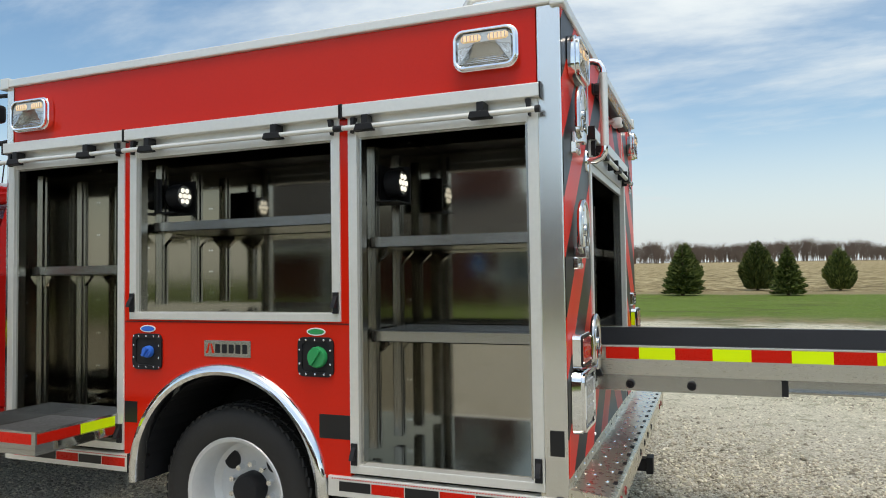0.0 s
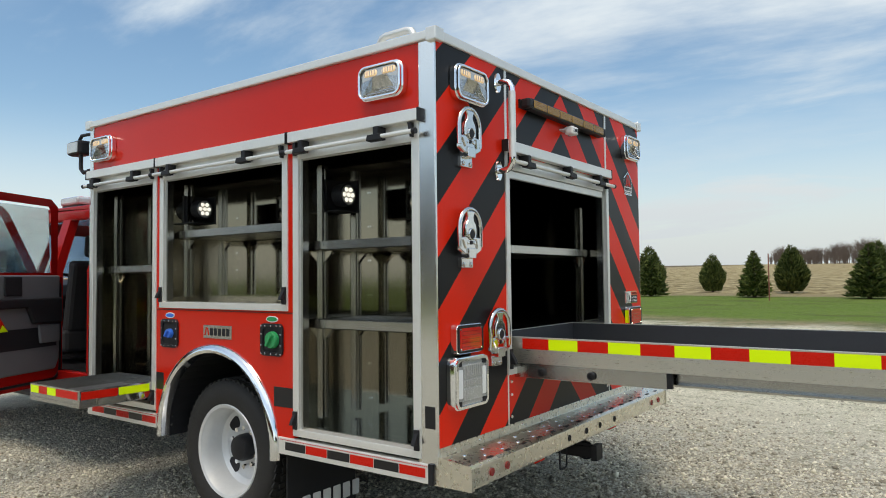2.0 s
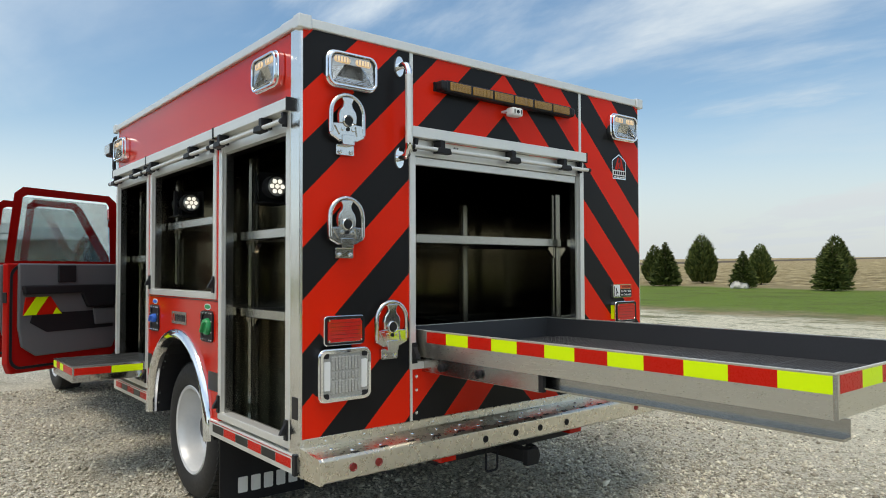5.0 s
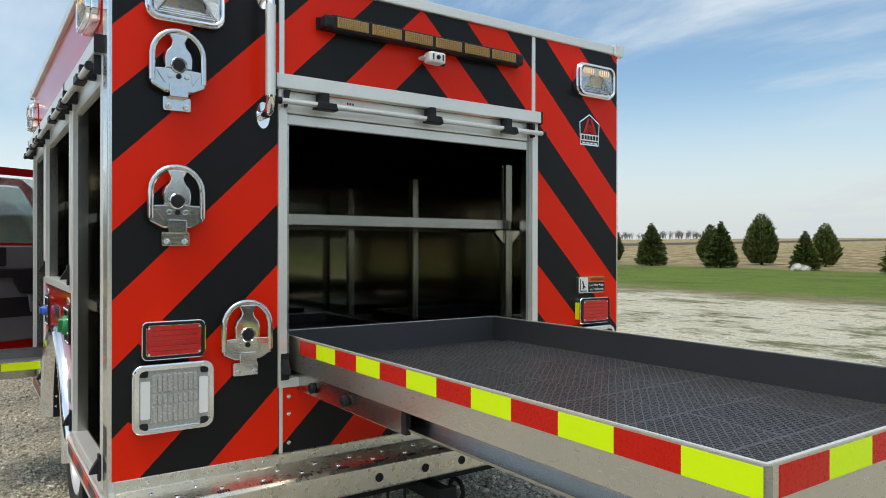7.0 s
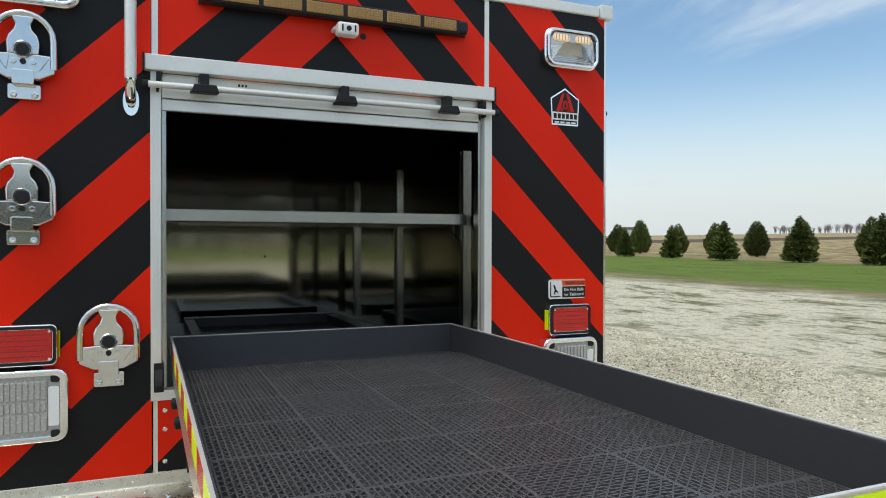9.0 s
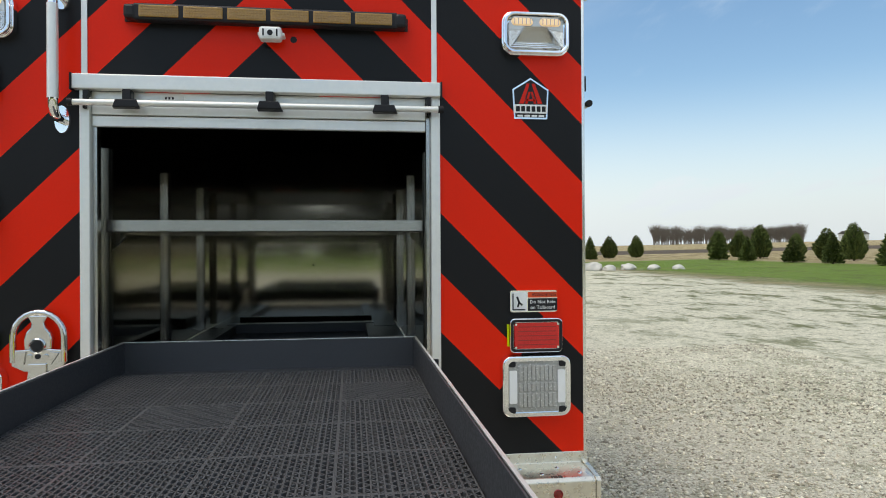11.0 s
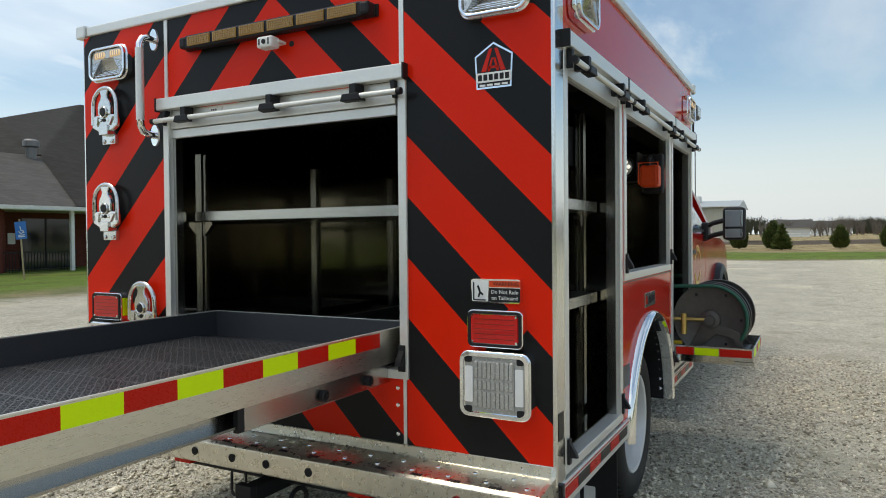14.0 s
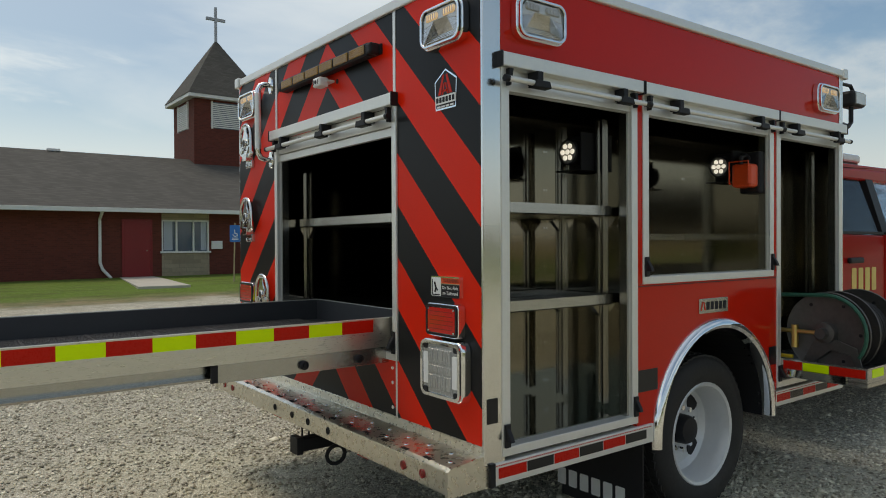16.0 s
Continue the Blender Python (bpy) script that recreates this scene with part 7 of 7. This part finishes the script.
def build_small_outdoors():
    # accessible-parking sign
    s = empty("parking_sign", "blue accessible-parking sign on a thin leaning post", "sign", (-6.72, -19.5, 0.17), "parking signs")
    part("post", rod((0.02, 0, 0), (-0.03, 0, 1.95), 0.025, seg=8), material("wood_post", (0.42, 0.33, 0.2), 0.8), s)
    m = Matrix(((-1, 0, 0, -0.02), (0, 0, 1, 0.03), (0, 1, 0, 1.6), (0, 0, 0, 1)))
    b = part("sign_plate", plate_on(m, rounded(0.36, 0.56, 0.03, 3), 0, 0.006), sign_blue, s, "blue plate with a white wheelchair symbol")
    bm = pipe([m @ Vector((0.075 * math.cos(a) , -0.02 + 0.075 * math.sin(a), 0.009)) for a in (math.pi * k / 8 for k in range(8, 17))], 0.012, seg=6)
    rod(m @ Vector((-0.02, 0.13, 0.009)), m @ Vector((-0.01, 0.0, 0.009)), 0.014, bm, 6)
    rod(m @ Vector((-0.01, 0.0, 0.009)), m @ Vector((0.06, 0.0, 0.009)), 0.012, bm, 6)
    rod(m @ Vector((0.06, 0.0, 0.009)), m @ Vector((0.09, -0.09, 0.009)), 0.012, bm, 6)
    part("symbol", bm, white, b)
    bm = bmesh.new()
    for z in (-0.15, -0.20):
        plate_on(m @ Matrix.Translation((0, z, 0)), rounded(0.22, 0.025, 0.004, 2), 0.006, 0.008, bm=bm)
    part("writing_bars", bm, white, b)
    copy_thing(s, Matrix.Translation((-11.1, -20.3, 0.17)) @ pose(0, 0, 0, 0, 5, 0))
    # bench by the wall
    bn = empty("bench", "low grey concrete bench by the brick wall", "bench", (-11.0, -23.3, 0.22))
    part("seat_slab", box(-0.75, 0.75, -0.2, 0.2, 0.38, 0.47), concrete, bn, bevel=0.02)
    for x in (-0.5, 0.5):
        part("bench_leg", box(x - 0.1, x + 0.1, -0.16, 0.16, 0, 0.38), concrete, bn, bevel=0.02)
    # garden shed with gambrel roof, to the west
    sh = empty("garden_shed", "white garden shed with grey shingled gambrel roof", "shed", (-34.9, 10.6, g(-35, 10)))
    prof = [(-1.3, 0.06), (1.3, 0.06), (1.3, 1.28), (0.85, 2.22), (0.0, 2.48), (-0.85, 2.22), (-1.3, 1.28)]
    sh.rotation_euler = (0, 0, radians(82))
    part("shed_wall", prism(prof, "x", -2.0, 2.0), siding, sh)
    for e in (-1, 1):
        part("shed_roof", prism([(e * 1.42, 1.22), (e * 0.90, 2.27), (e * 0.86, 2.22), (e * 1.36, 1.20)], "x", -2.08, 2.08), shingle_m, sh)
        part("shed_roof", prism([(e * 0.92, 2.25), (0.0, 2.55), (0.0, 2.49), (e * 0.88, 2.20)], "x", -2.08, 2.08), shingle_m, sh)
    part("shed_door", box(-2.03, -2.0, -0.7, 0.7, 0.1, 1.9), trim_white, sh, bevel=0.01)
    for e in (-1, 1):
        part("shed_trim", box(-2.02, 2.02, e * 1.3, e * 1.32, 1.18, 1.25), trim_white, sh)
    part("skid", box(-2.0, 2.0, -1.2, 1.2, -0.1, 0.06), BARK, sh)
    # marker post and boulder on the lawn
    pt = finish("marker_post", rod((-3.7, 24.6, g(-4, 24.6) - 0.05), (-3.7, 24.6, g(-4, 24.6) + 1.75), 0.022, seg=8), material("rusty_post", (0.25, 0.09, 0.06), 0.8))
    tagged(pt, "thin rusty steel marker post in the lawn", "post")
    rock = material("pale_rock", (0.55, 0.53, 0.48), 0.9, vary=0.2, scale=6, bump=0.6)
    def boulder(x, y, r, seed, label):
        bm = bmesh.new()
        bmesh.ops.create_icosphere(bm, subdivisions=3, radius=r)
        for v in bm.verts:
            v.co *= 1 + 0.28 * noise.noise(v.co * (1.6 / r) + Vector((seed, 0, 0)))
            v.co.z *= 0.62
        ob = finish("boulder", bm, rock, smooth=True)
        ob.location = (x, y, g(x, y) + r * 0.18)
        tagged(ob, label, "boulder")
    boulder(-13.2, 27.6, 0.42, 1, "pale rounded boulder lying on the lawn")
    for i, (x, y, r) in enumerate(((-33.6, 13.2, 0.55), (-33.0, 13.9, 0.35), (-33.1, 15.0, 0.4), (-32.6, 16.2, 0.32), (-32.2, 17.4, 0.3), (-34.2, 12.9, 0.4))):
        boulder(x, y, r, i + 5, "pale lump of rubble at the edge of the lot")
    # metal building and houses far to the west
    wh = empty("warehouse", "long beige metal warehouse beyond the trees", "warehouse", (-100, -16, g(-100, -16)))
    part("warehouse_wall", box(-8, 5, -14, 9, -0.5, 4.6), beige_metal, wh)
    part("warehouse_roof", prism([(-8.4, 4.5), (5.4, 4.5), (-1.5, 5.6)], "y", -14.4, 9.4), material("pale_metal_roof", (0.5, 0.52, 0.5), 0.4, metal=0.3), wh)
    part("roof_unit", box(-1, 1, 1, 4, 5.3, 6.2), trim_white, wh)
    for i, (x, y, w_, h_) in enumerate(((-230, 6, 10, 2.2), (-300, 22, 12, 2.4), (-190, -3, 8, 2.2), (-420, 330, 16, 4.0))):
        hs = empty("farm_house", "low far-off farm building on the horizon", "house", (x, y, g(x, y)))
        part("house_wall", box(-4, 4, -w_ / 2, w_ / 2, -1, h_), (siding, brick_m, siding, siding)[i], hs)
        part("house_roof", prism([(-4.6, h_ - 0.1), (4.6, h_ - 0.1), (0, h_ + 2.0)], "y", -w_ / 2 - 0.5, w_ / 2 + 0.5), shingle_m, hs)
    up = empty("utility_pole", "weathered wooden utility pole with crossarm and transformer", "pole", (-80, -23.1, g(-80, -23.1)))
    part("pole_shaft", rod((0, 0, -0.5), (0, 0, 10.4), 0.15, seg=8, r2=0.10), BARK, up)
    part("crossarm", box(-0.06, 0.06, -1.2, 1.2, 9.7, 9.85), BARK, up)
    part("transformer", lathe([(0, 0), (0.22, 0), (0.22, 0.8), (0.15, 0.9), (0, 0.9)], (0.3, 0.2, 8.2), "z", seg=12), rim_m, up)
    mast = finish("radio_mast", rod((-180, 26, g(-180, 26) - 1), (-180, 26, g(-180, 26) + 9), 0.09, seg=6), BARK)
    tagged(mast, "thin radio mast on the horizon", "mast")


build_small_outdoors()


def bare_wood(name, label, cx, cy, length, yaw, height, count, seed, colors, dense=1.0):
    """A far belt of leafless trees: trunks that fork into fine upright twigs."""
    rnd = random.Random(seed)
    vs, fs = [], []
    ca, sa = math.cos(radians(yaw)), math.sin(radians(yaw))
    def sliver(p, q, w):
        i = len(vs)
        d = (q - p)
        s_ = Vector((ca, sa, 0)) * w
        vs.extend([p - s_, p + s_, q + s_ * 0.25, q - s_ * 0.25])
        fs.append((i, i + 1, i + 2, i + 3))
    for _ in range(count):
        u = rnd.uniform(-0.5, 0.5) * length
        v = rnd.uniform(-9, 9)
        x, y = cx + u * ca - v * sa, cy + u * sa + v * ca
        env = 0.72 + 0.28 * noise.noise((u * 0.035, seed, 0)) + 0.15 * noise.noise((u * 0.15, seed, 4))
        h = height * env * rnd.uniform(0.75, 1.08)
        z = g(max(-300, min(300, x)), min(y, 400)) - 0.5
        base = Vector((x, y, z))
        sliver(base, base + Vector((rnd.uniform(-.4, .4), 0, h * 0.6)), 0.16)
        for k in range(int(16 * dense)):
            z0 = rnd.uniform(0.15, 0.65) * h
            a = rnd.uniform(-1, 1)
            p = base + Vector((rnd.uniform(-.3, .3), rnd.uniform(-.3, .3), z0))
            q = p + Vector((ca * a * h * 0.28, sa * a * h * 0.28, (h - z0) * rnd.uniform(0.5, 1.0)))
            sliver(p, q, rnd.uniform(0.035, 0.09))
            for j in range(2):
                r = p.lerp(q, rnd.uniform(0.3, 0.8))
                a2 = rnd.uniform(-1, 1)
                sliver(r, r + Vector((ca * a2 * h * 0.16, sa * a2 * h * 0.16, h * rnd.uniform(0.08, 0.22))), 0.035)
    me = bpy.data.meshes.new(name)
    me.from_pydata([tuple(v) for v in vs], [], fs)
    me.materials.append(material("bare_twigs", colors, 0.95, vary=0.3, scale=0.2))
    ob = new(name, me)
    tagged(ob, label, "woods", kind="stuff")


bare_wood("far_woods", "far belt of leafless brown trees behind the stubble field", 22, 330, 165, 0, 13, 430, 3, (0.135, 0.105, 0.088), 1.6)
bare_wood("far_woods", "thin far row of leafless trees", -25, 420, 110, 0, 9, 170, 4, (0.15, 0.125, 0.11), 1.0)
bare_wood("far_woods", "thin far row of leafless trees", -330, 420, 60, 35, 9, 60, 5, (0.14, 0.12, 0.11), 1.0)
bare_wood("far_woods", "far wooded rise on the horizon", -420, 240, 90, 60, 16, 320, 6, (0.13, 0.11, 0.09), 1.5)
bare_wood("far_woods", "far leafless trees round the farm buildings", -190, 20, 60, 85, 7, 70, 7, (0.14, 0.12, 0.10), 1.0)
bare_wood("far_woods", "far dark trees beyond the warehouse", -260, -8, 60, 85, 8, 120, 8, (0.05, 0.055, 0.035), 1.6)


# never in view: added to block the bright sky mirrored in the rear compartment
bare_wood("far_woods", "unseen dark belt of leafless trees, added east of the lot for reflections", 170, 10, 260, 90, 24, 1100, 9, (0.035, 0.03, 0.025), 2.6)


# ---- loose gravel near the truck ----
def build_gravel():
    """Angular stones lying on the lot, thick beside the truck and thinner further off."""
    rng = np.random.default_rng(5)
    n = 110000
    x = rng.uniform(-6.5, 4.2, n)
    y = np.where(rng.random(n) < 0.5, rng.uniform(-4.0, 2.0, n), rng.uniform(0.0, 6.0, n))
    size = rng.gamma(3.0, 0.0022, n) + 0.0035
    oct_v = np.array([(1, 0, 0), (0, 1, 0), (-1, 0, 0), (0, -1, 0), (0, 0, 1), (0, 0, -1)], float)
    oct_f = np.array([(0, 1, 4), (1, 2, 4), (2, 3, 4), (3, 0, 4), (1, 0, 5), (2, 1, 5), (3, 2, 5), (0, 3, 5)])
    v = oct_v[None] * rng.uniform(0.6, 1.25, (n, 6, 1)) * size[:, None, None]
    v += rng.normal(0, 0.22, (n, 6, 3)) * size[:, None, None]
    v[:, :, 2] *= 0.65
    a = rng.uniform(0, 2 * math.pi, n)
    c, s = np.cos(a)[:, None], np.sin(a)[:, None]
    v[:, :, 0], v[:, :, 1] = v[:, :, 0] * c - v[:, :, 1] * s, v[:, :, 0] * s + v[:, :, 1] * c
    gz = -0.0041 * x + np.where(y > 0, 0.0169 * y, -0.0085 * y) - 0.010
    v += np.stack([x, y, gz + size * 0.15], 1)[:, None, :]
    f = oct_f[None] + 6 * np.arange(n)[:, None, None]
    me = bpy.data.meshes.new("gravel")
    me.vertices.add(n * 6)
    me.vertices.foreach_set("co", v.reshape(-1))
    me.loops.add(n * 24)
    me.loops.foreach_set("vertex_index", f.reshape(-1).astype(np.int32))
    me.polygons.add(n * 8)
    me.polygons.foreach_set("loop_start", np.arange(0, n * 24, 3, dtype=np.int32))
    me.update(calc_edges=True)
    m = bpy.data.materials.new("gravel_stones")
    m.use_nodes = True
    nd, l = m.node_tree.nodes, m.node_tree.links
    ge = nd.new("ShaderNodeNewGeometry")
    r = nd.new("ShaderNodeValToRGB")
    r.color_ramp.elements.new(0.5)
    for e, (p, col) in zip(r.color_ramp.elements, ((0.0, (0.24, 0.215, 0.165)), (0.5, (0.59, 0.54, 0.42)), (1.0, (0.92, 0.87, 0.71)))):
        e.position, e.color = p, (*col, 1)
    l.new(ge.outputs["Random Per Island"], r.inputs[0])
    b = nd["Principled BSDF"]
    b.inputs["Roughness"].default_value, b.inputs["Specular IOR Level"].default_value = 0.9, 0.25
    l.new(r.outputs[0], b.inputs["Base Color"])
    me.materials.append(m)
    tagged(new("gravel", me), "loose angular crushed limestone gravel on the lot", "gravel", kind="stuff")


build_gravel()
